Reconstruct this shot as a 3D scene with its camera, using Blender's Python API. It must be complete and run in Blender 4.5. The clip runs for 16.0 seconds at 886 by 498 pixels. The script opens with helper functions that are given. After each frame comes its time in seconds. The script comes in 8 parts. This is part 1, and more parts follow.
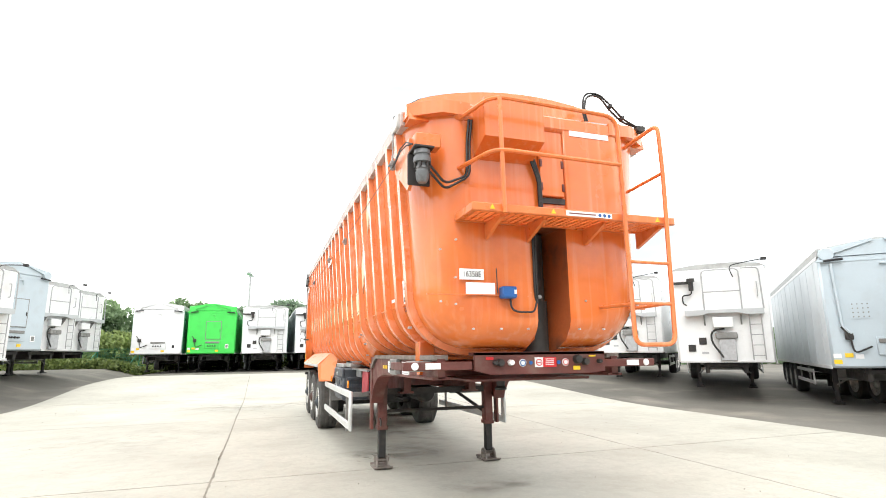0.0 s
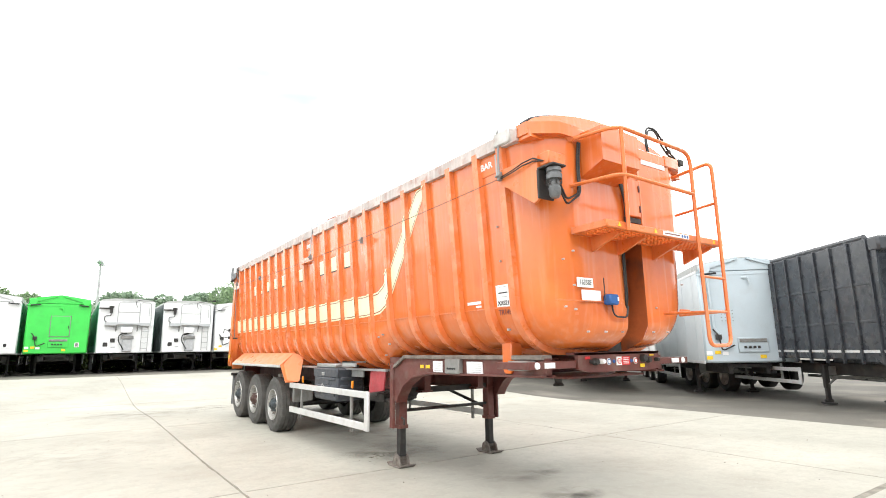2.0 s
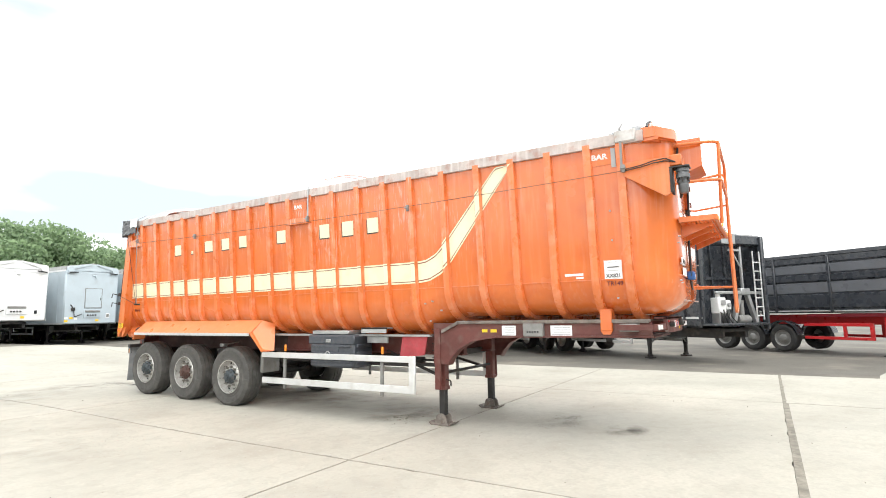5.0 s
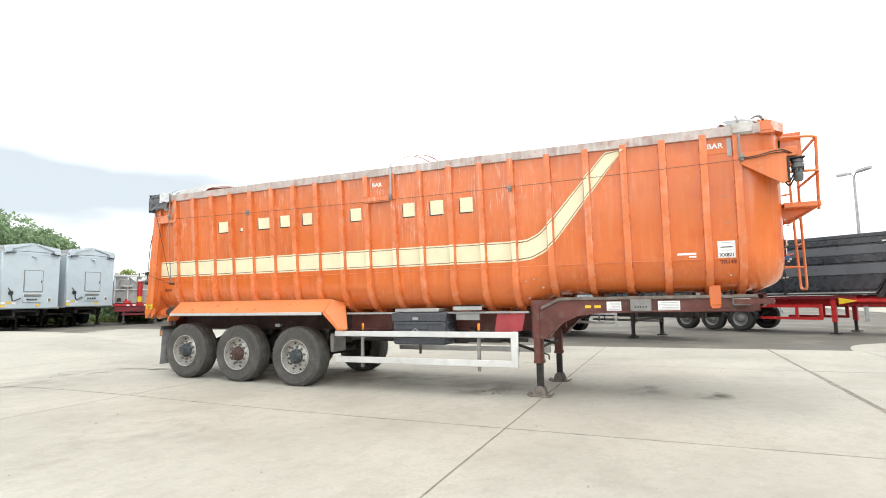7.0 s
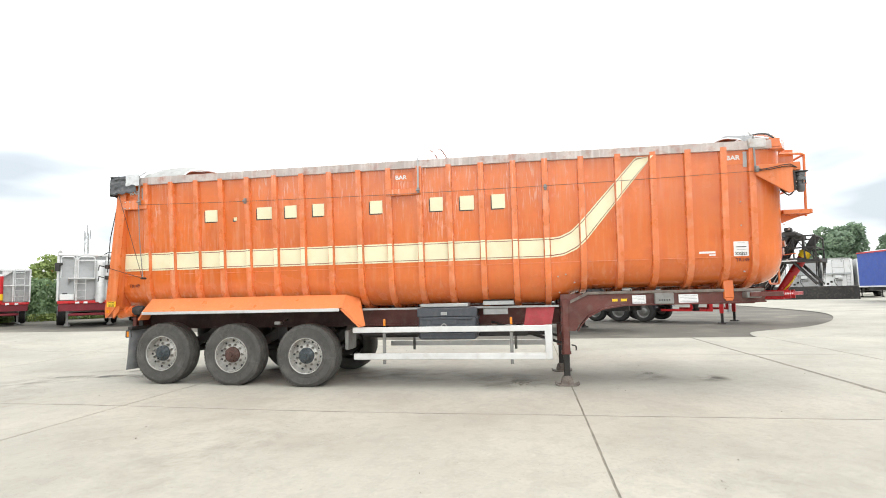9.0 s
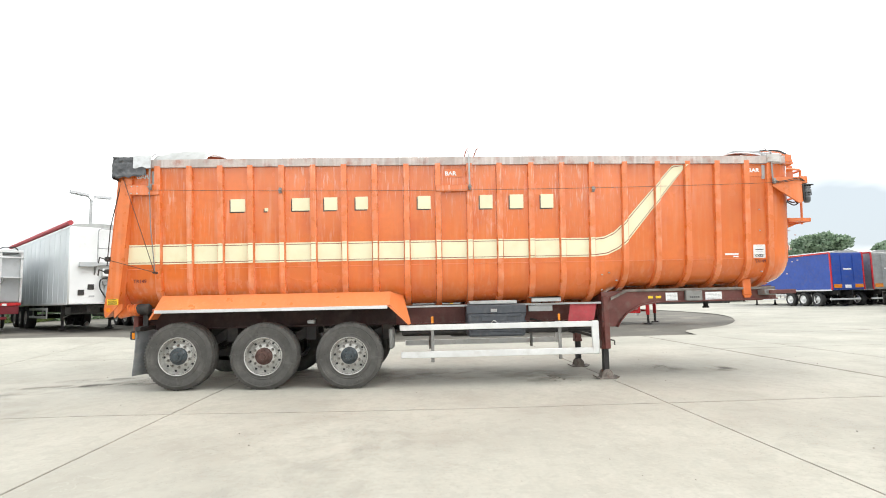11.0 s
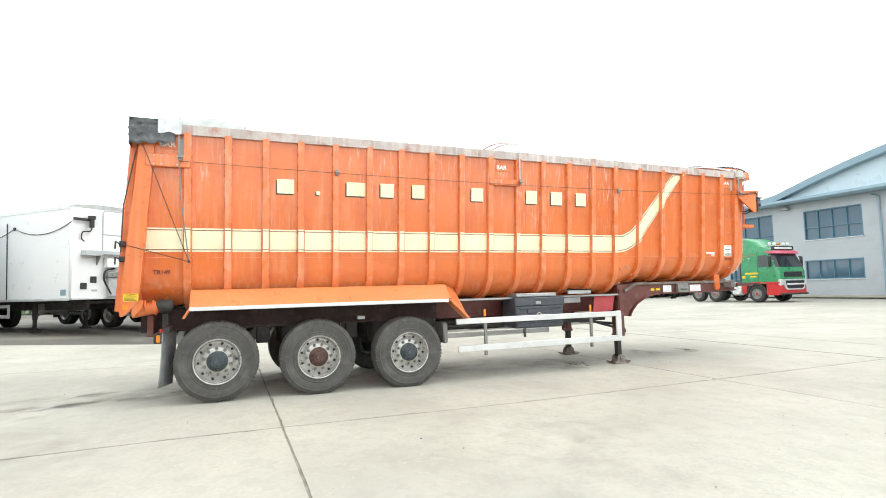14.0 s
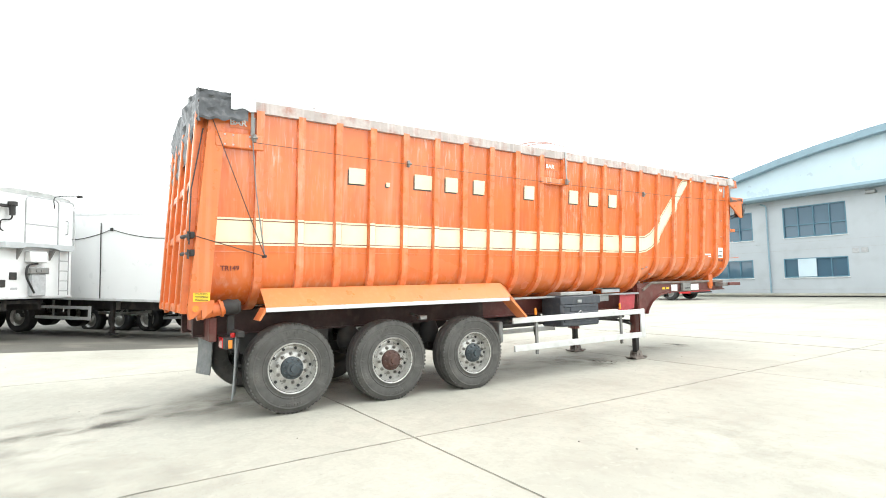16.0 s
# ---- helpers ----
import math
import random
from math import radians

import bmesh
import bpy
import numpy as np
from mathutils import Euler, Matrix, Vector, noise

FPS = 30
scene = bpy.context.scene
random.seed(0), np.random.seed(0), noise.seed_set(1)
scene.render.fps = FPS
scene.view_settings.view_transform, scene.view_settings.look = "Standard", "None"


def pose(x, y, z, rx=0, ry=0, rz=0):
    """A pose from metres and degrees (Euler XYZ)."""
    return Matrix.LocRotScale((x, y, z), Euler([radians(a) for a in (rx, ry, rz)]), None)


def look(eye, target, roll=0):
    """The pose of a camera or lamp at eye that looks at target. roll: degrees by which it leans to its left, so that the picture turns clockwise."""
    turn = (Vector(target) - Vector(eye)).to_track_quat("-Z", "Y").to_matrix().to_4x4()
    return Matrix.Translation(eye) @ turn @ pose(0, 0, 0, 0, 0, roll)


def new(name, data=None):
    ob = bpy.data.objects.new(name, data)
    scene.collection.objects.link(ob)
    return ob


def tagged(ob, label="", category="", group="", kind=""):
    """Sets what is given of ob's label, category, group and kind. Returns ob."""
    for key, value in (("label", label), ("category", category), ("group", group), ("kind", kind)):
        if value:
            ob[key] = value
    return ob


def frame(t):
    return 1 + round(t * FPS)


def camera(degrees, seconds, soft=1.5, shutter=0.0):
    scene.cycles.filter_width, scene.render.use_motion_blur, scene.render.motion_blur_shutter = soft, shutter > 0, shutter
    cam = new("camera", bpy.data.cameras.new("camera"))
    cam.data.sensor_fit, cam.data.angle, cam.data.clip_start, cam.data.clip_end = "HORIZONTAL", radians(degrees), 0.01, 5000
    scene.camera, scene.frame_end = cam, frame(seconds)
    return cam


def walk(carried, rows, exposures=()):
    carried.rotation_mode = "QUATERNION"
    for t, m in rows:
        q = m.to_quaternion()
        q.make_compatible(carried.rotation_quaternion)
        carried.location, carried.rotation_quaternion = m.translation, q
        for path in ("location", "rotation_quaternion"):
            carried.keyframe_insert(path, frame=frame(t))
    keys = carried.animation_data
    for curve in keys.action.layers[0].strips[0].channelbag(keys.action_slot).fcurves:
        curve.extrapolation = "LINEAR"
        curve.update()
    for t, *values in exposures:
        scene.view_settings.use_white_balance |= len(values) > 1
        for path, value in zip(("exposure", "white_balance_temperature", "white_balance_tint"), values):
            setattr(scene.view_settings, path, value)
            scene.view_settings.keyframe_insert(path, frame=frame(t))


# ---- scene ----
cam = camera(79.9, 16.0, 0.95)
PATH = [
    (0, (0.077, -0.154, 1.488), (0.702, 1.706, 1.874), -0.7),
    (0.5, (-0.505, -0.028, 1.506), (0.218, 1.797, 1.890), -0.8),
    (1, (-1.075, 0.162, 1.537), (-0.230, 1.934, 1.919), -0.8),
    (1.5, (-1.646, 0.370, 1.526), (-0.655, 2.065, 1.909), -0.7),
    (2, (-2.188, 0.657, 1.545), (-1.062, 2.268, 1.916), -0.9),
    (2.5, (-2.720, 0.974, 1.590), (-1.466, 2.493, 1.939), -1.1),
    (3, (-3.219, 1.350, 1.633), (-1.865, 2.787, 1.952), -1.4),
    (3.2, (-3.417, 1.488, 1.638), (-2.028, 2.894, 1.946), -1.6),
    (4.25, (-4.417, 2.366, 1.6), (-2.825, 3.544, 1.872), -1.25),
    (5.3, (-5.292, 3.459, 1.548), (-3.57, 4.448, 1.785), -1.0),
    (5.5, (-5.448, 3.686, 1.54), (-3.716, 4.66, 1.772), -1.1),
    (6, (-5.805, 4.249, 1.511), (-4.05, 5.186, 1.724), -1.0),
    (6.5, (-6.138, 4.831, 1.481), (-4.357, 5.718, 1.685), -1.0),
    (7, (-6.41, 5.369, 1.464), (-4.575, 6.142, 1.656), -1.0),
    (7.5, (-6.628, 5.928, 1.467), (-4.723, 6.511, 1.646), -1.2),
    (8, (-6.833, 6.524, 1.469), (-4.897, 6.995, 1.644), -1.3),
    (8.5, (-6.963, 7.168, 1.473), (-5.011, 7.568, 1.645), -1.3),
    (9, (-7.107, 7.731, 1.485), (-5.14, 8.052, 1.655), -1.3),
    (9.2, (-7.174, 7.96, 1.471), (-5.2, 8.233, 1.641), -1.4),
    (10.25, (-7.277, 9.29, 1.431), (-5.292, 9.356, 1.606), -1.35),
    (11.3, (-7.202, 10.681, 1.391), (-5.215, 10.54, 1.571), -1.3),
    (11.5, (-7.194, 10.936, 1.391), (-5.208, 10.767, 1.566), -1.4),
    (12, (-7.125, 11.558, 1.407), (-5.15, 11.288, 1.575), -1.5),
    (12.5, (-7.017, 12.178, 1.391), (-5.067, 11.765, 1.555), -1.5),
    (13, (-6.881, 12.797, 1.411), (-4.96, 12.264, 1.57), -1.5),
    (13.5, (-6.675, 13.337, 1.43), (-4.789, 12.689, 1.584), -1.5),
    (14, (-6.34, 13.904, 1.442), (-4.493, 13.152, 1.593), -1.5),
    (14.5, (-6.007, 14.422, 1.497), (-4.189, 13.601, 1.642), -1.5),
    (15, (-5.645, 14.947, 1.493), (-3.866, 14.046, 1.64), -1.5),
    (15.5, (-5.321, 15.468, 1.502), (-3.583, 14.49, 1.644), -1.4),
    (16, (-4.985, 15.958, 1.503), (-3.317, 14.864, 1.639), -1.4),
]
walk(cam, [(t, look(eye, target, roll)) for t, eye, target, roll in PATH],
     [(0, 1.0, 6500, 10), (3, 0.95, 6500, 10), (5.5, 0.86, 6500, 10), (7, 0.67, 6500, 10), (9, 0.65, 6500, 10), (12.5, 0.73, 6400, 8), (14.5, 0.89, 6330, 6.5), (16, 1.07, 6330, 6)])

# ---- daylight ----
world = bpy.data.worlds.new("overcast_sky")
scene.world = world
world.use_nodes = True
wn, wl = world.node_tree.nodes, world.node_tree.links
wn.clear()
w_out, w_bg, w_sky = wn.new("ShaderNodeOutputWorld"), wn.new("ShaderNodeBackground"), wn.new("ShaderNodeTexSky")
w_sky.sky_type, w_sky.sun_disc = "NISHITA", False
SUN_UP, SUN_ROUND = 48.0, 205.0
w_sky.sun_elevation, w_sky.sun_rotation = radians(SUN_UP), radians(SUN_ROUND)
w_sky.air_density, w_sky.dust_density = 1.0, 3.0
w_dim = wn.new("ShaderNodeVectorMath"); w_dim.operation = "SCALE"; w_dim.inputs["Scale"].default_value = 0.12
w_co, w_map, w_noise, w_ramp, w_mix = (wn.new(k) for k in ("ShaderNodeTexCoord", "ShaderNodeMapping", "ShaderNodeTexNoise", "ShaderNodeValToRGB", "ShaderNodeMix"))
w_map.inputs["Scale"].default_value = (1.0, 1.0, 3.2)
w_map.inputs["Location"].default_value = (0.46, 9.59, 7.66)
w_noise.inputs["Scale"].default_value, w_noise.inputs["Detail"].default_value, w_noise.inputs["Roughness"].default_value = 1.7, 5.0, 0.45
w_ramp.color_ramp.elements[0].position, w_ramp.color_ramp.elements[0].color = 0.31, (0.50, 0.55, 0.585, 1)
w_ramp.color_ramp.elements[1].position, w_ramp.color_ramp.elements[1].color = 0.53, (1.44, 1.44, 1.41, 1)
w_mix.data_type = "RGBA"; w_mix.inputs["Factor"].default_value = 0.92
wl.new(w_co.outputs["Generated"], w_map.inputs["Vector"])
wl.new(w_map.outputs[0], w_noise.inputs["Vector"])
wl.new(w_noise.outputs["Fac"], w_ramp.inputs["Fac"])
wl.new(w_sky.outputs[0], w_dim.inputs[0])
wl.new(w_dim.outputs[0], w_mix.inputs["A"])
wl.new(w_ramp.outputs["Color"], w_mix.inputs["B"])
wl.new(w_mix.outputs["Result"], w_bg.inputs["Color"])
w_bg.inputs["Strength"].default_value = 1.0
wl.new(w_bg.outputs[0], w_out.inputs["Surface"])
sun = new("sun", bpy.data.lights.new("sun", "SUN"))
sun.data.energy, sun.data.angle, sun.data.color = 0.95, radians(35), (1.0, 0.98, 0.95)
sun.matrix_basis = look((0, 0, 0), (math.sin(radians(SUN_ROUND)) * -1, math.cos(radians(SUN_ROUND)) * -1, -math.tan(radians(SUN_UP))))


# ---- materials ----
def surface(name, col, rough=0.5, metal=0.0, var=0.15, fine=30.0, coarse=2.0, dirt=(0.12, 0.1, 0.08), dirt_amt=0.25, streak=None, streak_amt=0.0,
            bump=0.1, bump_scale=60.0, coat=0.0, rough_var=0.1, scratch=None, mottle=0.0):
    """A painted, metal or rough surface: base colour with coarse and fine variation, patches of dirt, optional run-down streaks and fine relief."""
    m = bpy.data.materials.new(name)
    m.use_nodes = True
    n, l = m.node_tree.nodes, m.node_tree.links
    b = n["Principled BSDF"]
    co = n.new("ShaderNodeTexCoord")

    def nz(scale, detail=4.0, stretch=None, wander=0.0):
        t = n.new("ShaderNodeTexNoise")
        t.inputs["Scale"].default_value, t.inputs["Detail"].default_value, t.inputs["Distortion"].default_value = scale, detail, wander
        src = co.outputs["Object"]
        if stretch:
            mp = n.new("ShaderNodeMapping"); mp.inputs["Scale"].default_value = stretch
            l.new(src, mp.inputs["Vector"]); src = mp.outputs[0]
        l.new(src, t.inputs["Vector"])
        return t.outputs["Fac"]

    def ramp(fac, lo, hi, a=0.0, c=1.0):
        r = n.new("ShaderNodeMapRange")
        r.inputs["From Min"].default_value, r.inputs["From Max"].default_value = lo, hi
        r.inputs["To Min"].default_value, r.inputs["To Max"].default_value = a, c
        l.new(fac, r.inputs["Value"])
        return r.outputs[0]

    def mix(fac, a, c, kind="MIX"):
        x = n.new("ShaderNodeMix"); x.data_type, x.blend_type = "RGBA", kind
        for sock, val in (("Factor", fac), ("A", a), ("B", c)):
            if isinstance(val, bpy.types.NodeSocket):
                l.new(val, x.inputs[sock])
            else:
                x.inputs[sock].default_value = val if sock == "Factor" else (*val[:3], 1)
        return x.outputs["Result"]

    dark = tuple(c * (1 - var) for c in col)
    light = tuple(min(1, c * (1 + var * 0.6) + 0.01 * var) for c in col)
    out = mix(ramp(nz(coarse, 5), 0.3, 0.7), dark, light)
    out = mix(ramp(nz(fine, 3), 0.35, 0.65, 0, 0.35), out, dark)
    if dirt_amt:
        out = mix(ramp(nz(coarse * 2.3, 8), 0.52, 0.72, 0, dirt_amt), out, dirt)
    if mottle:
        out = mix(ramp(nz(5.5, 12), 0.47, 0.62, 0, mottle), out, tuple(c * 0.62 for c in col))
        out = mix(ramp(nz(9.0, 6, None, 1.5), 0.60, 0.68, 0, mottle), out, tuple(min(1, c * 1.25) for c in col))
        out = mix(ramp(nz(48.0, 3), 0.66, 0.72, 0, mottle * 1.6), out, tuple(c * 0.4 for c in col))
    if streak:
        where = n.new("ShaderNodeMath"); where.operation = "MULTIPLY"
        l.new(ramp(nz(1.0, 6, (16, 16, 0.6)), 0.50, 0.72, 0, streak_amt), where.inputs[0])
        l.new(ramp(nz(0.45, 2), 0.38, 0.62, 0.15, 1.0), where.inputs[1])
        out = mix(where.outputs[0], out, streak)
    if scratch:
        thin = n.new("ShaderNodeMath"); thin.operation = "MULTIPLY"
        l.new(ramp(nz(1.0, 5, (42, 42, 1.5), 0.8), 0.56, 0.66, 0, 0.5), thin.inputs[0])
        l.new(ramp(nz(0.55, 3), 0.46, 0.60, 0.0, 1.0), thin.inputs[1])
        axes = n.new("ShaderNodeSeparateXYZ"); l.new(co.outputs["Object"], axes.inputs[0])
        high = n.new("ShaderNodeMath"); high.operation = "MULTIPLY"
        l.new(thin.outputs[0], high.inputs[0]); l.new(ramp(axes.outputs["Z"], 1.9, 2.7, 0.0, 1.0), high.inputs[1])
        rear = n.new("ShaderNodeMath"); rear.operation = "MULTIPLY"
        l.new(high.outputs[0], rear.inputs[0]); l.new(ramp(axes.outputs["Y"], -4.0, -2.6, 0.0, 1.0), rear.inputs[1])
        out = mix(rear.outputs[0], out, scratch)
    l.new(out, b.inputs["Base Color"])
    l.new(ramp(nz(coarse * 3, 4), 0.3, 0.7, max(0.02, rough - rough_var), min(1, rough + rough_var)), b.inputs["Roughness"])
    b.inputs["Metallic"].default_value = metal
    b.inputs["Coat Weight"].default_value = coat
    b.inputs["Coat Roughness"].default_value = 0.15
    if bump:
        bp = n.new("ShaderNodeBump"); bp.inputs["Strength"].default_value = bump; bp.inputs["Distance"].default_value = 0.004
        l.new(nz(bump_scale, 4), bp.inputs["Height"])
        l.new(bp.outputs[0], b.inputs["Normal"])
    return m


ORANGE = surface("orange_paint", (0.72, 0.172, 0.035), 0.20, var=0.14, coarse=0.8, fine=14, dirt=(0.52, 0.095, 0.022), dirt_amt=0.5, streak=(0.82, 0.50, 0.34), streak_amt=0.26, scratch=(0.86, 0.62, 0.50), bump=0.03, bump_scale=12, coat=0.5)
# paler orange for the ribs: highlights put into the colour along with scuffs
ORANGE_RIB = surface("scuffed_highlit_orange_paint", (0.74, 0.190, 0.052), 0.30, var=0.14, coarse=2.2, fine=26, dirt=(0.82, 0.42, 0.27), dirt_amt=0.40, streak=(0.84, 0.52, 0.38), streak_amt=0.3, scratch=(0.88, 0.70, 0.62), bump=0.05, bump_scale=20, coat=0.4)
ORANGE_PLAIN = surface("orange_paint_fittings", (0.71, 0.178, 0.042), 0.34, var=0.14, coarse=3, fine=40, dirt=(0.38, 0.1, 0.03), dirt_amt=0.3, streak=(0.8, 0.5, 0.34), streak_amt=0.2, bump=0.05, coat=0.1)
# recess oranges: shade put into the base colour, dark patches over it
ORANGE_SHADED = surface("orange_paint_shaded_patchy", (0.50, 0.12, 0.035), 0.45, var=0.3, coarse=1.2, dirt=(0.06, 0.04, 0.03), dirt_amt=0.9, bump=0.1)
ORANGE_DEEP_SHADE = surface("orange_deep_shade_patchy", (0.30, 0.075, 0.025), 0.55, var=0.4, coarse=2, dirt=(0.03, 0.025, 0.02), dirt_amt=0.9)
RAIL = surface("weathered_top_rail", (0.52, 0.45, 0.42), 0.6, var=0.3, coarse=3, fine=30, dirt=(0.34, 0.13, 0.08), dirt_amt=0.75, streak=(0.80, 0.78, 0.77), streak_amt=0.6, bump=0.2)
PALE_PLATE = surface("bare_pale_plate", (0.52, 0.50, 0.48), 0.5, 0.2, var=0.2, coarse=6, fine=30, dirt=(0.36, 0.22, 0.16), dirt_amt=0.6, streak=(0.78, 0.76, 0.74), streak_amt=0.4, bump=0.1)
ORANGE_WING = surface("faded_orange_paint", (0.74, 0.215, 0.068), 0.36, var=0.12, coarse=1.2, fine=40, dirt=(0.68, 0.19, 0.06), dirt_amt=0.15, streak=(0.84, 0.52, 0.36), streak_amt=0.12, bump=0.05, coat=0.1)
CREAM = surface("cream_vinyl", (0.84, 0.80, 0.56), 0.4, var=0.06, coarse=2, dirt=(0.7, 0.5, 0.22), dirt_amt=0.2, bump=0.02)
LINE = surface("dark_red_vinyl", (0.22, 0.035, 0.012), 0.45, var=0.1, dirt_amt=0.0)
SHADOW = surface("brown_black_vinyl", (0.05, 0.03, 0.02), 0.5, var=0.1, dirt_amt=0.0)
MAROON = surface("maroon_chassis_paint", (0.135, 0.036, 0.028), 0.5, var=0.4, coarse=2.5, fine=30, dirt=(0.16, 0.10, 0.08), dirt_amt=0.55, bump=0.15)
GRIME = surface("grimy_maroon_paint", (0.050, 0.024, 0.021), 0.65, var=0.4, coarse=2.5, fine=30, dirt=(0.10, 0.075, 0.06), dirt_amt=0.5, bump=0.25)
SOOT = surface("grimy_black_steel", (0.025, 0.023, 0.022), 0.6, var=0.3, dirt=(0.09, 0.075, 0.06), dirt_amt=0.6, bump=0.2)
STEEL = surface("galvanised_steel", (0.42, 0.43, 0.43), 0.45, 0.6, var=0.2, coarse=4, dirt=(0.25, 0.22, 0.2), dirt_amt=0.35, bump=0.08)
ALU = surface("aluminium", (0.72, 0.73, 0.73), 0.38, 0.5, var=0.1, coarse=3, dirt=(0.45, 0.42, 0.38), dirt_amt=0.3)
GREYMETAL = surface("dull_grey_steel", (0.26, 0.26, 0.25), 0.5, 0.3, var=0.25, coarse=4, dirt=(0.13, 0.1, 0.08), dirt_amt=0.4)
WHITE = surface("white_paint", (0.74, 0.75, 0.75), 0.35, var=0.08, coarse=1.2, dirt=(0.55, 0.53, 0.48), dirt_amt=0.25, bump=0.02)
WHITE_ALU = surface("white_coated_panel", (0.80, 0.81, 0.81), 0.35, 0.0, var=0.03, coarse=0.8, dirt=(0.70, 0.70, 0.69), dirt_amt=0.08, bump=0.02)
SILVER = surface("silver_panel", (0.62, 0.66, 0.68), 0.42, 0.3, var=0.07, coarse=0.6, dirt=(0.5, 0.5, 0.5), dirt_amt=0.15, bump=0.01)
BLUEGREY = surface("pale_blue_grey_paint", (0.46, 0.535, 0.58), 0.4, var=0.07, coarse=1.2, dirt=(0.35, 0.36, 0.36), dirt_amt=0.25, bump=0.02)
GREEN = surface("bright_green_paint", (0.05, 0.60, 0.08), 0.38, var=0.1, coarse=1.5, dirt=(0.06, 0.35, 0.06), dirt_amt=0.2, coat=0.2)
DKGREEN = surface("dark_green_side", (0.06, 0.28, 0.17), 0.35, var=0.15, coarse=1.0)
TRUCKGREEN = surface("truck_green_paint", (0.035, 0.26, 0.105), 0.3, var=0.1, coarse=1.5, coat=0.4, dirt_amt=0.1)
RED = surface("red_paint", (0.55, 0.018, 0.022), 0.35, var=0.15, coarse=2, dirt=(0.25, 0.03, 0.02), dirt_amt=0.3, coat=0.2)
DKRED = surface("dark_red_chassis_paint", (0.20, 0.012, 0.022), 0.4, var=0.25, coarse=2, dirt=(0.10, 0.03, 0.03), dirt_amt=0.4)
PINKRED = surface("faded_pink_visor", (0.55, 0.10, 0.16), 0.4, var=0.1, coarse=3, dirt_amt=0.1)
BLACKPAINT = surface("black_body_paint", (0.036, 0.041, 0.050), 0.28, var=0.3, coarse=1.5, dirt=(0.09, 0.09, 0.085), dirt_amt=0.4, coat=0.2)
TIPPERGREY = surface("pale_aluminium_body", (0.47, 0.49, 0.50), 0.45, 0.3, var=0.12, coarse=2, dirt=(0.3, 0.3, 0.29), dirt_amt=0.3, bump=0.05)
GREYBAND = surface("dark_grey_body_paint", (0.15, 0.16, 0.18), 0.35, var=0.15, coarse=1.5, dirt_amt=0.2)
BLUE = surface("royal_blue_curtain", (0.022, 0.070, 0.36), 0.45, var=0.15, coarse=2)
RUBBER = surface("tyre_rubber", (0.092, 0.089, 0.083), 0.8, var=0.3, mottle=0.65, coarse=3, fine=60, dirt=(0.17, 0.16, 0.14), dirt_amt=0.35, bump=0.35, bump_scale=80)
FLAP = surface("dusty_grey_flap", (0.20, 0.21, 0.215), 0.7, var=0.25, coarse=5, dirt=(0.30, 0.29, 0.26), dirt_amt=0.5, bump=0.2)
RUBBER_DARK = surface("dark_rubber", (0.03, 0.03, 0.03), 0.75, var=0.3, dirt=(0.08, 0.075, 0.065), dirt_amt=0.5)
RIM = surface("painted_wheel_rim", (0.54, 0.535, 0.51), 0.34, 0.5, var=0.28, coarse=7, fine=60, dirt=(0.24, 0.20, 0.16), dirt_amt=0.6)
NUT = surface("worn_wheel_nut", (0.30, 0.29, 0.27), 0.35, 0.7, var=0.3, coarse=20, dirt=(0.2, 0.15, 0.11), dirt_amt=0.5)
RUSTGREY = surface("rusty_grey_steel", (0.24, 0.21, 0.185), 0.75, 0.2, var=0.4, coarse=8, fine=50, dirt=(0.13, 0.08, 0.06), dirt_amt=0.7, bump=0.6)
HUB = surface("blue_grey_hub", (0.062, 0.078, 0.088), 0.5, 0.3, var=0.35, coarse=14, dirt=(0.10, 0.07, 0.05), dirt_amt=0.5)
HUBRUST = surface("rusty_hub", (0.10, 0.05, 0.04), 0.6, 0.2, var=0.4, coarse=14, dirt=(0.05, 0.05, 0.05), dirt_amt=0.5)
MOTORGREY = surface("grey_cast_motor", (0.15, 0.155, 0.16), 0.5, 0.2, var=0.3, coarse=10, dirt=(0.06, 0.055, 0.05), dirt_amt=0.5, bump=0.3)
PLASTIC = surface("dark_grey_plastic", (0.055, 0.062, 0.075), 0.5, var=0.15, coarse=6, dirt=(0.15, 0.14, 0.13), dirt_amt=0.3, bump=0.15)
TARP = surface("grey_tarpaulin", (0.42, 0.43, 0.42), 0.6, var=0.2, coarse=4, dirt=(0.2, 0.2, 0.18), dirt_amt=0.4, bump=0.25, bump_scale=15)
TARPDARK = surface("black_tarpaulin", (0.085, 0.09, 0.098), 0.42, var=0.35, coarse=6, dirt=(0.26, 0.26, 0.26), dirt_amt=0.35, bump=0.6, bump_scale=9)
TARPMID = surface("dark_grey_sheet", (0.20, 0.205, 0.21), 0.5, var=0.25, coarse=5, dirt=(0.3, 0.3, 0.29), dirt_amt=0.3, bump=0.3, bump_scale=14)
TARPSILVER = surface("silver_sheet", (0.62, 0.64, 0.65), 0.4, 0.2, var=0.12, coarse=6, dirt=(0.38, 0.38, 0.37), dirt_amt=0.4, bump=0.3, bump_scale=14)
CABLE = surface("black_cable", (0.018, 0.018, 0.018), 0.5, dirt_amt=0.2)
ROPE = surface("grey_strap", (0.24, 0.235, 0.23), 0.7, dirt_amt=0.3)
THINROPE = surface("brown_rope", (0.075, 0.040, 0.028), 0.7, dirt_amt=0.3)
VINYLWHITE = surface("white_sticker", (0.82, 0.83, 0.83), 0.4, var=0.04, coarse=5, dirt=(0.6, 0.55, 0.5), dirt_amt=0.2)
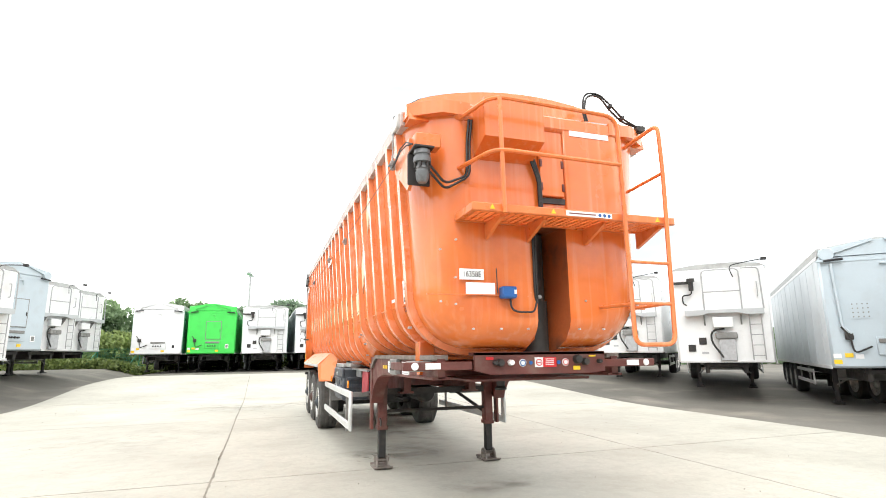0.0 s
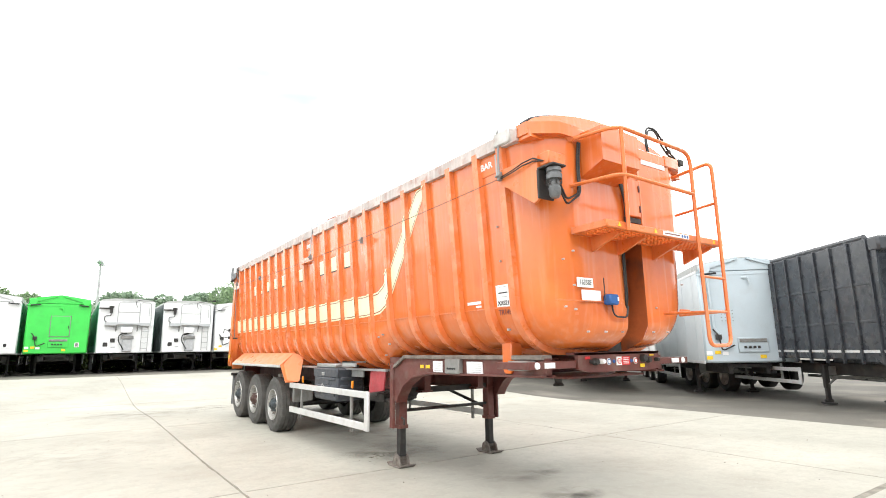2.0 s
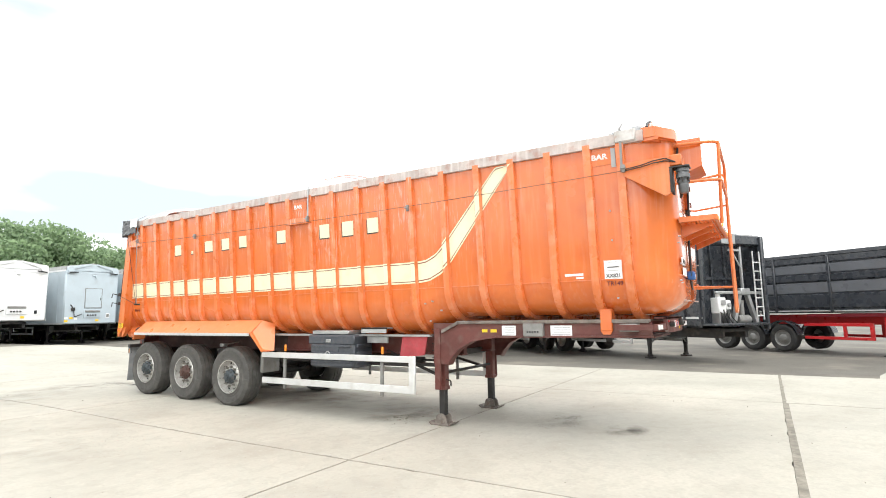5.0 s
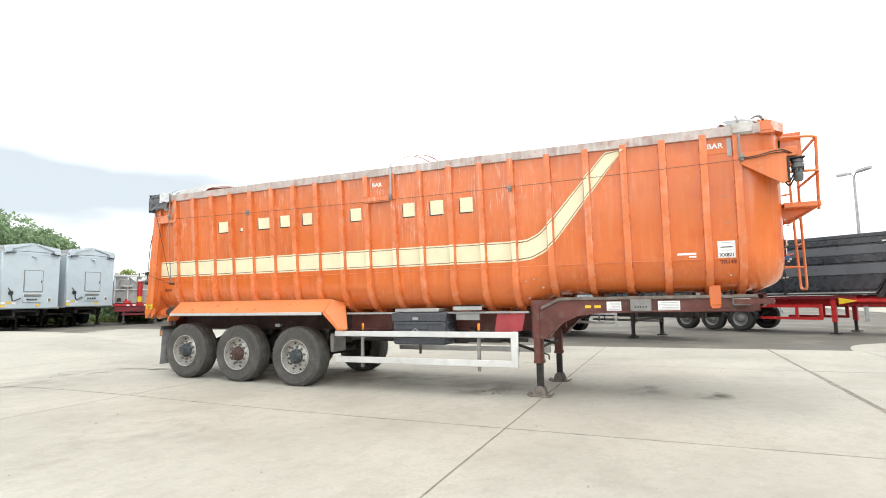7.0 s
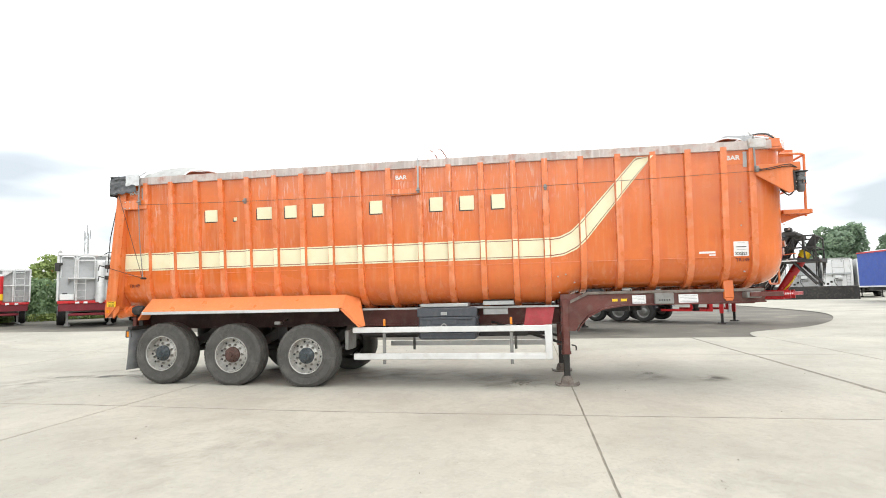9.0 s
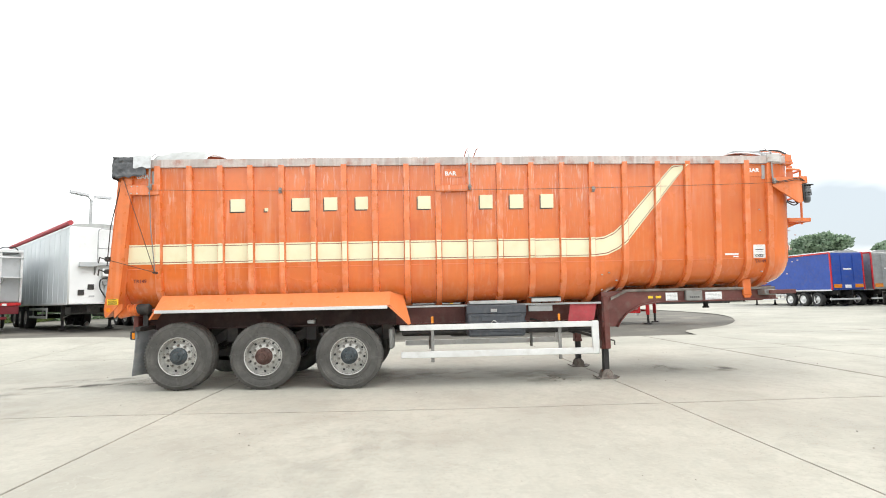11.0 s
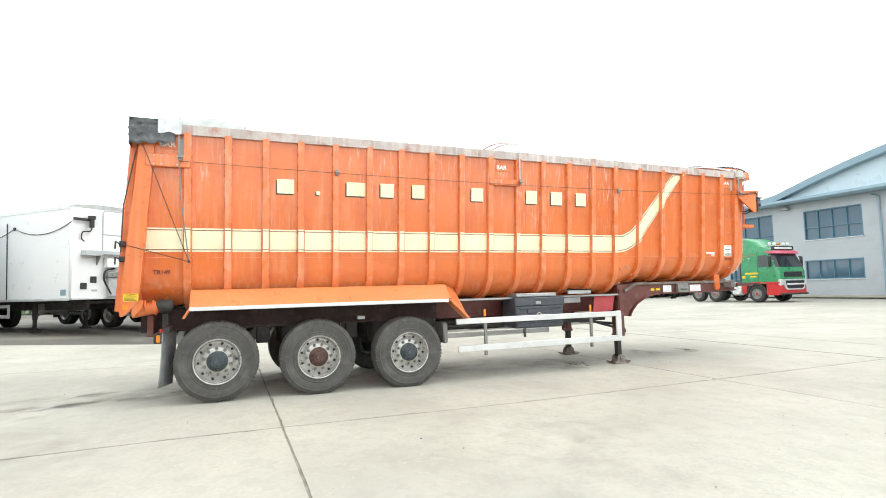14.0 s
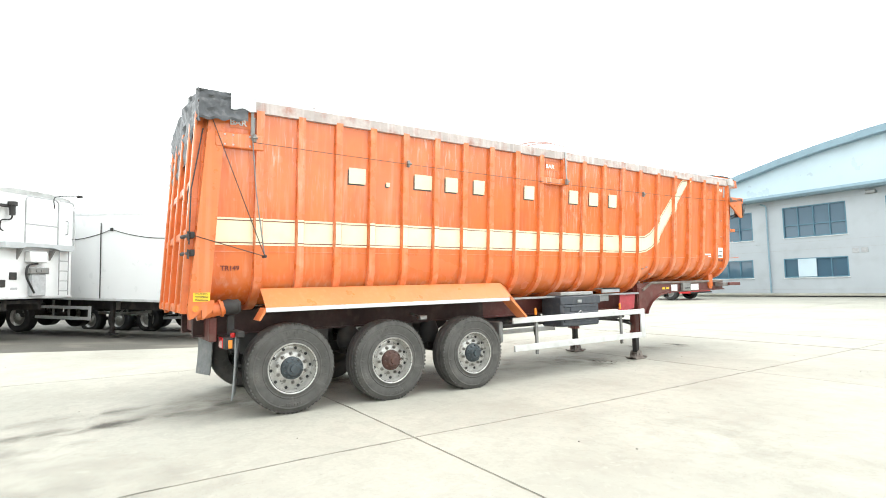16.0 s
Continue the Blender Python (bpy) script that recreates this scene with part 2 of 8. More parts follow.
VINYLGREY = surface("grey_plate", (0.42, 0.43, 0.44), 0.5, var=0.15, coarse=8, dirt_amt=0.2)
INK = surface("black_ink", (0.015, 0.015, 0.018), 0.5, dirt_amt=0.0)
INKRED = surface("dark_print", (0.16, 0.02, 0.01), 0.5, dirt_amt=0.0)
YELLOW = surface("yellow_sticker", (0.85, 0.56, 0.02), 0.4, var=0.1, coarse=8, dirt_amt=0.2)
AMBER = surface("amber_lens", (0.75, 0.24, 0.015), 0.2, var=0.05, dirt_amt=0.1, coat=0.5)
REDLENS = surface("red_lens", (0.55, 0.02, 0.02), 0.2, var=0.05, dirt_amt=0.1, coat=0.5)
BLUEBOX = surface("blue_plastic", (0.012, 0.09, 0.30), 0.4, var=0.1, dirt_amt=0.15)
REDCLOTH = surface("faded_red_sheet", (0.40, 0.05, 0.06), 0.65, var=0.2, coarse=6, dirt=(0.25, 0.1, 0.09), dirt_amt=0.4)
CONCRETE = surface("pale_concrete", (0.425, 0.412, 0.355), 0.8, var=0.2, mottle=0.2, fine=22, coarse=0.35, dirt=(0.30, 0.28, 0.235), dirt_amt=0.5, bump=0.4, bump_scale=120, rough_var=0.12)
ASPHALT = surface("dusty_tarmac", (0.15, 0.141, 0.120), 0.9, var=0.35, fine=18, coarse=0.22, dirt=(0.26, 0.235, 0.195), dirt_amt=0.75, bump=0.6, bump_scale=90)
SEAL = surface("joint_sealant", (0.085, 0.075, 0.06), 0.85, var=0.3, dirt=(0.2, 0.18, 0.15), dirt_amt=0.5)
WORNJOINT = surface("worn_joint_fill", (0.235, 0.22, 0.18), 0.85, var=0.4, coarse=5, dirt=(0.32, 0.3, 0.26), dirt_amt=0.6, bump=0.5)
CLADDING = surface("grey_cladding", (0.44, 0.475, 0.505), 0.4, 0.1, var=0.05, coarse=0.5, dirt_amt=0.1, bump=0.02)
ROOFBLUE = surface("pale_blue_roof_sheet", (0.56, 0.68, 0.75), 0.35, 0.1, var=0.06, coarse=0.4, dirt_amt=0.1)
TRIMBLUE = surface("blue_grey_trim", (0.25, 0.36, 0.43), 0.4, 0.1, var=0.08, dirt_amt=0.1)
FRAMEBLUE = surface("blue_window_frame", (0.085, 0.20, 0.275), 0.35, var=0.08, dirt_amt=0.05)
BARK = surface("bark", (0.10, 0.075, 0.05), 0.9, var=0.4, coarse=5, bump=0.8, bump_scale=20)
FENCEGREEN = surface("green_fence_paint", (0.02, 0.16, 0.09), 0.5, var=0.2)


def glass(name, tint, rough=0.04):
    m = bpy.data.materials.new(name)
    m.use_nodes = True
    b = m.node_tree.nodes["Principled BSDF"]
    b.inputs["Base Color"].default_value, b.inputs["Roughness"].default_value, b.inputs["Metallic"].default_value = (*tint, 1), rough, 0.0
    b.inputs["Specular IOR Level"].default_value = 0.55
    b.inputs["Coat Weight"].default_value = 0.15
    return m


GLASS = glass("blue_tinted_window_glass", (0.075, 0.135, 0.19))
WINDSCREEN = glass("windscreen_glass", (0.02, 0.025, 0.03))


def leaves(name, col):
    m = bpy.data.materials.new(name)
    m.use_nodes = True
    n, l = m.node_tree.nodes, m.node_tree.links
    b = n["Principled BSDF"]
    g = n.new("ShaderNodeNewGeometry")
    t = n.new("ShaderNodeTexNoise"); t.inputs["Scale"].default_value = 0.6
    co = n.new("ShaderNodeTexCoord"); l.new(co.outputs["Object"], t.inputs["Vector"])
    r = n.new("ShaderNodeValToRGB")
    r.color_ramp.elements[0].color = (*[c * 0.55 for c in col], 1)
    r.color_ramp.elements[1].color = (col[0] * 1.7, col[1] * 1.45, col[2] * 1.3, 1)
    ad = n.new("ShaderNodeMath"); ad.operation = "MULTIPLY_ADD"; ad.inputs[1].default_value, ad.inputs[2].default_value = 0.5, -0.0
    l.new(g.outputs["Random Per Island"], ad.inputs[0])
    a2 = n.new("ShaderNodeMath"); a2.operation = "MULTIPLY_ADD"; a2.inputs[1].default_value = 0.6
    l.new(t.outputs["Fac"], a2.inputs[0]); l.new(ad.outputs[0], a2.inputs[2])
    l.new(a2.outputs[0], r.inputs["Fac"])
    l.new(r.outputs[0], b.inputs["Base Color"])
    b.inputs["Roughness"].default_value = 0.6
    tr = n.new("ShaderNodeBsdfTranslucent"); l.new(r.outputs[0], tr.inputs["Color"])
    mx = n.new("ShaderNodeMixShader"); mx.inputs[0].default_value = 0.4
    l.new(b.outputs[0], mx.inputs[1]); l.new(tr.outputs[0], mx.inputs[2])
    l.new(mx.outputs[0], n["Material Output"].inputs["Surface"])
    return m


LEAF = leaves("tree_leaves", (0.21, 0.335, 0.20))
LEAF_LIGHT = leaves("shrub_leaves", (0.24, 0.345, 0.13))
LEAF_DARK = leaves("far_tree_leaves", (0.205, 0.315, 0.235))
GRASS = leaves("grass_blades", (0.13, 0.19, 0.06))


# ---- building with meshes ----
class Shape:
    """Vertices and faces gathered piece by piece for one mesh."""

    def __init__(self):
        self.v, self.f = [], []

    def add(self, verts, faces, m=None):
        k = len(self.v)
        self.v += [tuple(m @ Vector(p)) for p in verts] if m else [tuple(p) for p in verts]
        self.f += [tuple(i + k for i in f) for f in faces]
        return self

    def box(self, x0, x1, y0, y1, z0, z1, b=0.0, m=None):
        lo, hi = (min(x0, x1), min(y0, y1), min(z0, z1)), (max(x0, x1), max(y0, y1), max(z0, z1))
        b = min([b] + [0.45 * (h - l) for l, h in zip(lo, hi)])
        if b <= 0:
            vs = [(x, y, z) for z in (lo[2], hi[2]) for y in (lo[1], hi[1]) for x in (lo[0], hi[0])]
            return self.add(vs, [(0, 2, 3, 1), (4, 5, 7, 6), (0, 1, 5, 4), (2, 6, 7, 3), (0, 4, 6, 2), (1, 3, 7, 5)], m)
        vs, idx = [], {}
        for sx in (0, 1):
            for sy in (0, 1):
                for sz in (0, 1):
                    c = [(lo, hi)[s][i] for i, s in enumerate((sx, sy, sz))]
                    inn = [c[i] + (b if s == 0 else -b) for i, s in enumerate((sx, sy, sz))]
                    for a in range(3):
                        p = list(inn); p[a] = c[a]
                        idx[(sx, sy, sz, a)] = len(vs); vs.append(tuple(p))
        fs = []
        for a in range(3):
            o = [i for i in range(3) if i != a]
            for s in (0, 1):
                ring = []
                for q in ((0, 0), (1, 0), (1, 1), (0, 1)):
                    k = [0, 0, 0]; k[a] = s; k[o[0]], k[o[1]] = q
                    ring.append(idx[(*k, a)])
                fs.append(tuple(ring))
            for q in ((0, 0), (1, 0), (1, 1), (0, 1)):
                e = []
                for s in (0, 1):
                    k = [0, 0, 0]; k[a] = s; k[o[0]], k[o[1]] = q
                    e.append((idx[(*k, o[0])], idx[(*k, o[1])]))
                fs.append((e[0][0], e[0][1], e[1][1], e[1][0]))
        for sx in (0, 1):
            for sy in (0, 1):
                for sz in (0, 1):
                    fs.append(tuple(idx[(sx, sy, sz, a)] for a in range(3)))
        return self.add(vs, fs, m)

    def tube(self, pts, r, n=8, m=None, closed=False):
        pts = [Vector(p) for p in pts]
        rings, up = [], None
        for i, p in enumerate(pts):
            a = pts[i - 1] if i or closed else p
            c = pts[(i + 1) % len(pts)] if i < len(pts) - 1 or closed else p
            d = (c - a).normalized()
            if up is None:
                up = d.orthogonal().normalized()
            up = (up - d * up.dot(d)).normalized()
            side = d.cross(up)
            rings.append([p + (up * math.cos(2 * math.pi * k / n) + side * math.sin(2 * math.pi * k / n)) * r for k in range(n)])
        return self.loft(rings, m=m, caps=not closed, ends=closed)

    def loft(self, rings, m=None, caps=True, ends=False, around=True):
        n = len(rings[0])
        vs = [p for ring in rings for p in ring]
        fs = []
        for i in range(len(rings) - (0 if ends else 1)):
            j = (i + 1) % len(rings)
            for k in range(n if around else n - 1):
                q = (k + 1) % n
                fs.append((i * n + k, i * n + q, j * n + q, j * n + k))
        if caps:
            fs += [tuple(range(n))[::-1], tuple(range((len(rings) - 1) * n, len(rings) * n))]
        return self.add(vs, fs, m)

    def cyl(self, p, q, r, n=12, m=None):
        return self.tube([p, q], r, n, m)

    def lathe(self, prof, at, axis="x", n=32, m=None):
        """Turns (distance along the axis, radius) round the axis through at."""
        rings = []
        for k in range(n):
            c, s = math.cos(2 * math.pi * k / n), math.sin(2 * math.pi * k / n)
            ring = []
            for a, r in prof:
                p = {"x": (a, r * c, r * s), "y": (r * c, a, r * s), "z": (r * c, r * s, a)}[axis]
                ring.append((at[0] + p[0], at[1] + p[1], at[2] + p[2]))
            rings.append(ring)
        return self.loft(rings, m=m, caps=False, ends=True, around=False)

    def prism(self, poly, axis, a0, a1, m=None):
        """A flat outline pushed along an axis: outline in (y, z), (x, z) or (x, y)."""
        put = {"x": lambda u, v, a: (a, u, v), "y": lambda u, v, a: (u, a, v), "z": lambda u, v, a: (u, v, a)}[axis]
        return self.loft([[put(u, v, a) for u, v in poly] for a in (a0, a1)], m=m)

    def quad(self, a, b, c, d):
        return self.add([a, b, c, d], [(0, 1, 2, 3)])


def mesh_of(name, shape, material, off=(0, 0, 0), smooth=38):
    me = bpy.data.meshes.new(name)
    me.from_pydata([(p[0] - off[0], p[1] - off[1], p[2] - off[2]) for p in shape.v], [], shape.f)
    bm = bmesh.new(); bm.from_mesh(me)
    bmesh.ops.recalc_face_normals(bm, faces=bm.faces)
    bm.to_mesh(me); bm.free()
    me.materials.append(material)
    if smooth:
        me.polygons.foreach_set("use_smooth", [True] * len(me.polygons))
        me.set_sharp_from_angle(angle=radians(smooth))
    me.update()
    return me


ORIGIN = {}


def thing(name, at, label, category, group="", kind="", turn=0.0):
    ob = new(name)
    ob.empty_display_size = 0.3
    ob.matrix_basis = pose(*at, 0, 0, turn)
    ORIGIN[ob.name] = (0, 0, 0)
    return tagged(ob, label, category, group, kind)


def part(name, shape, material, parent, label="", smooth=38):
    root = parent
    while root.parent:
        root = root.parent
    me = shape if isinstance(shape, bpy.types.Mesh) else mesh_of(name, shape, material, ORIGIN.get(root.name, (0, 0, 0)), smooth)
    ob = new(name, me)
    ob.parent = parent
    return tagged(ob, label) if label else ob


def solid(name, shape, material, label, category, group="", kind="", smooth=38):
    """One thing in one mesh, its origin at its base."""
    xs, ys, zs = zip(*shape.v)
    at = ((min(xs) + max(xs)) / 2, (min(ys) + max(ys)) / 2, min(zs))
    ob = new(name, mesh_of(name, shape, material, at, smooth))
    ob.location = at
    return tagged(ob, label, category, group, kind)


def words(name, text, size, material, parent, m, label="", squeeze=1.0, depth=0.002, bold=0.0):
    """Raised lettering as a mesh; m puts its centre, x along the line, y up."""
    cu = bpy.data.curves.new(name, "FONT")
    cu.body, cu.size, cu.align_x, cu.align_y, cu.extrude, cu.offset = text, size, "CENTER", "CENTER", depth, bold * size
    tmp = new(name, cu)
    bpy.context.view_layer.update()
    me = bpy.data.meshes.new_from_object(tmp.evaluated_get(bpy.context.evaluated_depsgraph_get()))
    bpy.data.objects.remove(tmp)
    root = parent
    while root.parent:
        root = root.parent
    o = ORIGIN.get(root.name, (0, 0, 0))
    me.transform(Matrix.Translation([-c for c in o]) @ m @ Matrix.Diagonal((squeeze, 1, 1, 1)))
    me.materials.clear(); me.materials.append(material)
    ob = new(name, me)
    ob.parent = parent
    return tagged(ob, label) if label else ob


def facing_side(y, z, x):
    """Lettering that faces -x, its line running towards -y."""
    return Matrix(((0, 0, -1, x), (-1, 0, 0, y), (0, 1, 0, z), (0, 0, 0, 1)))


def facing_front(x, z, y):
    return Matrix(((1, 0, 0, x), (0, 0, -1, y), (0, 1, 0, z), (0, 0, 0, 1)))


def step(a):
    a = min(1.0, max(0.0, a))
    return a * a * (3 - 2 * a)


def ground_z(x, y):
    """The height of the yard: nearly level, a slight crown under the trailer's axles, rising towards the back row."""
    back = 0.6 * step((y - 18) / 9) * step((x + 8.6) / 3) * step((11 - x) / 6)
    back = max(back, 0.75 * step((-6.4 - x) / 4) * step((y - 14) / 10) * step((x + 34) / 10))
    return (0.06 * math.exp(-((y - 14.6) / 3.0) ** 2) * math.exp(-((x - 2) / 7.0) ** 2) + max(back, 0.42 * step((x - 2) / 9) * step((y - 12) / 10))
            + 0.2 * step((-y - 2) / 12))


# ---- ground ----
def sheet(xs, ys, dz=0.0):
    s = Shape()
    s.v = [(x, y, ground_z(x, y) + dz) for y in ys for x in xs]
    n = len(xs)
    s.f = [(j * n + i, j * n + i + 1, (j + 1) * n + i + 1, (j + 1) * n + i) for j in range(len(ys) - 1) for i in range(n - 1)]
    return s


FAR = [-1500, -600, -250, -120]
tagged(new("ground", mesh_of("ground", sheet(FAR + [-80 + 1.0 * i for i in range(171)] + [120, 250, 600, 1500], FAR + [-80 + 1.0 * i for i in range(161)] + [120, 250, 600, 1500], -0.035), ASPHALT)),
       "dusty grey tarmac yard with gravel patches round the concrete", "ground", kind="structure")
pavement = tagged(new("pavement"), "pale worn concrete yard in large slabs with dark joints", "pavement", kind="structure")
XJ = [-37.4, -31.2, -25.1, -18.9, -12.8, -6.62, -0.45, 5.7, 10.15]
YJ = [-60.0, -48.6, -36.2, -30.0, -23.9, -17.7, -11.45, -5.25, 0.92, 2.97, 7.15, 13.37, 19.6, 25.8, 28.2]
GAP = 0.009
for j in range(len(YJ) - 1):
    for i in range(len(XJ) - 1):
        if YJ[j] > 13 and XJ[i] < -7:
            continue
        x0, x1, y0, y1 = XJ[i] + GAP, XJ[i + 1] - GAP, YJ[j] + GAP, YJ[j + 1] - GAP
        if abs(YJ[j] - 2.97) < 0.1:
            y0 += 0.03
        near = -14 < XJ[i] < 6 and -6 < YJ[j] < 14
        g = 40 if near else 12
        s = sheet([x0 + (x1 - x0) * k / g for k in range(g + 1)], [y0 + (y1 - y0) * k / g for k in range(g + 1)], random.uniform(-0.002, 0.002))
        k = len(s.v)
        edge = [*range(g + 1), *(g + (g + 1) * q for q in range(1, g + 1)), *((g + 1) * g + q for q in range(g - 1, -1, -1)), *((g + 1) * q for q in range(g - 1, 0, -1))]
        if near:  # chipped, slightly uneven rims
            for e in edge:
                x, y, z = s.v[e]
                chip = random.uniform(0, 0.006) + (0.014 if random.random() < 0.06 else 0)
                s.v[e] = (x + chip * (-1 if x > x1 - 0.01 else 1 if x < x0 + 0.01 else 0), y + chip * (-1 if y > y1 - 0.01 else 1 if y < y0 + 0.01 else 0), z)
        s.v += [(s.v[e][0], s.v[e][1], s.v[e][2] - 0.05) for e in edge]
        s.f += [(edge[q], k + q, k + (q + 1) % len(edge), edge[(q + 1) % len(edge)]) for q in range(len(edge))]
        part("concrete_slab", s, CONCRETE, pavement)
# worn fill in the joints, one strip a joint
for x in XJ[1:-1]:
    y1 = YJ[-1] if x > -7 else 13.37
    part("joint_fill", sheet([x - 0.013, x + 0.013], [YJ[0] + (y1 - YJ[0]) * k / 200 for k in range(201)], -0.005), WORNJOINT, pavement)
for y in YJ[1:-1]:
    x0 = XJ[0] if y < 13.4 else -6.62
    part("joint_fill", sheet([x0 + (XJ[-1] - x0) * k / 120 for k in range(121)], [y - 0.013, y + 0.013], -0.006), WORNJOINT, pavement)
# the apron past the trailers, with its curved edge
RIM_X = [10.15, 11.0, 12.2, 14.1, 16.4, 18.7, 21.5, 24.4, 28.6, 36, 50, 70, 95]
RIM_Y = [1.1, 0.95, 0.4, -2.0, -3.9, -5.3, -6.6, -7.4, -7.8, -8, -8, -8, -8]


def rim_y(x):
    """The curved edge of the apron, smooth between its known points."""
    i = min(max(k for k in range(len(RIM_X) - 1) if RIM_X[k] <= x), len(RIM_X) - 2)
    slope = [(RIM_Y[b] - RIM_Y[a]) / (RIM_X[b] - RIM_X[a]) for a, b in ((max(i - 1, 0), i + 1), (i, min(i + 2, len(RIM_X) - 1)))]
    w = RIM_X[i + 1] - RIM_X[i]
    u = (x - RIM_X[i]) / w
    return RIM_Y[i] * (1 + 2 * u) * (1 - u) ** 2 + RIM_Y[i + 1] * u * u * (3 - 2 * u) + w * u * (1 - u) * (slope[0] * (1 - u) - slope[1] * u)


FINE_X = [RIM_X[0] + (60 - RIM_X[0]) * (k / 60) ** 1.6 for k in range(60)] + RIM_X[-2:]
s = Shape()
for x in FINE_X:
    y = rim_y(x)
    s.v += [(x, y + (-75 - y) * (k / 12) ** 1.6, ground_z(x, y + (-75 - y) * (k / 12) ** 1.6)) for k in range(13)]
s.f = [(i * 13 + k, i * 13 + k + 1, (i + 1) * 13 + k + 1, (i + 1) * 13 + k) for i in range(len(FINE_X) - 1) for k in range(12)]
part("concrete_apron", s, CONCRETE, pavement)
part("drain_channel", Shape().box(-0.45, 10.1, 2.93, 3.01, -0.02, 0.0), WORNJOINT, pavement, "dark worn channel across the concrete")


# ---- the orange tipping trailer ----
CX = 2.42
trailer = thing("tipping_trailer", (CX, 9.5, 0.0), "orange steel bulk tipping trailer with cream stripe, parked on its legs", "trailer")
ORIGIN[trailer.name] = (CX, 9.5, 0.0)
RIBS = [14.4, 13.91, 13.43, 12.96, 12.47, 11.97, 11.48, 10.99, 10.48, 9.97, 9.46, 8.97, 8.45, 7.94, 7.45, 6.90, 6.35, 5.84, 5.34, 4.84, 4.45]
TOP, NOSE, SLOT0, SLOT1, SLOT_TOP = 3.56, 3.92, 2.30, 2.62, 2.60


def skin_u(z):
    """Half width of the body at a height."""
    return 1.205 - (3.4 - z) * 0.075


def keel(y):
    """Underside of the body along its length, stepped up over the neck."""
    return 1.31 + 0.21 * step((7.5 - y) / 0.75)


def section(y, out=0.0, inset=0.0, lift=0.0, n=10, u_end=0.35):
    """One side of the body's cross section from the top to near the middle of the floor, as (half width, height)."""
    zb, r = keel(y) - out + lift, 0.52 - 0.5 * inset
    zk = zb + r
    uk = skin_u(zk)
    pts = [(skin_u(z) + out - inset, z) for z in (TOP, 3.2, 2.8, 2.4, max(2.05, zk + 0.02))] + [(uk + out - inset, zk)]
    for i in range(1, n + 1):
        a = radians(90 * i / n)
        pts.append((uk - inset + out - (r + out) * (1 - math.cos(a)), zk - (r + out * 0) * math.sin(a)))
    pts.append((u_end, zb - 0.01))
    return pts


body, NOSE_EDGES = Shape(), []
for side in (-1, 1):
    rings, k = [], 14
    slot = SLOT0 if side < 0 else SLOT1
    for i in range(k + 1):
        a = radians(90 * i / k)
        y = 4.36 - 0.44 * math.sin(a)
        sec = section(4.36, inset=0.44 * (1 - math.cos(a)), lift=0.26 * (1 - math.cos(a)), u_end=abs(slot - CX))
        rings.append([(CX + side * u, y, z) for u, z in sec])
    rings.reverse()
    face = rings[0]
    for y in (4.75, 5.3, 5.8, 6.3, 6.75, 6.9, 7.0, 7.1, 7.2, 7.3, 7.4, 7.55, 8.5, 9.5, 10.5, 11.5, 12.5, 13.5, 14.4, 14.94):
        rings.append([(CX + side * u, y, z) for u, z in section(y, u_end=abs(slot - CX) if y < 4.8 else 0.0)])
    body.loft(rings, caps=False, around=False)
    NOSE_EDGES.append((slot, face))
body_ob = part("body", body, ORANGE, trailer, "orange painted ribbed half-pipe steel body with streaked weathering", smooth=30)
nose = Shape().quad((SLOT0, NOSE, SLOT_TOP), (SLOT1, NOSE, SLOT_TOP), (SLOT1, NOSE, TOP), (SLOT0, NOSE, TOP))
for slot, face in NOSE_EDGES:
    for (xa, ya, za), (xb, yb, zb) in zip(face, face[1:]):
        nose.quad((xa, NOSE, za), (xb, NOSE, zb), (slot, NOSE, zb), (slot, NOSE, za))
part("nose_plate", nose, ORANGE, body_ob, smooth=0)
for side in (-1, 1):  # welded seam along the lower side
    part("weld_seam", Shape().loft([[(CX + side * (skin_u(z) + o), y, z) for z, o in ((1.948, 0.0), (1.948, 0.005), (1.936, 0.005), (1.936, 0.0))] for y in (14.9, 4.6)]), ORANGE_RIB, body_ob)
# the slot's walls and back carry their shade in the paint, darkest inside
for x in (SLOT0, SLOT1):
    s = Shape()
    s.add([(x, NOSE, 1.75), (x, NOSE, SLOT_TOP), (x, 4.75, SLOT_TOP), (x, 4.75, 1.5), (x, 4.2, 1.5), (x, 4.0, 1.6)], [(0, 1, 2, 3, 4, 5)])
    part("recess_side", s, ORANGE_SHADED, body_ob)
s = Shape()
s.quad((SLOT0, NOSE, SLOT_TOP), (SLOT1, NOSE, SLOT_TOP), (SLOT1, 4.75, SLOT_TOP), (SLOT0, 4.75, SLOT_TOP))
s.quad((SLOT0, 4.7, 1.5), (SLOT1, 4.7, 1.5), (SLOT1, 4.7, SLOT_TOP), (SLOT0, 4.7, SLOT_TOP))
part("cylinder_recess", s, ORANGE_DEEP_SHADE, body_ob, "recess for the tipping cylinder, its shade put into the orange, with dark patches")
for y in RIBS:
    s = Shape()
    rings = []
    for side, order in ((-1, 1), (1, -1)):
        a, b = section(y, 0.0, u_end=0.3)[::order], section(y, 0.052, u_end=0.3)[::order]
        for (u0, z0), (u1, z1) in zip(a, b):
            z1 = min(z1, z0)
            zi = z0 + 0.0
            rings.append([(CX + side * (u0 - 0.02), y - 0.055, zi), (CX + side * u1, y - 0.044, z1), (CX + side * u1, y + 0.044, z1), (CX + side * (u0 - 0.02), y + 0.055, zi)])
    s.loft(rings)
    part("rib", s, ORANGE_RIB, body_ob, smooth=30)
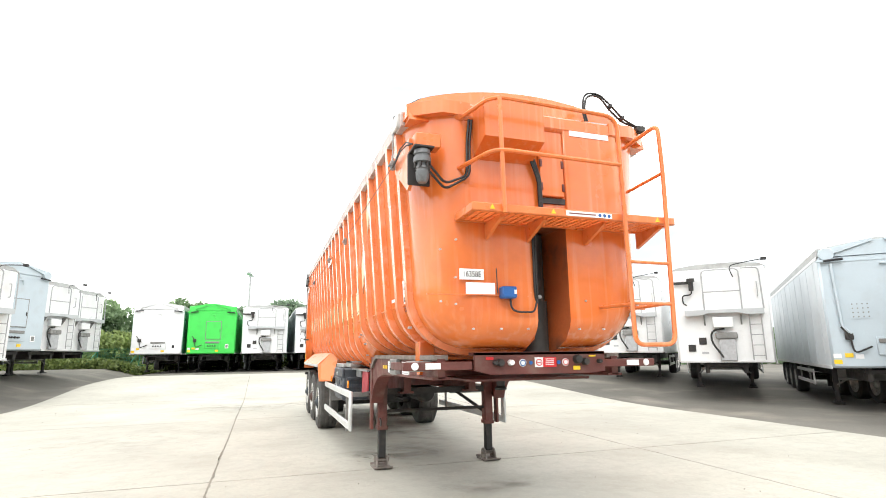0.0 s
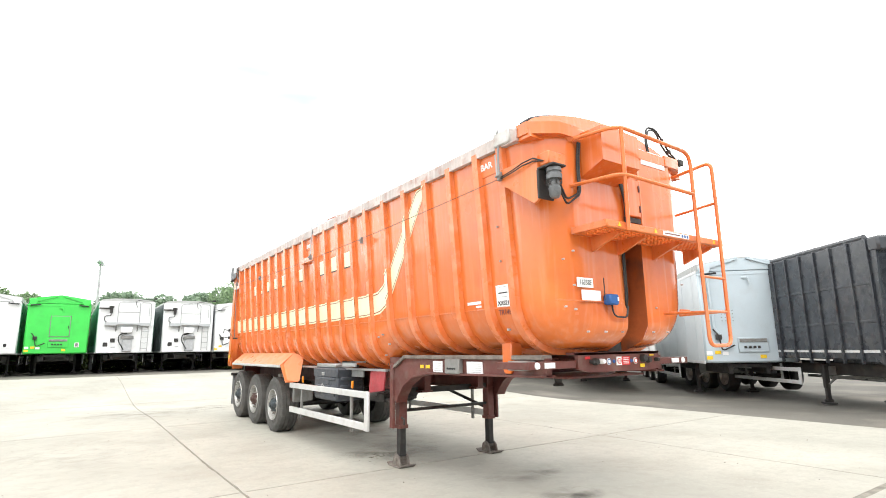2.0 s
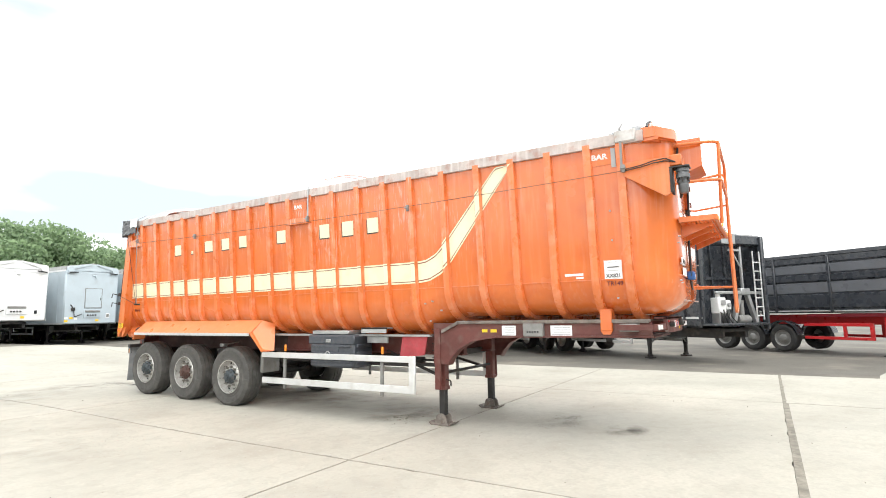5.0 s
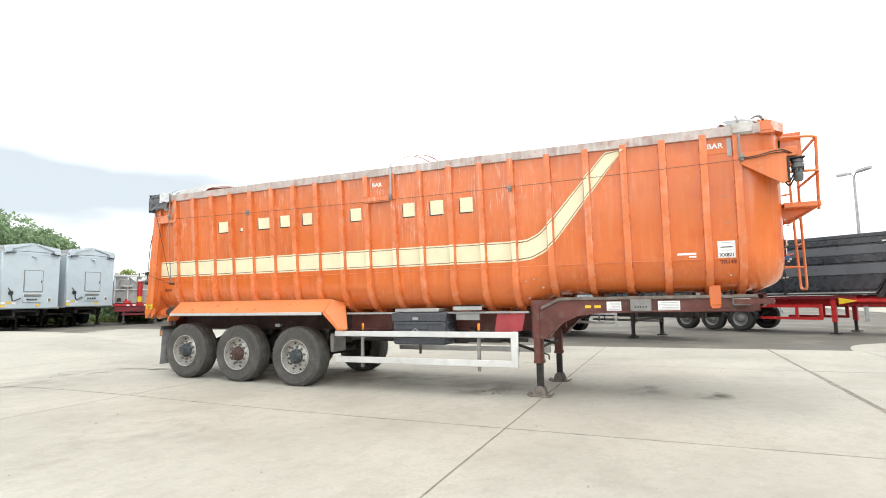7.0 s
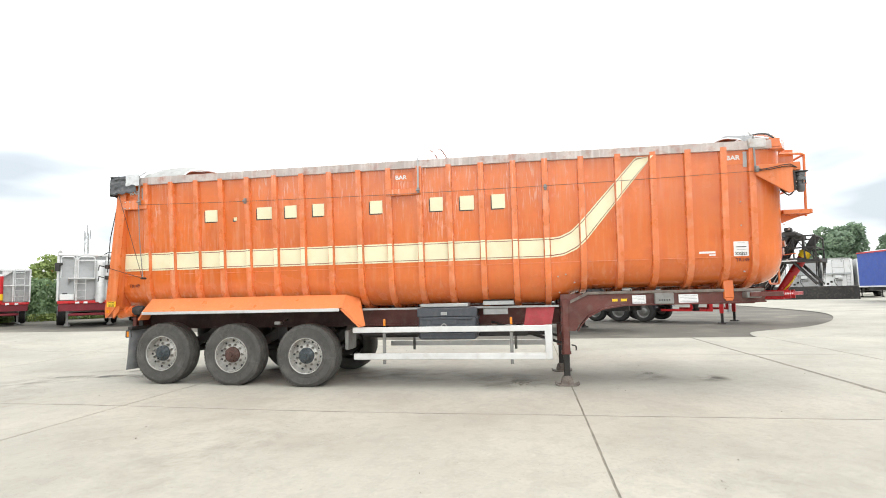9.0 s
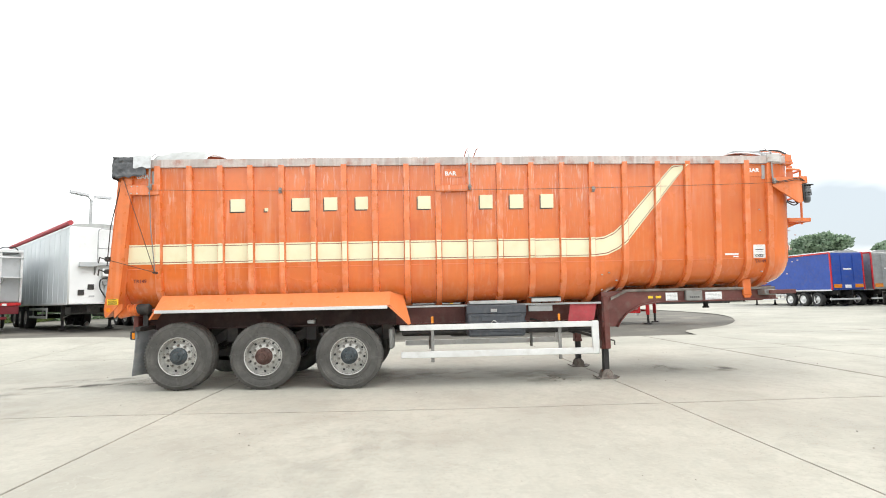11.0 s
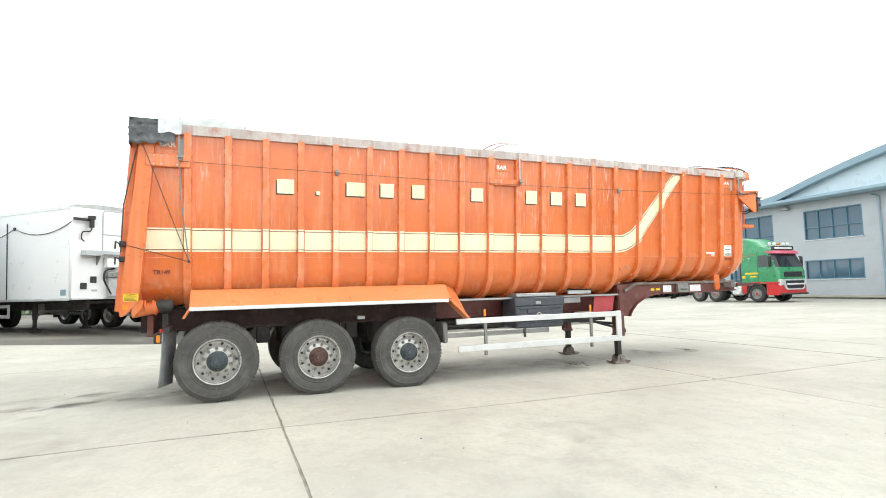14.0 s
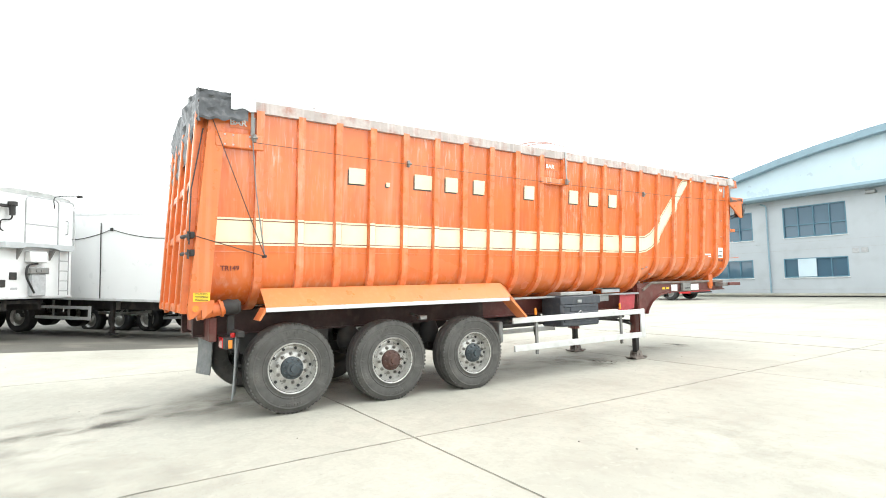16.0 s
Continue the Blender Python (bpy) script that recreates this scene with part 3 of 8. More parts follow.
for side in (-1, 1):
    part("top_rail", Shape().loft([[(CX + side * u, y, zb + z) for u, z in ((1.19, 0), (1.265, 0), (1.265, 0.127), (1.19, 0.127))] for y, zb in ((4.18, 3.505), (5.5, 3.515), (8.0, 3.535), (12.0, 3.54), (14.72, 3.535))]), RAIL, body_ob, "weathered grey and rust-pink top rail")


# ---- trailer: stripes, lettering and body fittings ----
def skin_x(z, out=0.0):
    return CX - skin_u(z) - out


def on_rib(y):
    return any(abs(y - r) < 0.0475 for r in RIBS)


def band(pairs, out=0.004, lift=0.0):
    """A painted band that follows skin and ribs; pairs of (y, upper z, y, lower z) from the rear to the front."""
    s = Shape()
    for ya, za, yb, zb in pairs:
        for y, z in ((ya, za), (yb, zb)):
            s.v.append((skin_x(z, (0.0565 if on_rib(y) else 0.0) + out + lift), y, z))
    s.f = [(2 * i, 2 * i + 1, 2 * i + 3, 2 * i + 2) for i in range(len(pairs) - 1) if on_rib(pairs[i][0]) == on_rib(pairs[i + 1][0]) and not any(0.037 < abs((pairs[i][0] + pairs[i + 1][0]) / 2 - r) < 0.054 for r in RIBS)]
    return s


def along(y0, y1):
    ys = {y0, y1}
    for r in RIBS:
        for d in (-0.055, -0.0485, -0.046, -0.037, 0.037, 0.046, 0.0485, 0.055):
            if y1 < r + d < y0:
                ys.add(round(r + d, 4))
    y = y0
    while y > y1:
        ys.add(round(y, 4)); y -= 0.04
    return sorted(ys, reverse=True)


part("stripe", band([(y, 2.326, y, 2.014) for y in along(14.90, 7.42)]), CREAM, body_ob, "cream painted stripe")
for z in (2.298, 2.042):
    part("stripe_line", band([(y, z + 0.005, y, z - 0.005) for y in along(14.90, 7.42)], lift=0.002), LINE, body_ob)
UPPER = [(7.42, 2.326), (7.25, 2.343), (7.08, 2.42), (6.93, 2.56), (6.08, 3.50), (5.83, 3.50)]
LOWER = [(7.42, 2.014), (7.2, 2.04), (7.0, 2.13), (6.86, 2.25), (5.84, 3.495), (5.83, 3.499)]


def height_on(edge, y):
    for (ya, za), (yb, zb) in zip(edge, edge[1:]):
        if yb <= y <= ya:
            return za + (zb - za) * (ya - y) / (ya - yb)
    return edge[-1][1]


def sweep(f0, f1, lift=0.0):
    """The part of the rising stripe between two fractions of its height."""
    rows = []
    for y in along(7.42, 5.83):
        u, v = height_on(UPPER, y), height_on(LOWER, y)
        rows.append((y, u + (v - u) * f0, y, u + (v - u) * f1))
    return band(rows, lift=lift)


part("stripe_sweep", sweep(0.0, 1.0), CREAM, body_ob, "cream painted stripe sweeping up")
for f in (0.1, 0.9):
    part("stripe_line", sweep(f - 0.022, f + 0.022, 0.002), LINE, body_ob)

# the owner's lettering, as plain raised bars of its size
for y0, y1, z0, z1 in ((13.28, 13.05, 3.03, 2.83), (12.745, 12.69, 2.885, 2.83), (12.31, 12.03, 3.035, 2.835), (11.80, 11.59, 3.04, 2.835), (11.30, 11.10, 3.045, 2.84), (10.30, 10.09, 3.045, 2.835),
                       (9.29, 9.08, 3.05, 2.83), (8.80, 8.575, 3.05, 2.825), (8.29, 8.08, 3.05, 2.825)):
    for nm, mt, d, o in (("letter_shadow", SHADOW, 0.018, 0.003), ("letter_block", CREAM, 0.0, 0.007)):
        s = Shape()
        for o2 in (0.0, o):
            s.v += [(skin_x(z - d, o2), y + d, z - d) for y, z in ((y0, z1), (y1, z1), (y1, z0), (y0, z0))]
        s.f = [(0, 1, 2, 3), (4, 7, 6, 5)] + [(i, (i + 1) % 4, 4 + (i + 1) % 4, 4 + i) for i in range(4)]
        part(nm, s, mt, body_ob)


def side_plate(name, y0, y1, z0, z1, out, material, parent, label=""):
    s = Shape()
    for o in (0.0, out):
        s.v += [(skin_x(z, o), y, z) for y, z in ((y0, z0), (y1, z0), (y1, z1), (y0, z1))]
    s.f = [(0, 1, 2, 3), (4, 7, 6, 5)] + [(i, (i + 1) % 4, 4 + (i + 1) % 4, 4 + i) for i in range(4)]
    return part(name, s, material, parent, label)




def side_words(name, text, size, y, z, material, parent, squeeze=1.0, out=0.006, bold=0.022):
    return words(name, text, size, material, parent, Matrix.Translation((skin_x(z, out), y, z)) @ Matrix.Rotation(-math.atan(0.075), 4, "Y") @ facing_side(0, 0, 0), squeeze=squeeze, depth=0.001, bold=bold)


plate = side_plate("approval_sticker", 4.735, 4.53, 1.945, 2.165, 0.004, VINYLWHITE, body_ob, "white approval sticker with a code")
for z, w, h in ((2.085, 0.135, 0.0065), (2.143, 0.11, 0.003), (2.045, 0.12, 0.003)):
    side_plate("print_bar", 4.632 + w / 2, 4.632 - w / 2, z - h, z + h, 0.0055, INK if h > 0.005 else VINYLGREY, plate)
side_words("code", "XX821", 0.062, 4.632, 1.982, INK, plate, 0.95)
side_words("fleet_code", "TR149", 0.07, 4.62, 1.89, INKRED, body_ob)
side_words("fleet_code", "TR149", 0.075, 14.70, 1.75, INKRED, body_ob)
side_plate("maker_badge", 5.22, 4.99, 2.0, 2.03, 0.004, VINYLWHITE, body_ob, "small white maker's mark")
side_plate("maker_badge", 5.08, 4.99, 1.965, 1.985, 0.004, VINYLWHITE, body_ob)
for y in (4.66, 9.72, 14.6):
    pl = side_plate("strap_plate", y + 0.13, y - 0.15, 3.30 if y < 5 else 3.34, 3.48, 0.008, ORANGE_PLAIN, body_ob, "orange plate marked for the strap bar")
    side_words("mark", "BAR", 0.092, y + 0.04, 3.40, VINYLWHITE, pl, 1.12, 0.011, 0.03)
    if y != 9.72:
        side_plate("grey_backing", y - 0.098, y - 0.15, 3.26, 3.485, 0.0105, VINYLGREY, pl)
# bracket boxes between ribs under the strap ratchets
for y0, y1 in ((9.97, 9.46), (14.85, 14.4)):
    s = Shape().box(skin_x(3.2, 0.063), skin_x(3.2, -0.01), y1 - 0.04, y0 + 0.04, 3.10, 3.21 if y0 < 12 else 3.27, 0.01)
    part("strap_bracket", s, ORANGE, body_ob)
for y, z in ((7.3, 1.72), (7.05, 1.62), (7.28, 1.47), (7.18, 1.75), (4.62, 2.75), (4.62, 2.4), (4.6, 1.72)):
    part("bolt", Shape().cyl((skin_x(max(z, 1.85), 0.016) + max(0, 1.83 - z) ** 2 * 0.9, y, z), (skin_x(max(z, 1.85), -0.02) + max(0, 1.83 - z) ** 2 * 0.9, y, z), 0.012, 8), RAIL, body_ob)

for y in (14.52, 14.70, 14.79):
    for z in (3.13, 3.24):
        part("bolt", Shape().cyl((skin_x(3.2, 0.07), y, z), (skin_x(3.2, 0.05), y, z), 0.011, 8), RAIL, body_ob)
# rear frame and tailgate
for side in (-1, 1):
    x = CX + side * 1.245
    s = Shape().prism([(14.78, 3.43), (14.95, 3.43), (15.13, 1.47), (15.15, 1.33), (15.13, 1.20), (15.09, 1.215), (14.96, 1.36), (14.93, 1.42), (14.905, 1.75)], "x", x, x - side * 0.16)
    part("rear_post", s, ORANGE_PLAIN, body_ob, "orange rear corner post with pointed foot")
TG = Matrix.Translation((0, 14.93, 3.45)) @ Matrix.Rotation(radians(3.7), 4, "X")
tail = part("tailgate", Shape().box(CX - 1.13, CX + 1.13, 0.0, 0.06, -2.2, 0.1, 0.01, TG), ORANGE_PLAIN, trailer, "orange ribbed tailgate with dirty lower edge")
for u in (-1.08, -0.62, 0.0, 0.62, 1.08):
    part("tailgate_post", Shape().box(CX + u - 0.05, CX + u + 0.05, 0.05, 0.14, -2.2, 0.05, 0.012, TG), ORANGE_PLAIN, tail)
for z in (-2.15, -1.3, -0.75, -0.05):
    part("tailgate_rail", Shape().box(CX - 1.12, CX + 1.12, 0.05, 0.12, z - 0.05, z + 0.05, 0.012, TG), ORANGE_PLAIN, tail)
part("tailgate_window", Shape().box(CX - 0.95, CX - 0.7, 0.06, 0.075, -2.0, -1.4, 0, TG), GREYMETAL, tail)
for z in (2.10, 1.91):
    s = Shape().cyl((1.14, 15.11, z), (1.45, 15.18, z), 0.022, 8)
    s.box(1.14, 1.24, 15.09, 15.15, z - 0.035, z + 0.035, 0.01)
    s.tube([(1.13, 15.14, z), (1.05, 15.17, z + 0.02), (1.03, 15.17, z - 0.07)], 0.01, 6)
    part("latch", s, SOOT, tail, "oily black tailgate latch")
part("warning_label", Shape().box(1.168, 1.175, 14.935, 15.10, 1.39, 1.485), YELLOW, trailer, "yellow warning sticker with lines of print")
words("warning_print", "WARNING", 0.026, INK, trailer, facing_side(15.018, 1.471, 1.1672), depth=0.0008)
for z in (1.446, 1.431, 1.416, 1.402):
    part("print_bar", Shape().box(1.1672, 1.169, 14.95, 15.085, z - 0.003, z + 0.003), INK, trailer)
part("side_reflector", Shape().cyl((1.165, 15.075, 1.315), (1.18, 15.075, 1.315), 0.035, 12), AMBER, trailer)
s = Shape().cyl((1.42, 14.74, 1.31), (1.42, 15.04, 1.25), 0.078, 14).prism([(15.02, 1.40), (14.88, 1.40), (14.9, 1.3), (15.0, 1.19)], "x", 1.2, 1.24)
for y in (14.77, 14.86):
    s.cyl((1.42, y, 1.305), (1.42, y + 0.025, 1.30), 0.10, 14)
part("tipping_hinge", s, ORANGE_PLAIN, trailer, "orange tipping hinge knuckle")
part("hinge_boot", Shape().lathe([(14.57, 0.0), (14.57, 0.065), (14.60, 0.088), (14.655, 0.08), (14.70, 0.09), (14.76, 0.075), (14.76, 0.0)], (1.42, 0, 1.315), "y", 16), RUBBER_DARK, trailer, "ribbed black rubber boot")

# cover, hoops, straps and ropes
def arch(y, peak=0.40, n=20, drop=0.0, half=1.22, power=0.55):
    return [(CX - half + 2 * half * i / n, y, 3.66 - drop + peak * math.sin(math.pi * i / n) ** power) for i in range(n + 1)]


for name, y0, y1, mt, lab in (("front_cover", 4.22, 4.55, TARPMID, "grey tarpaulin band over the front hoop"), ("rear_cover", 13.7, 14.55, TARP, "grey tarpaulin band over the rear hoop"), ("rear_cover_flap", 14.50, 15.05, TARPDARK, "dark grey tarpaulin wrapped over the rear corner")):
    rows = []
    for i in range(7):
        y = y0 + (y1 - y0) * i / 6
        rise = (0.32 if "front" in name else 0.30) + (0.06 if "front" in name else 0.13) * math.sin(math.pi * i / 6) ** 0.6 if "flap" not in name else 0.2
        rows.append([(x, yy, z + 0.012 * math.sin(9 * x + 13 * y)) for x, yy, z in arch(y, rise, 20, 0.03, 1.22, 0.95 if "front" in name else 0.55)])
    part(name, Shape().loft(rows, caps=False, around=False), mt, trailer, lab)
for y in (4.2, 4.56, 9.22, 9.40, 13.68, 14.5):
    part("cover_hoop", Shape().tube(arch(y, 0.42 if 9 < y < 10 else 0.28, power=0.95 if y < 5 else 0.55), 0.014, 6), ALU, trailer)


def crease(a, b, k):
    """Folds of a hanging sheet: a few long ones and many small ones."""
    return 0.016 * noise.noise((a * 2.3, b * 5.0, k)) + 0.010 * noise.noise((a * 7.0 + b * 4, b * 9.0, k + 4.0)) + 0.005 * noise.noise((a * 17.0, b * 21.0, k + 9.0))


rows = []
for i in range(25):
    y = 14.55 + 0.515 * i / 24
    low = 3.40 - 0.035 * (i / 24) + 0.012 * math.sin(i * 0.9)
    rows.append([(CX - 1.305 + crease(y * 2, 0.5 * k, 1.0) * 1.3, y, 3.70 + (low - 3.70) * k / 12) for k in range(13)])
part("cover_skirt", Shape().loft(rows, caps=False, around=False), TARPDARK, trailer, "creased black tarpaulin skirt wrapped round the tail")
rows = []
for i in range(49):
    x = CX - 1.305 + 2.61 * i / 48
    low = 3.34 - 0.34 * step(i / 30) + 0.02 * math.sin(i * 0.8)
    head = 3.71 + 0.12 * math.sin(math.pi * i / 48)
    rows.append([(x, 15.06 + crease(x * 1.6, 0.5 * k, 6.0) * 2.0, head + (low - head) * k / 12) for k in range(13)])
part("cover_drop", Shape().loft(rows, caps=False, around=False), TARPDARK, trailer, "creased black tarpaulin hanging over the tailgate")
rows = [[(CX - 1.322 + 0.2 * crease(14.4 + 0.03 * i, 0.3 * k, 12.0), 14.47 + 0.27 * i / 9, 3.715 - (0.19 + 0.015 * math.sin(i)) * k / 6) for k in range(7)] for i in range(10)]
part("silver_patch", Shape().loft(rows, caps=False, around=False), TARPSILVER, trailer, "silver sheet folded over the rear corner")
for y, z1 in ((4.43, 3.16), (9.46, 3.14), (14.5, 3.2)):
    part("strap", Shape().loft([[(xx, y - 0.013, zz), (xx, y + 0.013, zz), (xx + 0.008, y + 0.013, zz), (xx + 0.008, y - 0.013, zz)] for xx, zz in ((1.128, z1), (1.132, 3.69), (1.30, 3.80))]), STEEL if y == 9.46 else ROPE, trailer, "grey webbing strap")
part("strap", Shape().tube([(1.13, 14.5, 3.25), (1.125, 14.46, 2.6), (1.12, 14.37, 1.875)], 0.008, 5), ROPE, trailer)
for y, z in ((4.41, 3.2), (9.46, 3.16), (14.48, 3.22), (7.45, 3.1), (12.47, 3.14)):
    part("ratchet", Shape().box(1.105, 1.15, y - 0.02, y + 0.02, z - 0.045, z + 0.045, 0.006).cyl((1.10, y - 0.03, z), (1.10, y + 0.03, z), 0.012, 8), GREYMETAL, trailer)
side_rope = [(1.115 - 0.0, 14.48 - i * (14.48 - 4.41) / 12, 3.13 + 0.06 * ((i / 12) - 0.5) ** 2 * 4 - 0.02) for i in range(13)]
part("side_cable", Shape().tube(side_rope, 0.0035, 5), THINROPE, trailer, "thin cable run along the side")
for a, b in (((1.15, 14.93, 3.42), (1.11, 14.37, 1.875)), ((1.12, 15.10, 2.09), (1.11, 14.37, 1.875))):
    part("rope", Shape().tube([a, tuple((p + q) / 2 for p, q in zip(a, b)), b], 0.0055, 5), THINROPE, trailer)
part("rope_hook", Shape().cyl((1.19, 14.37, 1.875), (1.08, 14.37, 1.875), 0.018, 8), SOOT, trailer)
for k in range(3):
    part("tail_rope", Shape().tube([(1.25 + 0.1 * k, 15.0, 3.3), (1.22 + 0.12 * k, 15.12, 2.6), (1.2 + 0.1 * k, 15.14, 2.0)], 0.008, 5), CABLE, trailer)

# front: arch, panels, platform, rails and ladder
n = 20
top = [(CX - 1.235 + 2.47 * i / n, 4.12 + 0.02 * math.sin(math.pi * i / n), 3.655 + 0.29 * math.sin(math.pi * i / n) ** 0.66) for i in range(n + 1)]
part("front_arch", Shape().loft([[(x, 4.02, 3.50), (x, 4.06, 3.63), (x, y - 0.03, z), (x, y + 0.03, z - 0.004), (x, 4.2, 3.5)] for x, y, z in top]), ORANGE, trailer, "orange arched headboard top")
part("arch_trim", Shape().tube([(x, y + 0.02, z + 0.006) for x, y, z in top], 0.016, 6), CABLE, trailer)
for side in (-1, 1):
    s = Shape().prism([(CX + side * 1.25, 4.2), (CX + side * 1.25, 4.06), (CX + side * 0.98, 3.88), (CX + side * 0.72, 3.88), (CX + side * 0.72, 4.2)], "z", 3.535, 3.655)
    part("corner_cap", s, ORANGE, trailer)
side_flash = Shape().box(1.13, 1.2, 4.26, 4.50, 3.52, 3.665, 0.012)
part("corner_plate", side_flash, PALE_PLATE, trailer, "pale repaired corner plate")
part("front_upper", Shape().box(CX - 0.86, CX + 0.86, 3.885, 4.1, 3.5, 3.66, 0.03), ORANGE, trailer)
part("front_panel", Shape().box(2.63, 3.22, 3.895, 3.925, 2.72, 3.60, 0.008), ORANGE, trailer)
part("badge", Shape().box(2.70, 3.13, 3.888, 3.897, 3.475, 3.535), VINYLWHITE, trailer, "white maker's badge")
hatch = part("hatch", Shape().box(2.36, 2.61, 3.88, 3.925, 2.86, 3.27, 0.01), ORANGE, trailer, "orange hinged inspection hatch")
for x in (2.375, 2.595):
    for z in (2.95, 3.17):
        part("hinge", Shape().box(x - 0.012, x + 0.012, 3.87, 3.89, z - 0.035, z + 0.035, 0.004), MAROON, hatch)
part("hatch_gap", Shape().box(2.36, 2.62, 3.9, 3.924, 2.80, 2.85), SOOT, trailer)
part("hopper_box", Shape().loft([[(1.73, y, 3.60), (2.29, y, 3.60), (2.29, y, zz), (1.73, y, zz)] for y, zz in ((3.64, 3.26), (3.92, 3.15))]), ORANGE, trailer, "orange cover box on the headboard")
part("front_seam", Shape().box(1.30, 1.98, 3.905, 3.925, 1.955, 1.965), ORANGE_PLAIN, trailer)
deck = part("platform", Shape().box(1.55, 3.48, 3.51, 3.55, 2.572, 2.640, 0.008).box(1.55, 3.48, 3.88, 3.915, 2.575, 2.640).box(1.553, 1.595, 3.548, 3.882, 2.578, 2.638).box(3.435, 3.477, 3.548, 3.882, 2.578, 2.638), ORANGE_PLAIN, trailer, "orange steel access platform with open grating")
s = Shape()
for i in range(31):
    x = 1.61 + 1.81 * i / 30
    s.box(x - 0.006, x + 0.006, 3.55, 3.9, 2.585, 2.615)
for i in range(8):
    y = 3.58 + 0.3 * i / 7
    s.box(1.59, 3.45, y - 0.006, y + 0.006, 2.585, 2.610)
part("grating", s, ORANGE_PLAIN, deck)
for x in (1.84, 2.23, 2.81, 3.39):
    part("gusset", Shape().prism([(3.92, 2.580), (3.60, 2.580), (3.60, 2.556), (3.92, 2.43)], "x", x - 0.015, x + 0.015), ORANGE_PLAIN, deck)
lab = part("platform_label", Shape().box(2.38, 2.82, 3.506, 3.51, 2.584, 2.626), VINYLWHITE, deck, "white label with a line of print and blue signs")
part("print_bar", Shape().box(2.40, 2.66, 3.504, 3.507, 2.600, 2.610), INKRED, lab)
for x in (2.70, 2.745, 2.79):
    part("blue_sign", Shape().cyl((x, 3.504, 2.605), (x, 3.507, 2.605), 0.015, 12), BLUEBOX, lab)
for x in (1.72, 2.26, 2.96, 3.29):
    part("warning_triangle", Shape().prism([(x - 0.022, 2.590), (x + 0.022, 2.590), (x, 2.630)], "y", 3.504, 3.51), YELLOW, lab)


def bend(pts, r=0.1, n=5):
    """A line with its corners rounded."""
    out = [Vector(pts[0])]
    for a, b, c in zip(pts, pts[1:], pts[2:]):
        a, b, c = Vector(a), Vector(b), Vector(c)
        p, q = b + (a - b).normalized() * r, b + (c - b).normalized() * r
        out += [p.lerp(b, i / n).lerp(b.lerp(q, i / n), i / n) for i in range(n + 1)]
    return out + [Vector(pts[-1])]


PR = 0.019
part("guard_rail", Shape().tube(bend([(1.62, 3.93, 3.52), (1.73, 3.46, 3.525), (2.91, 3.465, 3.50), (2.925, 3.47, 2.55)], 0.14), PR), ORANGE_PLAIN, trailer, "orange tubular guard rail")
part("guard_rail", Shape().tube(bend([(1.60, 3.93, 3.055), (1.74, 3.455, 3.07), (2.915, 3.465, 3.06)], 0.12), PR), ORANGE_PLAIN, trailer)
part("rail_post", Shape().cyl((1.815, 3.485, 2.56), (1.79, 3.46, 3.525), PR, 8), ORANGE_PLAIN, trailer)
ladder = part("ladder", Shape().tube(bend([(3.34, 3.94, 3.44), (3.365, 3.485, 3.50), (3.375, 3.485, 3.04), (3.315, 3.46, 1.535), (2.92, 3.46, 1.535), (2.92, 3.47, 2.6)], 0.09), PR), ORANGE_PLAIN, trailer, "orange tubular access ladder")
part("ladder_stay", Shape().tube([(3.335, 3.94, 2.99), (3.372, 3.485, 3.04)], 0.015, 8), ORANGE_PLAIN, ladder)
for z in (2.215, 1.87):
    part("rung", Shape().cyl((2.92, 3.462, z), (3.335, 3.47, z), 0.014, 8), ORANGE_PLAIN, ladder)
part("ladder_stay", Shape().tube([(2.93, 3.96, 1.875), (2.92, 3.46, 1.86)], 0.016, 8), ORANGE_PLAIN, ladder)
part("ladder_stay", Shape().tube([(3.285, 3.97, 1.865), (3.325, 3.465, 1.88)], 0.014, 8), ORANGE_PLAIN, ladder)
part("stay_bracket", Shape().box(3.25, 3.43, 3.93, 3.95, 1.86, 1.93, 0.004), ORANGE_PLAIN, ladder)
# cover motor on its side arm
arm = part("motor_arm", Shape().prism([(4.42, 3.27), (3.92, 3.27), (3.92, 2.86), (3.98, 2.83), (4.42, 3.12)], "x", 1.155, 1.185), ORANGE_PLAIN, trailer, "orange side bracket for the cover motor")
part("motor_plate", Shape().box(1.14, 1.33, 3.90, 3.925, 2.86, 3.13, 0.004).box(1.15, 1.32, 3.725, 3.93, 3.132, 3.150, 0.004), SOOT, arm)
part("motor_hood", Shape().box(1.18, 1.40, 3.80, 3.93, 3.165, 3.29, 0.01), ORANGE_PLAIN, arm)
part("motor", Shape().lathe([(3.125, 0.0), (3.125, 0.066), (3.09, 0.070), (3.085, 0.058), (3.07, 0.058), (3.065, 0.072), (3.02, 0.072), (3.015, 0.045), (2.99, 0.045), (2.985, 0.056), (2.965, 0.056), (2.96, 0.050), (2.945, 0.050), (2.94, 0.056), (2.88, 0.052), (2.85, 0.036), (2.85, 0.0)], (1.235, 3.80, 0), "z", 18), MOTORGREY, arm, "grey cast cover motor")
for k in range(6):
    part("motor_bolt", Shape().cyl((1.235 + 0.062 * math.cos(k * 1.047), 3.80 + 0.062 * math.sin(k * 1.047), 2.97), (1.235 + 0.062 * math.cos(k * 1.047), 3.80 + 0.062 * math.sin(k * 1.047), 3.04), 0.009, 6), SOOT, arm)
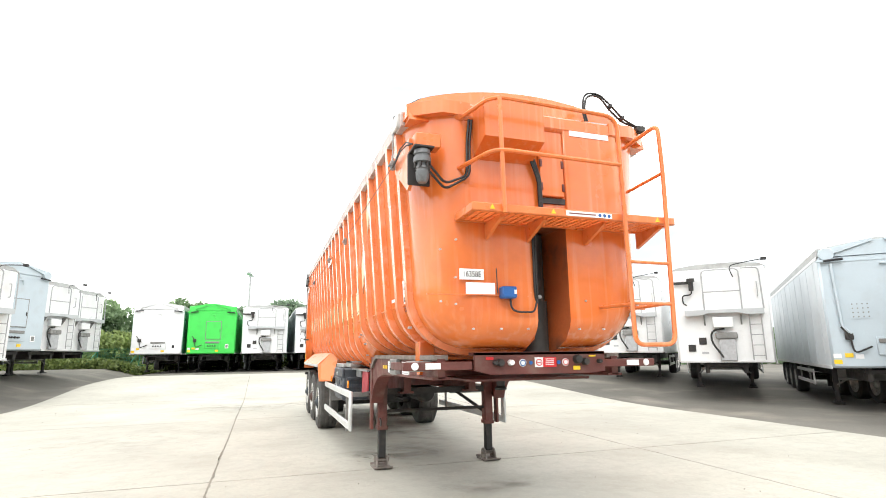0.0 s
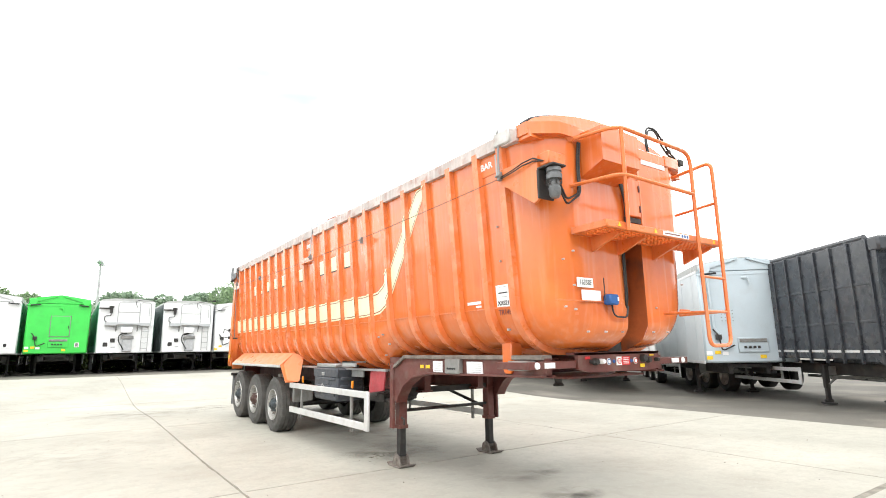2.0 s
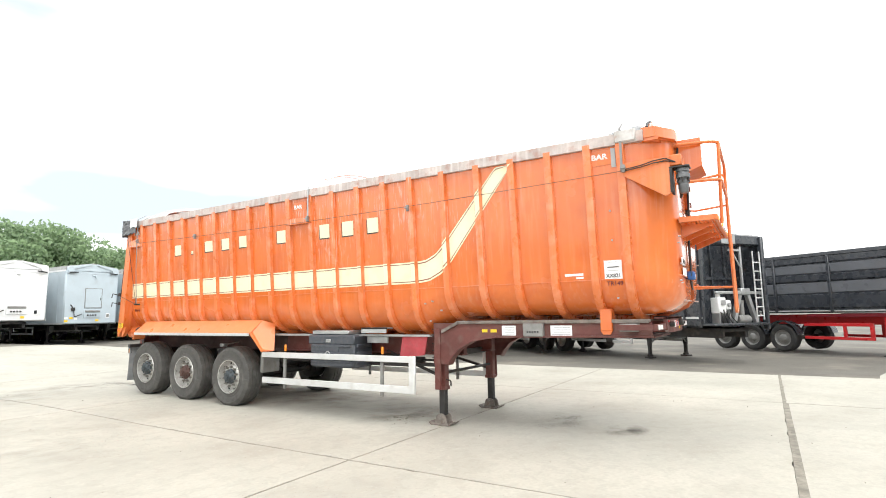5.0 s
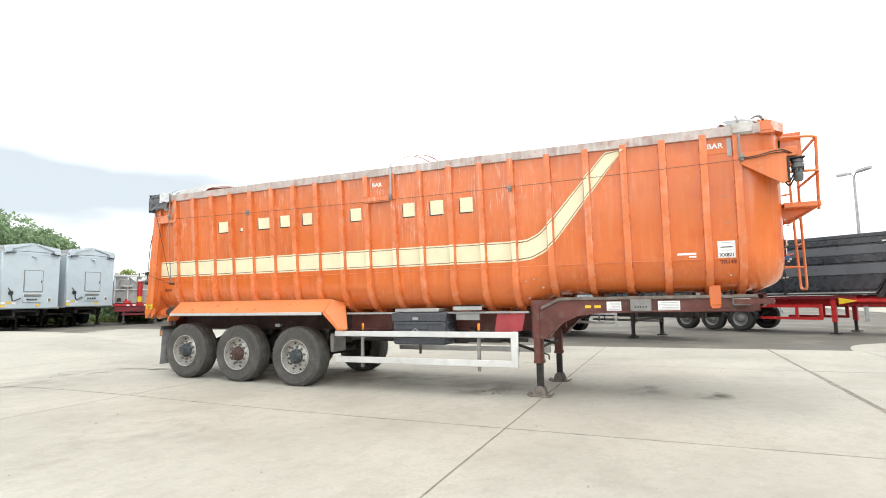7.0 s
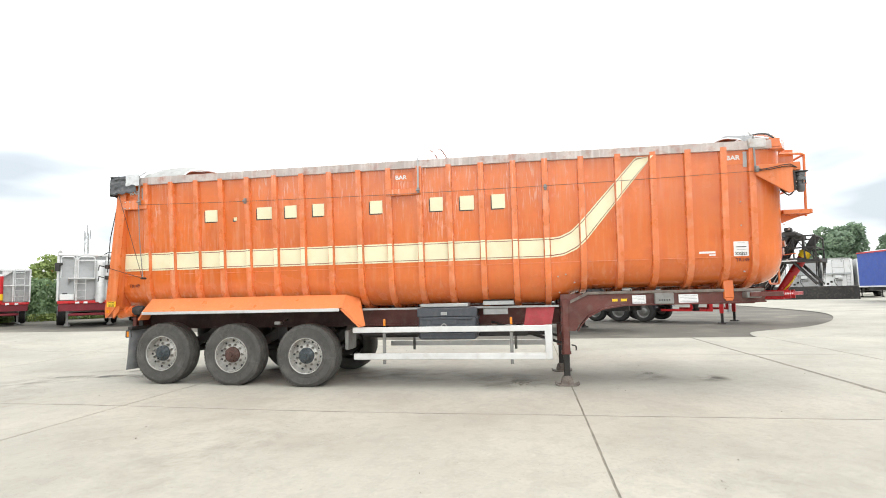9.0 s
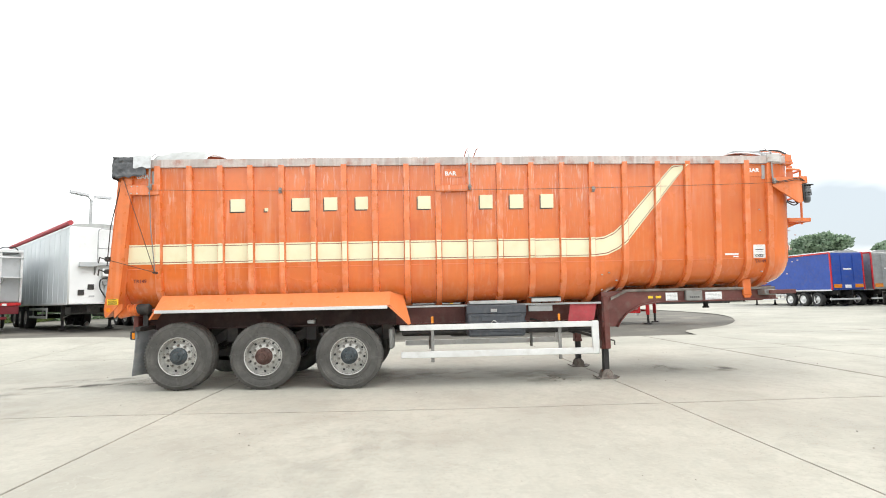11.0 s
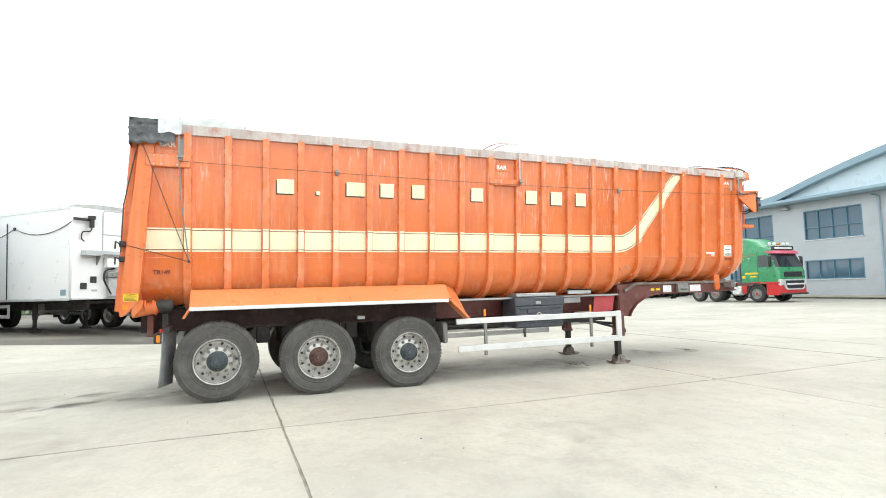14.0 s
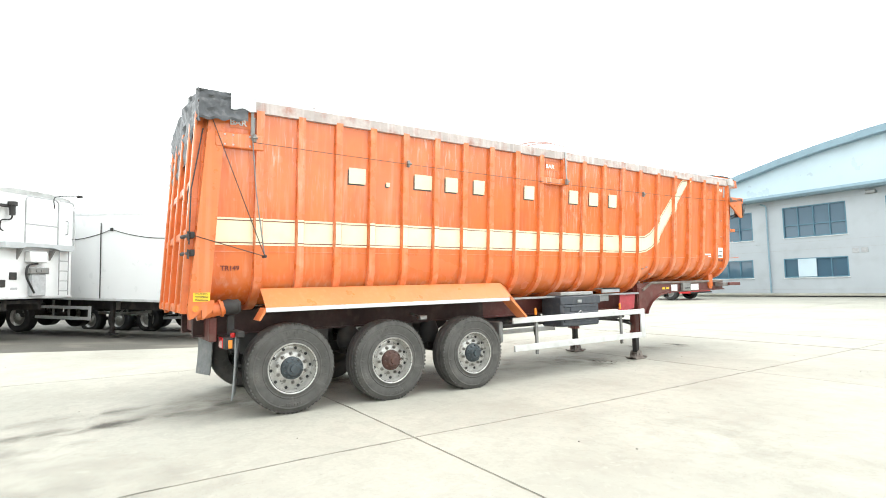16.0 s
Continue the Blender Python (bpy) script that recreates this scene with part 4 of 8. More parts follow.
for k in range(2):
    part("hose", Shape().tube(bend([(1.29, 3.8, 3.02 - 0.06 * k), (1.45, 3.86, 2.88 - 0.05 * k), (1.66 + 0.025 * k, 3.89, 2.98), (1.67 + 0.025 * k, 3.9, 3.3), (1.69 + 0.025 * k, 3.89, 3.5)], 0.06), 0.011, 6), CABLE, arm)
for k in range(2):
    part("hose", Shape().tube([(1.125, 4.40, 3.17 + 0.015 * k), (1.12, 4.22, 3.185 + 0.02 * k), (1.12, 4.08, 3.21 + 0.025 * k), (1.14, 3.96, 3.22 + 0.03 * k), (1.17, 3.86, 3.2)], 0.0065, 6), CABLE, arm)
for k, o in enumerate((0.0, 0.022)):
    part("cable_loop", Shape().tube(bend([(2.95 + o, 3.96, 3.62), (2.90 + o, 3.95, 3.80), (2.93 + o, 3.94, 3.97 - o), (3.10, 3.94, 3.985 - o), (3.25 - o, 3.95 + o, 3.87 - o), (3.38, 3.96 + o, 3.76 - o), (3.58, 3.98, 3.70)], 0.07), 0.0105, 7), CABLE, trailer, "black cable looped above the headboard")
for x, z in ((3.23, 3.885), (3.36, 3.775)):
    part("cable_tie", Shape().box(x - 0.012, x + 0.012, 3.93, 3.99, z - 0.03, z + 0.012, 0.004), SOOT, trailer)
part("cable_clip", Shape().box(3.52, 3.62, 3.93, 4.0, 3.64, 3.71, 0.01), SOOT, trailer)
for k in range(3):
    part("hose", Shape().tube(bend([(2.25 + 0.018 * k, 3.9, 3.27), (2.28 + 0.018 * k, 3.87, 3.15), (2.34 + 0.012 * k, 3.88, 3.0), (2.35 + 0.012 * k, 3.89, 2.7)], 0.05), 0.012, 6), CABLE, trailer, "black hoses down the headboard")
for k in range(2):
    part("hose", Shape().tube(bend([(2.29 - 0.02 * k, 3.9, 2.56), (2.29 - 0.02 * k, 3.9, 2.0), (2.31, 3.95, 1.85), (2.32, 4.0, 1.72)], 0.05), 0.011, 6), CABLE, trailer)
plate2 = part("code_board", Shape().box(1.585, 1.80, 3.908, 3.918, 2.085, 2.175), VINYLWHITE, trailer, "white board with a dark fleet code")
words("code", "16358E", 0.068, INK, plate2, facing_front(1.693, 2.129, 3.9065), squeeze=0.82, depth=0.001)
part("blank_board", Shape().box(1.64, 1.90, 3.908, 3.918, 1.955, 2.062), VINYLWHITE, trailer, "blank white board")
bx = part("sensor_box", Shape().box(1.935, 2.07, 3.83, 3.915, 1.93, 2.03, 0.012), BLUEBOX, trailer, "blue sensor box with aerial")
part("aerial", Shape().cyl((1.90, 3.86, 1.97), (1.895, 3.86, 2.18), 0.005, 5), CABLE, bx)
part("sensor_mark", Shape().box(2.04, 2.06, 3.826, 3.832, 1.965, 2.0), VINYLWHITE, bx)
part("sensor_cable", Shape().tube(bend([(2.03, 3.89, 1.94), (2.03, 3.88, 1.85), (2.08, 3.88, 1.82), (2.25, 3.89, 1.82), (2.29, 3.9, 1.93)], 0.04), 0.009, 6), CABLE, bx)
for x, z in ((1.56, 2.42), (1.42, 2.33), (1.55, 2.1), (1.42, 1.9), (1.55, 1.88), (1.7, 1.68), (1.95, 1.68), (2.2, 1.68), (2.7, 1.68), (2.95, 1.68), (2.78, 1.93), (3.33, 1.9), (3.3, 2.2), (2.82, 2.5)):
    part("bolt", Shape().cyl((x, 3.905, z), (x, 3.93, z), 0.009, 8), RAIL, trailer)
cyl = part("tipping_cylinder", Shape().lathe([(1.45, 0.0), (1.45, 0.12), (1.95, 0.12), (1.95, 0.10), (2.58, 0.10), (2.58, 0.0)], (2.47, 4.30, 0), "z", 20), SOOT, trailer, "soot-black telescopic tipping cylinder")
part("cylinder_cap", Shape().cyl((2.44, 4.12, 1.98), (2.44, 4.2, 1.98), 0.018, 10), STEEL, cyl)

# ---- trailer: chassis ----
frame_ob = part("chassis", Shape().box(CX - 0.45, CX + 0.45, 11.0, 11.1, 1.0, 1.2, 0.01), MAROON, trailer, "maroon painted steel chassis frame")
for side in (-1, 1):
    x = CX + side * 0.47
    z0, z1, zt, zb = 0.97, 1.25, 1.262, 0.958
    sect = [(x - 0.09, zt), (x + 0.09, zt), (x + 0.09, zt - 0.022), (x + 0.05, zt - 0.022), (x + 0.05, zb + 0.022), (x + 0.09, zb + 0.022), (x + 0.09, zb), (x - 0.09, zb), (x - 0.09, zb + 0.022), (x - 0.05, zb + 0.022), (x - 0.05, zt - 0.022), (x - 0.09, zt - 0.022)]
    part("main_rail", Shape().prism(sect, "y", 7.0, 10.7), MAROON, frame_ob)
    part("rear_rail", Shape().prism(sect, "y", 10.7, 15.0), GRIME, frame_ob, "grimy rear chassis rail over the axles")
for side in (-1, 1):
    x = CX + side * 0.88
    poly = [(4.28, 1.44), (4.28, 1.27), (6.30, 1.25), (6.62, 1.2), (6.87, 1.08), (7.0, 0.95), (7.05, 0.86), (7.27, 0.86), (7.27, 1.44)]
    part("neck_beam", Shape().prism(poly, "x", x - 0.035, x + 0.035), MAROON, frame_ob)
    edge = [(4.28, 1.26), (6.30, 1.24), (6.62, 1.19), (6.85, 1.07), (6.97, 0.94), (7.02, 0.85)]
    rings = [[(x - 0.08, y, z), (x + 0.08, y, z), (x + 0.08, y, z + 0.022), (x - 0.08, y, z + 0.022)] for y, z in edge]
    part("neck_flange", Shape().loft(rings), MAROON, frame_ob)
    part("neck_strip", Shape().box(x - 0.07, x + 0.07, 4.3, 6.85, 1.425, 1.47, 0.006).prism([(6.85, 1.425), (6.85, 1.47), (7.12, 1.34), (7.12, 1.295)], "x", x - 0.07, x + 0.07), RUSTGREY, frame_ob, "bare rust-grey rubbing strip")
    s = Shape().box(x - 0.09, x + 0.02, 7.3, 10.6, 1.245, 1.275)
    part("side_strip", s, STEEL, frame_ob)
for y in (4.9, 5.8, 6.7, 7.2):
    part("cross_member", Shape().box(CX - 0.86, CX + 0.86, y - 0.04, y + 0.04, 1.27, 1.40, 0.006), MAROON, frame_ob)
for y in (8.2, 9.6, 10.6, 12.0, 13.3, 14.9):
    part("cross_member", Shape().box(CX - 0.45, CX + 0.45, y - 0.04, y + 0.04, 1.0, 1.2, 0.006), MAROON, frame_ob)
part("skid_plate", Shape().box(CX - 0.6, CX + 0.6, 4.3, 6.6, 1.235, 1.255), MAROON, frame_ob)
part("kingpin", Shape().lathe([(1.24, 0.0), (1.24, 0.06), (1.19, 0.045), (1.15, 0.04), (1.13, 0.06), (1.11, 0.06), (1.11, 0.0)], (CX, 5.0, 0), "z", 14), SOOT, frame_ob)
beam = part("front_beam", Shape().prism([(1.80, 1.485), (3.10, 1.485), (3.10, 1.31), (2.95, 1.295), (1.95, 1.30), (1.80, 1.335)], "y", 4.15, 4.19).box(1.8, 3.1, 4.15, 4.3, 1.465, 1.49), MAROON, frame_ob, "maroon front beam with couplings and stickers")
for x, mt, r in ((1.98, SOOT, 0.02), (2.03, SOOT, 0.034), (2.13, VINYLWHITE, 0.026), (2.80, SOOT, 0.042), (2.88, SOOT, 0.034), (3.03, SOOT, 0.02)):
    part("coupling", Shape().lathe([(-0.05, 0), (-0.05, r * 0.8), (-0.03, r), (0.0, r), (0.0, 0.0)], (x, 4.15, 1.40 + (0.02 if r > 0.04 else 0)), "y", 14), mt, beam)
for x, mt in ((2.25, VINYLWHITE), (2.33, BLUEBOX), (2.61, BLUEBOX), (2.68, VINYLWHITE)):
    part("round_sign", Shape().cyl((x, 4.142, 1.395), (x, 4.151, 1.395), 0.033 if mt is VINYLWHITE else 0.017, 14), mt, beam)
    if mt is VINYLWHITE:
        part("sign_ring", Shape().lathe([(4.139, 0.02), (4.139, 0.028), (4.143, 0.028), (4.143, 0.02)], (x, 0, 1.395), "y", 16), BLUEBOX if x < 2.4 else RED, beam)
part("red_tag", Shape().box(1.90, 1.97, 4.143, 4.151, 1.425, 1.45), RED, beam)
part("red_sign", Shape().box(2.37, 2.45, 4.143, 4.151, 1.355, 1.44), VINYLWHITE, beam)
part("red_sign", Shape().box(2.45, 2.585, 4.143, 4.151, 1.355, 1.44), RED, beam, "red sticker with white lines of print")
part("ban_ring", Shape().lathe([(4.138, 0.024), (4.138, 0.03), (4.144, 0.03), (4.144, 0.024)], (2.41, 0, 1.397), "y", 18).box(2.39, 2.43, 4.139, 4.143, 1.394, 1.400), RED, beam)
for z in (1.425, 1.408, 1.391, 1.374):
    part("print_bar", Shape().box(2.475, 2.56, 4.140, 4.144, z - 0.003, z + 0.003), VINYLWHITE, beam)
part("yellow_tag", Shape().box(2.76, 2.83, 4.143, 4.151, 1.325, 1.36), YELLOW, beam)
part("yellow_tag", Shape().box(2.93, 3.0, 4.143, 4.151, 1.44, 1.455), YELLOW, beam)
for side in (-1, 1):
    a, b = sorted((CX + side * 0.64, CX + side * 1.25))
    st = part("outrigger", Shape().box(a, b, 4.16, 4.20, 1.345, 1.415, 0.005).box(CX + side * 1.212, CX + side * 1.252, 4.198, 4.6, 1.348, 1.412, 0.004), MAROON, frame_ob)
    xo = CX + side * 1.15
    part("marker_lamp", Shape().lathe([(-0.012, 0), (-0.012, 0.028), (0.0, 0.032), (0.0, 0)], (xo, 4.16, 1.38), "y", 16), VINYLWHITE, st)
    part("reflector", Shape().box(xo - side * 0.22, xo - side * 0.09, 4.150, 4.162, 1.355, 1.405), VINYLWHITE, st)
part("body_rest", Shape().box(1.465, 1.620, 4.715, 4.86, 1.33, 1.60, 0.012).prism([(4.715, 1.34), (4.86, 1.34), (4.83, 1.29), (4.745, 1.29)], "x", 1.475, 1.610), ORANGE, trailer, "orange body support bracket")
part("body_rest", Shape().box(3.220, 3.375, 4.715, 4.86, 1.33, 1.60, 0.012).prism([(4.715, 1.34), (4.86, 1.34), (4.83, 1.29), (4.745, 1.29)], "x", 3.230, 3.365), ORANGE, trailer)
for y0, y1, mt in ((6.18, 5.98, VINYLWHITE), (5.50, 5.22, VINYLWHITE)):
    lb = part("side_label", Shape().box(1.495, 1.505, y1, y0, 1.27, 1.40), mt, frame_ob, "white data label with small print")
    for k in range(5):
        part("print_bar", Shape().box(1.4925, 1.496, y1 + 0.02, y0 - 0.02 - 0.03 * (k % 3), 1.285 + 0.022 * k, 1.290 + 0.022 * k), VINYLGREY, lb)
pan = part("control_box", Shape().box(1.44, 1.51, 5.58, 5.86, 1.26, 1.43, 0.012), GREYMETAL, frame_ob, "grey control box with gauges")
for i in range(5):
    part("knob", Shape().cyl((1.43, 5.65 + 0.035 * i, 1.32), (1.442, 5.65 + 0.035 * i, 1.32), 0.011, 8), INK, pan)
for y0, y1 in ((6.48, 6.40), (6.35, 6.26)):
    part("yellow_tag", Shape().box(1.497, 1.504, y1, y0, 1.31, 1.35), YELLOW, frame_ob)
part("valve", Shape().cyl((1.45, 4.45, 1.38), (1.2, 4.4, 1.38), 0.03, 8).box(1.3, 1.5, 4.4, 4.6, 1.33, 1.42, 0.01), GREYMETAL, frame_ob)

# landing legs
for side in (-1, 1):
    x = CX + side * 0.775
    leg = part("landing_leg", Shape().box(x - 0.062, x + 0.062, 7.14, 7.27, 0.49, 1.32, 0.012).box(x - 0.066, x + 0.066, 7.137, 7.273, 0.95, 1.40, 0.01).box(x - 0.07, x + 0.07, 7.13, 7.28, 0.49, 0.54, 0.004), MAROON, trailer, "maroon landing leg with black inner leg")
    part("inner_leg", Shape().box(x - 0.048, x + 0.048, 7.155, 7.25, 0.13, 0.5, 0.008), SOOT, leg)
    ft = Shape().box(x - 0.12, x + 0.12, 7.06, 7.35, 0.0, 0.020, 0.006)
    for y0, y1 in ((7.02, 7.065), (7.345, 7.39)):  # turned-up ends of the plate
        lift = (0.028, 0.004) if y0 < 7.2 else (0.004, 0.028)
        ft.prism([(y0, lift[0]), (y1, lift[1]), (y1, lift[1] + 0.016), (y0, lift[0] + 0.016)], "x", x - 0.115, x + 0.115)
    for dx in (-0.078, 0.064):
        ft.prism([(7.10, 0.018)] + [(7.205 - 0.085 * math.cos(a), 0.085 + 0.075 * math.sin(a)) for a in [math.pi * k / 10 for k in range(11)]] + [(7.31, 0.018)], "x", x + dx, x + dx + 0.014)
    ft.cyl((x - 0.1, 7.205, 0.10), (x + 0.1, 7.205, 0.10), 0.026, 10)
    part("foot", ft, RUSTGREY, leg, "rusty grey pivoting foot plate")
    pl = part("leg_plate", Shape().box(CX + side * 0.935, CX + side * 0.895, 7.155, 7.25, 0.50, 1.36, 0.008), MAROON, leg)
    for k in range(5):
        part("leg_bolt", Shape().cyl((CX + side * 0.932, 7.27, 0.95 + 0.1 * k), (CX + side * 0.944, 7.27, 0.95 + 0.1 * k), 0.010, 6), SOOT, pl)
    part("leg_bolt", Shape().cyl((x + side * 0.08, 7.205, 1.22), (x + side * 0.1, 7.205, 1.22), 0.025, 8), SOOT, leg)
part("leg_shaft", Shape().cyl((1.7, 7.2, 0.72), (3.14, 7.2, 0.72), 0.022, 8).box(1.69, 3.15, 7.17, 7.23, 0.94, 1.02), SOOT, trailer)
for a, b in ((1.68, 1.9), (3.16, 2.95)):
    part("leg_brace", Shape().tube([(a, 7.25, 0.66), (b, 8.4, 1.0)], 0.025, 6), SOOT, trailer)
part("leg_crank", Shape().tube(bend([(1.6, 7.12, 0.64), (1.6, 7.05, 0.62), (1.6, 7.05, 0.55)], 0.02), 0.012, 6), SOOT, trailer)

# side guards
for side in (-1, 1):
    x = CX + side * 1.16
    s = Shape().box(x - 0.018, x + 0.018, 7.43, 10.62, 0.885, 0.975, 0.006).box(x - 0.018, x + 0.018, 7.44, 10.60, 0.455, 0.555, 0.006).box(x - 0.021, x + 0.021, 7.425, 7.54, 0.45, 0.98, 0.012)
    sg = part("side_guard", s, ALU, trailer, "white aluminium side guard with two rails")
    for y in (10.1, 8.05):
        part("guard_bracket", Shape().box(x - side * 0.02, x - side * 0.055, y - 0.025, y + 0.025, 0.38, 0.97, 0.004), GREYMETAL, sg)
        part("guard_arm", Shape().box(x - side * 0.056, CX + side * 0.5, y - 0.03, y + 0.03, 0.86, 0.93, 0.006), GREYMETAL, sg)
    for y in (10.1, 8.05):
        part("marker_lamp", Shape().box(x - side * 0.06, x - side * 0.03, y - 0.02, y + 0.02, 0.99, 1.10, 0.008), AMBER, sg)
# tool box, rolled sheet, lock
tool = part("tool_box", Shape().box(1.30, 1.78, 8.60, 9.53, 0.76, 1.27, 0.03), PLASTIC, trailer, "dark grey plastic tool box with latch")
for z in (0.86, 0.98, 1.10):
    part("tool_box_ridge", Shape().box(1.36, 1.72, 8.575, 8.61, z - 0.03, z + 0.03, 0.012), PLASTIC, tool)
    part("tool_box_ridge", Shape().box(1.28, 1.31, 8.66, 9.48, z - 0.025, z + 0.02, 0.01), PLASTIC, tool)
part("tool_box_lid", Shape().box(1.285, 1.33, 8.58, 9.55, 1.12, 1.265, 0.015).box(1.285, 1.31, 8.9, 9.32, 1.0, 1.1, 0.008), PLASTIC, tool)
part("tool_latch", Shape().box(1.27, 1.30, 9.06, 9.16, 1.15, 1.2, 0.006).tube(bend([(1.27, 9.06, 0.98), (1.265, 9.11, 1.02), (1.27, 9.16, 0.98)], 0.02), 0.008, 6), STEEL, tool)
part("tray", Shape().box(1.32, 1.75, 8.72, 9.5, 1.275, 1.335, 0.01), STEEL, trailer, "grey steel tray over the tool box")
part("bracket_plate", Shape().box(1.5, 1.53, 8.1, 8.5, 1.14, 1.24, 0.006).box(1.33, 1.5, 8.0, 8.48, 1.36, 1.38).box(1.33, 1.35, 8.0, 8.48, 1.30, 1.38), STEEL, trailer)
part("side_cover", Shape().prism([(7.36, 1.27), (7.80, 1.27), (7.86, 0.93), (7.42, 0.98)], "x", 1.48, 1.50), REDCLOTH, trailer, "faded red cover sheet")
part("under_pipe", Shape().tube([(1.75, 7.4, 0.82), (1.75, 10.6, 0.82)], 0.03, 8).tube([(2.0, 7.4, 0.86), (2.0, 11, 0.86)], 0.02, 6).box(1.7, 2.1, 7.8, 8.6, 0.78, 0.9, 0.01).cyl((2.1, 9.7, 0.86), (2.1, 10.6, 0.86), 0.12, 14), SOOT, trailer)
part("air_tank", Shape().lathe([(8.7, 0.0), (8.72, 0.12), (8.78, 0.15), (9.7, 0.15), (9.76, 0.12), (9.78, 0.0)], (2.75, 0, 0.82), "y", 18), SOOT, trailer, "black air tank")

# wings over the axles
for side in (-1, 1):
    xo, xi = CX + side * 1.31, CX + side * 1.06
    s = Shape()
    s.loft([[(xi, y, 1.515), (xi, y, 1.50), (xo, y, 1.285), (xo, y, 1.30)] for y in (10.76, 11.9, 13.1, 14.36)])
    s.add([(xi, 10.76, 1.51), (xo, 10.80, 1.29), (xo, 10.47, 0.985), (xi, 10.44, 0.995), (xi - side * 0.12, 10.56, 1.45)], [(0, 1, 2, 3, 4)])
    s.prism([(10.80, 1.295), (10.47, 0.98), (10.45, 1.0), (10.76, 1.31)], "x", xo, xo - side * 0.24)
    s.prism([(14.36, 1.295), (14.44, 1.16), (14.42, 1.15), (14.33, 1.29)], "x", xo, xo - side * 0.24)
    wg = part("wing", s, ORANGE_WING, trailer, "orange sheet-metal wing over the axles", smooth=20)
    part("wing_lip", Shape().box(xo - side * 0.012, xo + side * 0.012, 10.8, 14.36, 1.245, 1.295, 0.003), ALU, wg)
part("load_sensor", Shape().box(1.50, 1.6, 12.0, 12.12, 1.02, 1.08, 0.01).tube([(1.6, 12.06, 1.06), (1.9, 12.06, 1.09)], 0.012, 6), STEEL, trailer)


# wheels, axles and running gear
def wheel_meshes():
    tyre = Shape().lathe([(0.004, 0.27), (0.006, 0.295), (0.012, 0.33), (0.006, 0.338), (0.006, 0.346), (0.012, 0.352), (0.004, 0.39), (0.0, 0.42), (0.004, 0.445), (0.0, 0.45), (0.0, 0.458), (0.008, 0.464), (0.016, 0.485), (0.035, 0.505), (0.06, 0.518), (0.10, 0.520), (0.104, 0.508), (0.112, 0.508), (0.116, 0.522), (0.18, 0.523), (0.184, 0.510), (0.192, 0.510), (0.196, 0.523),
                          (0.26, 0.522), (0.264, 0.508), (0.272, 0.508), (0.276, 0.520), (0.315, 0.518), (0.345, 0.50), (0.37, 0.46), (0.375, 0.40), (0.36, 0.30)], (0, 0, 0), "x", 48)
    for a0, count in ((20, 9), (118, 7), (208, 9), (296, 7)):  # raised moulding on the side wall
        for k in range(count):
            if k in (3, 6):
                continue
            tyre.box(-0.0035, 0.004, -0.010, 0.010, 0.398, 0.431, 0.002, Matrix.Rotation(radians(a0 + 4.4 * k), 4, "X"))
    for k in range(64):  # worn lugs round the tread's shoulder
        tyre.box(0.030, 0.058, -0.0135 - 0.002 * math.sin(k * 2.1), 0.0135, 0.498, 0.5185 + 0.002 * math.sin(k * 1.7), 0.003, Matrix.Rotation(radians(5.625 * k), 4, "X"))
    rim = Shape().lathe([(0.008, 0.296), (-0.006, 0.290), (-0.002, 0.278), (0.03, 0.268), (0.080, 0.262), (0.10, 0.252), (0.100, 0.235), (0.088, 0.208), (0.066, 0.19), (0.058, 0.165), (0.058, 0.0)], (0, 0, 0), "x", 40)
    hole = Shape().lathe([(0.088, 0.0), (0.088, 0.0185), (0.13, 0.0185)], (0.003, 0, 0), "x", 12)
    nut = Shape().lathe([(0.062, 0.025), (0.052, 0.025), (0.05, 0.020), (0.026, 0.019), (0.014, 0.012), (0.008, 0.010), (0.008, 0.0)], (0, 0, 0), "x", 6)
    hub = Shape().lathe([(0.062, 0.134), (0.05, 0.132), (0.025, 0.128), (0.01, 0.11), (-0.015, 0.085), (-0.03, 0.078), (-0.032, 0.05)], (0, 0, 0), "x", 24)
    hub.lathe([(-0.028, 0.052), (-0.055, 0.046), (-0.058, 0.0)], (0, 0, 0), "x", 8)
    for k in range(10):
        a = 2 * math.pi * k / 10
        hub.lathe([(0.025, 0.013), (-0.010, 0.013), (-0.012, 0.0)], (0, 0.105 * math.cos(a), 0.105 * math.sin(a)), "x", 6)
    return {"tyre": mesh_of("tyre", tyre, RUBBER), "rim": mesh_of("wheel", rim, RIM), "hole": mesh_of("hand_hole", hole, INK), "nut": mesh_of("wheel_nut", nut, NUT), "hub": mesh_of("hub", hub, HUB), "rust": mesh_of("hub", hub, HUBRUST)}


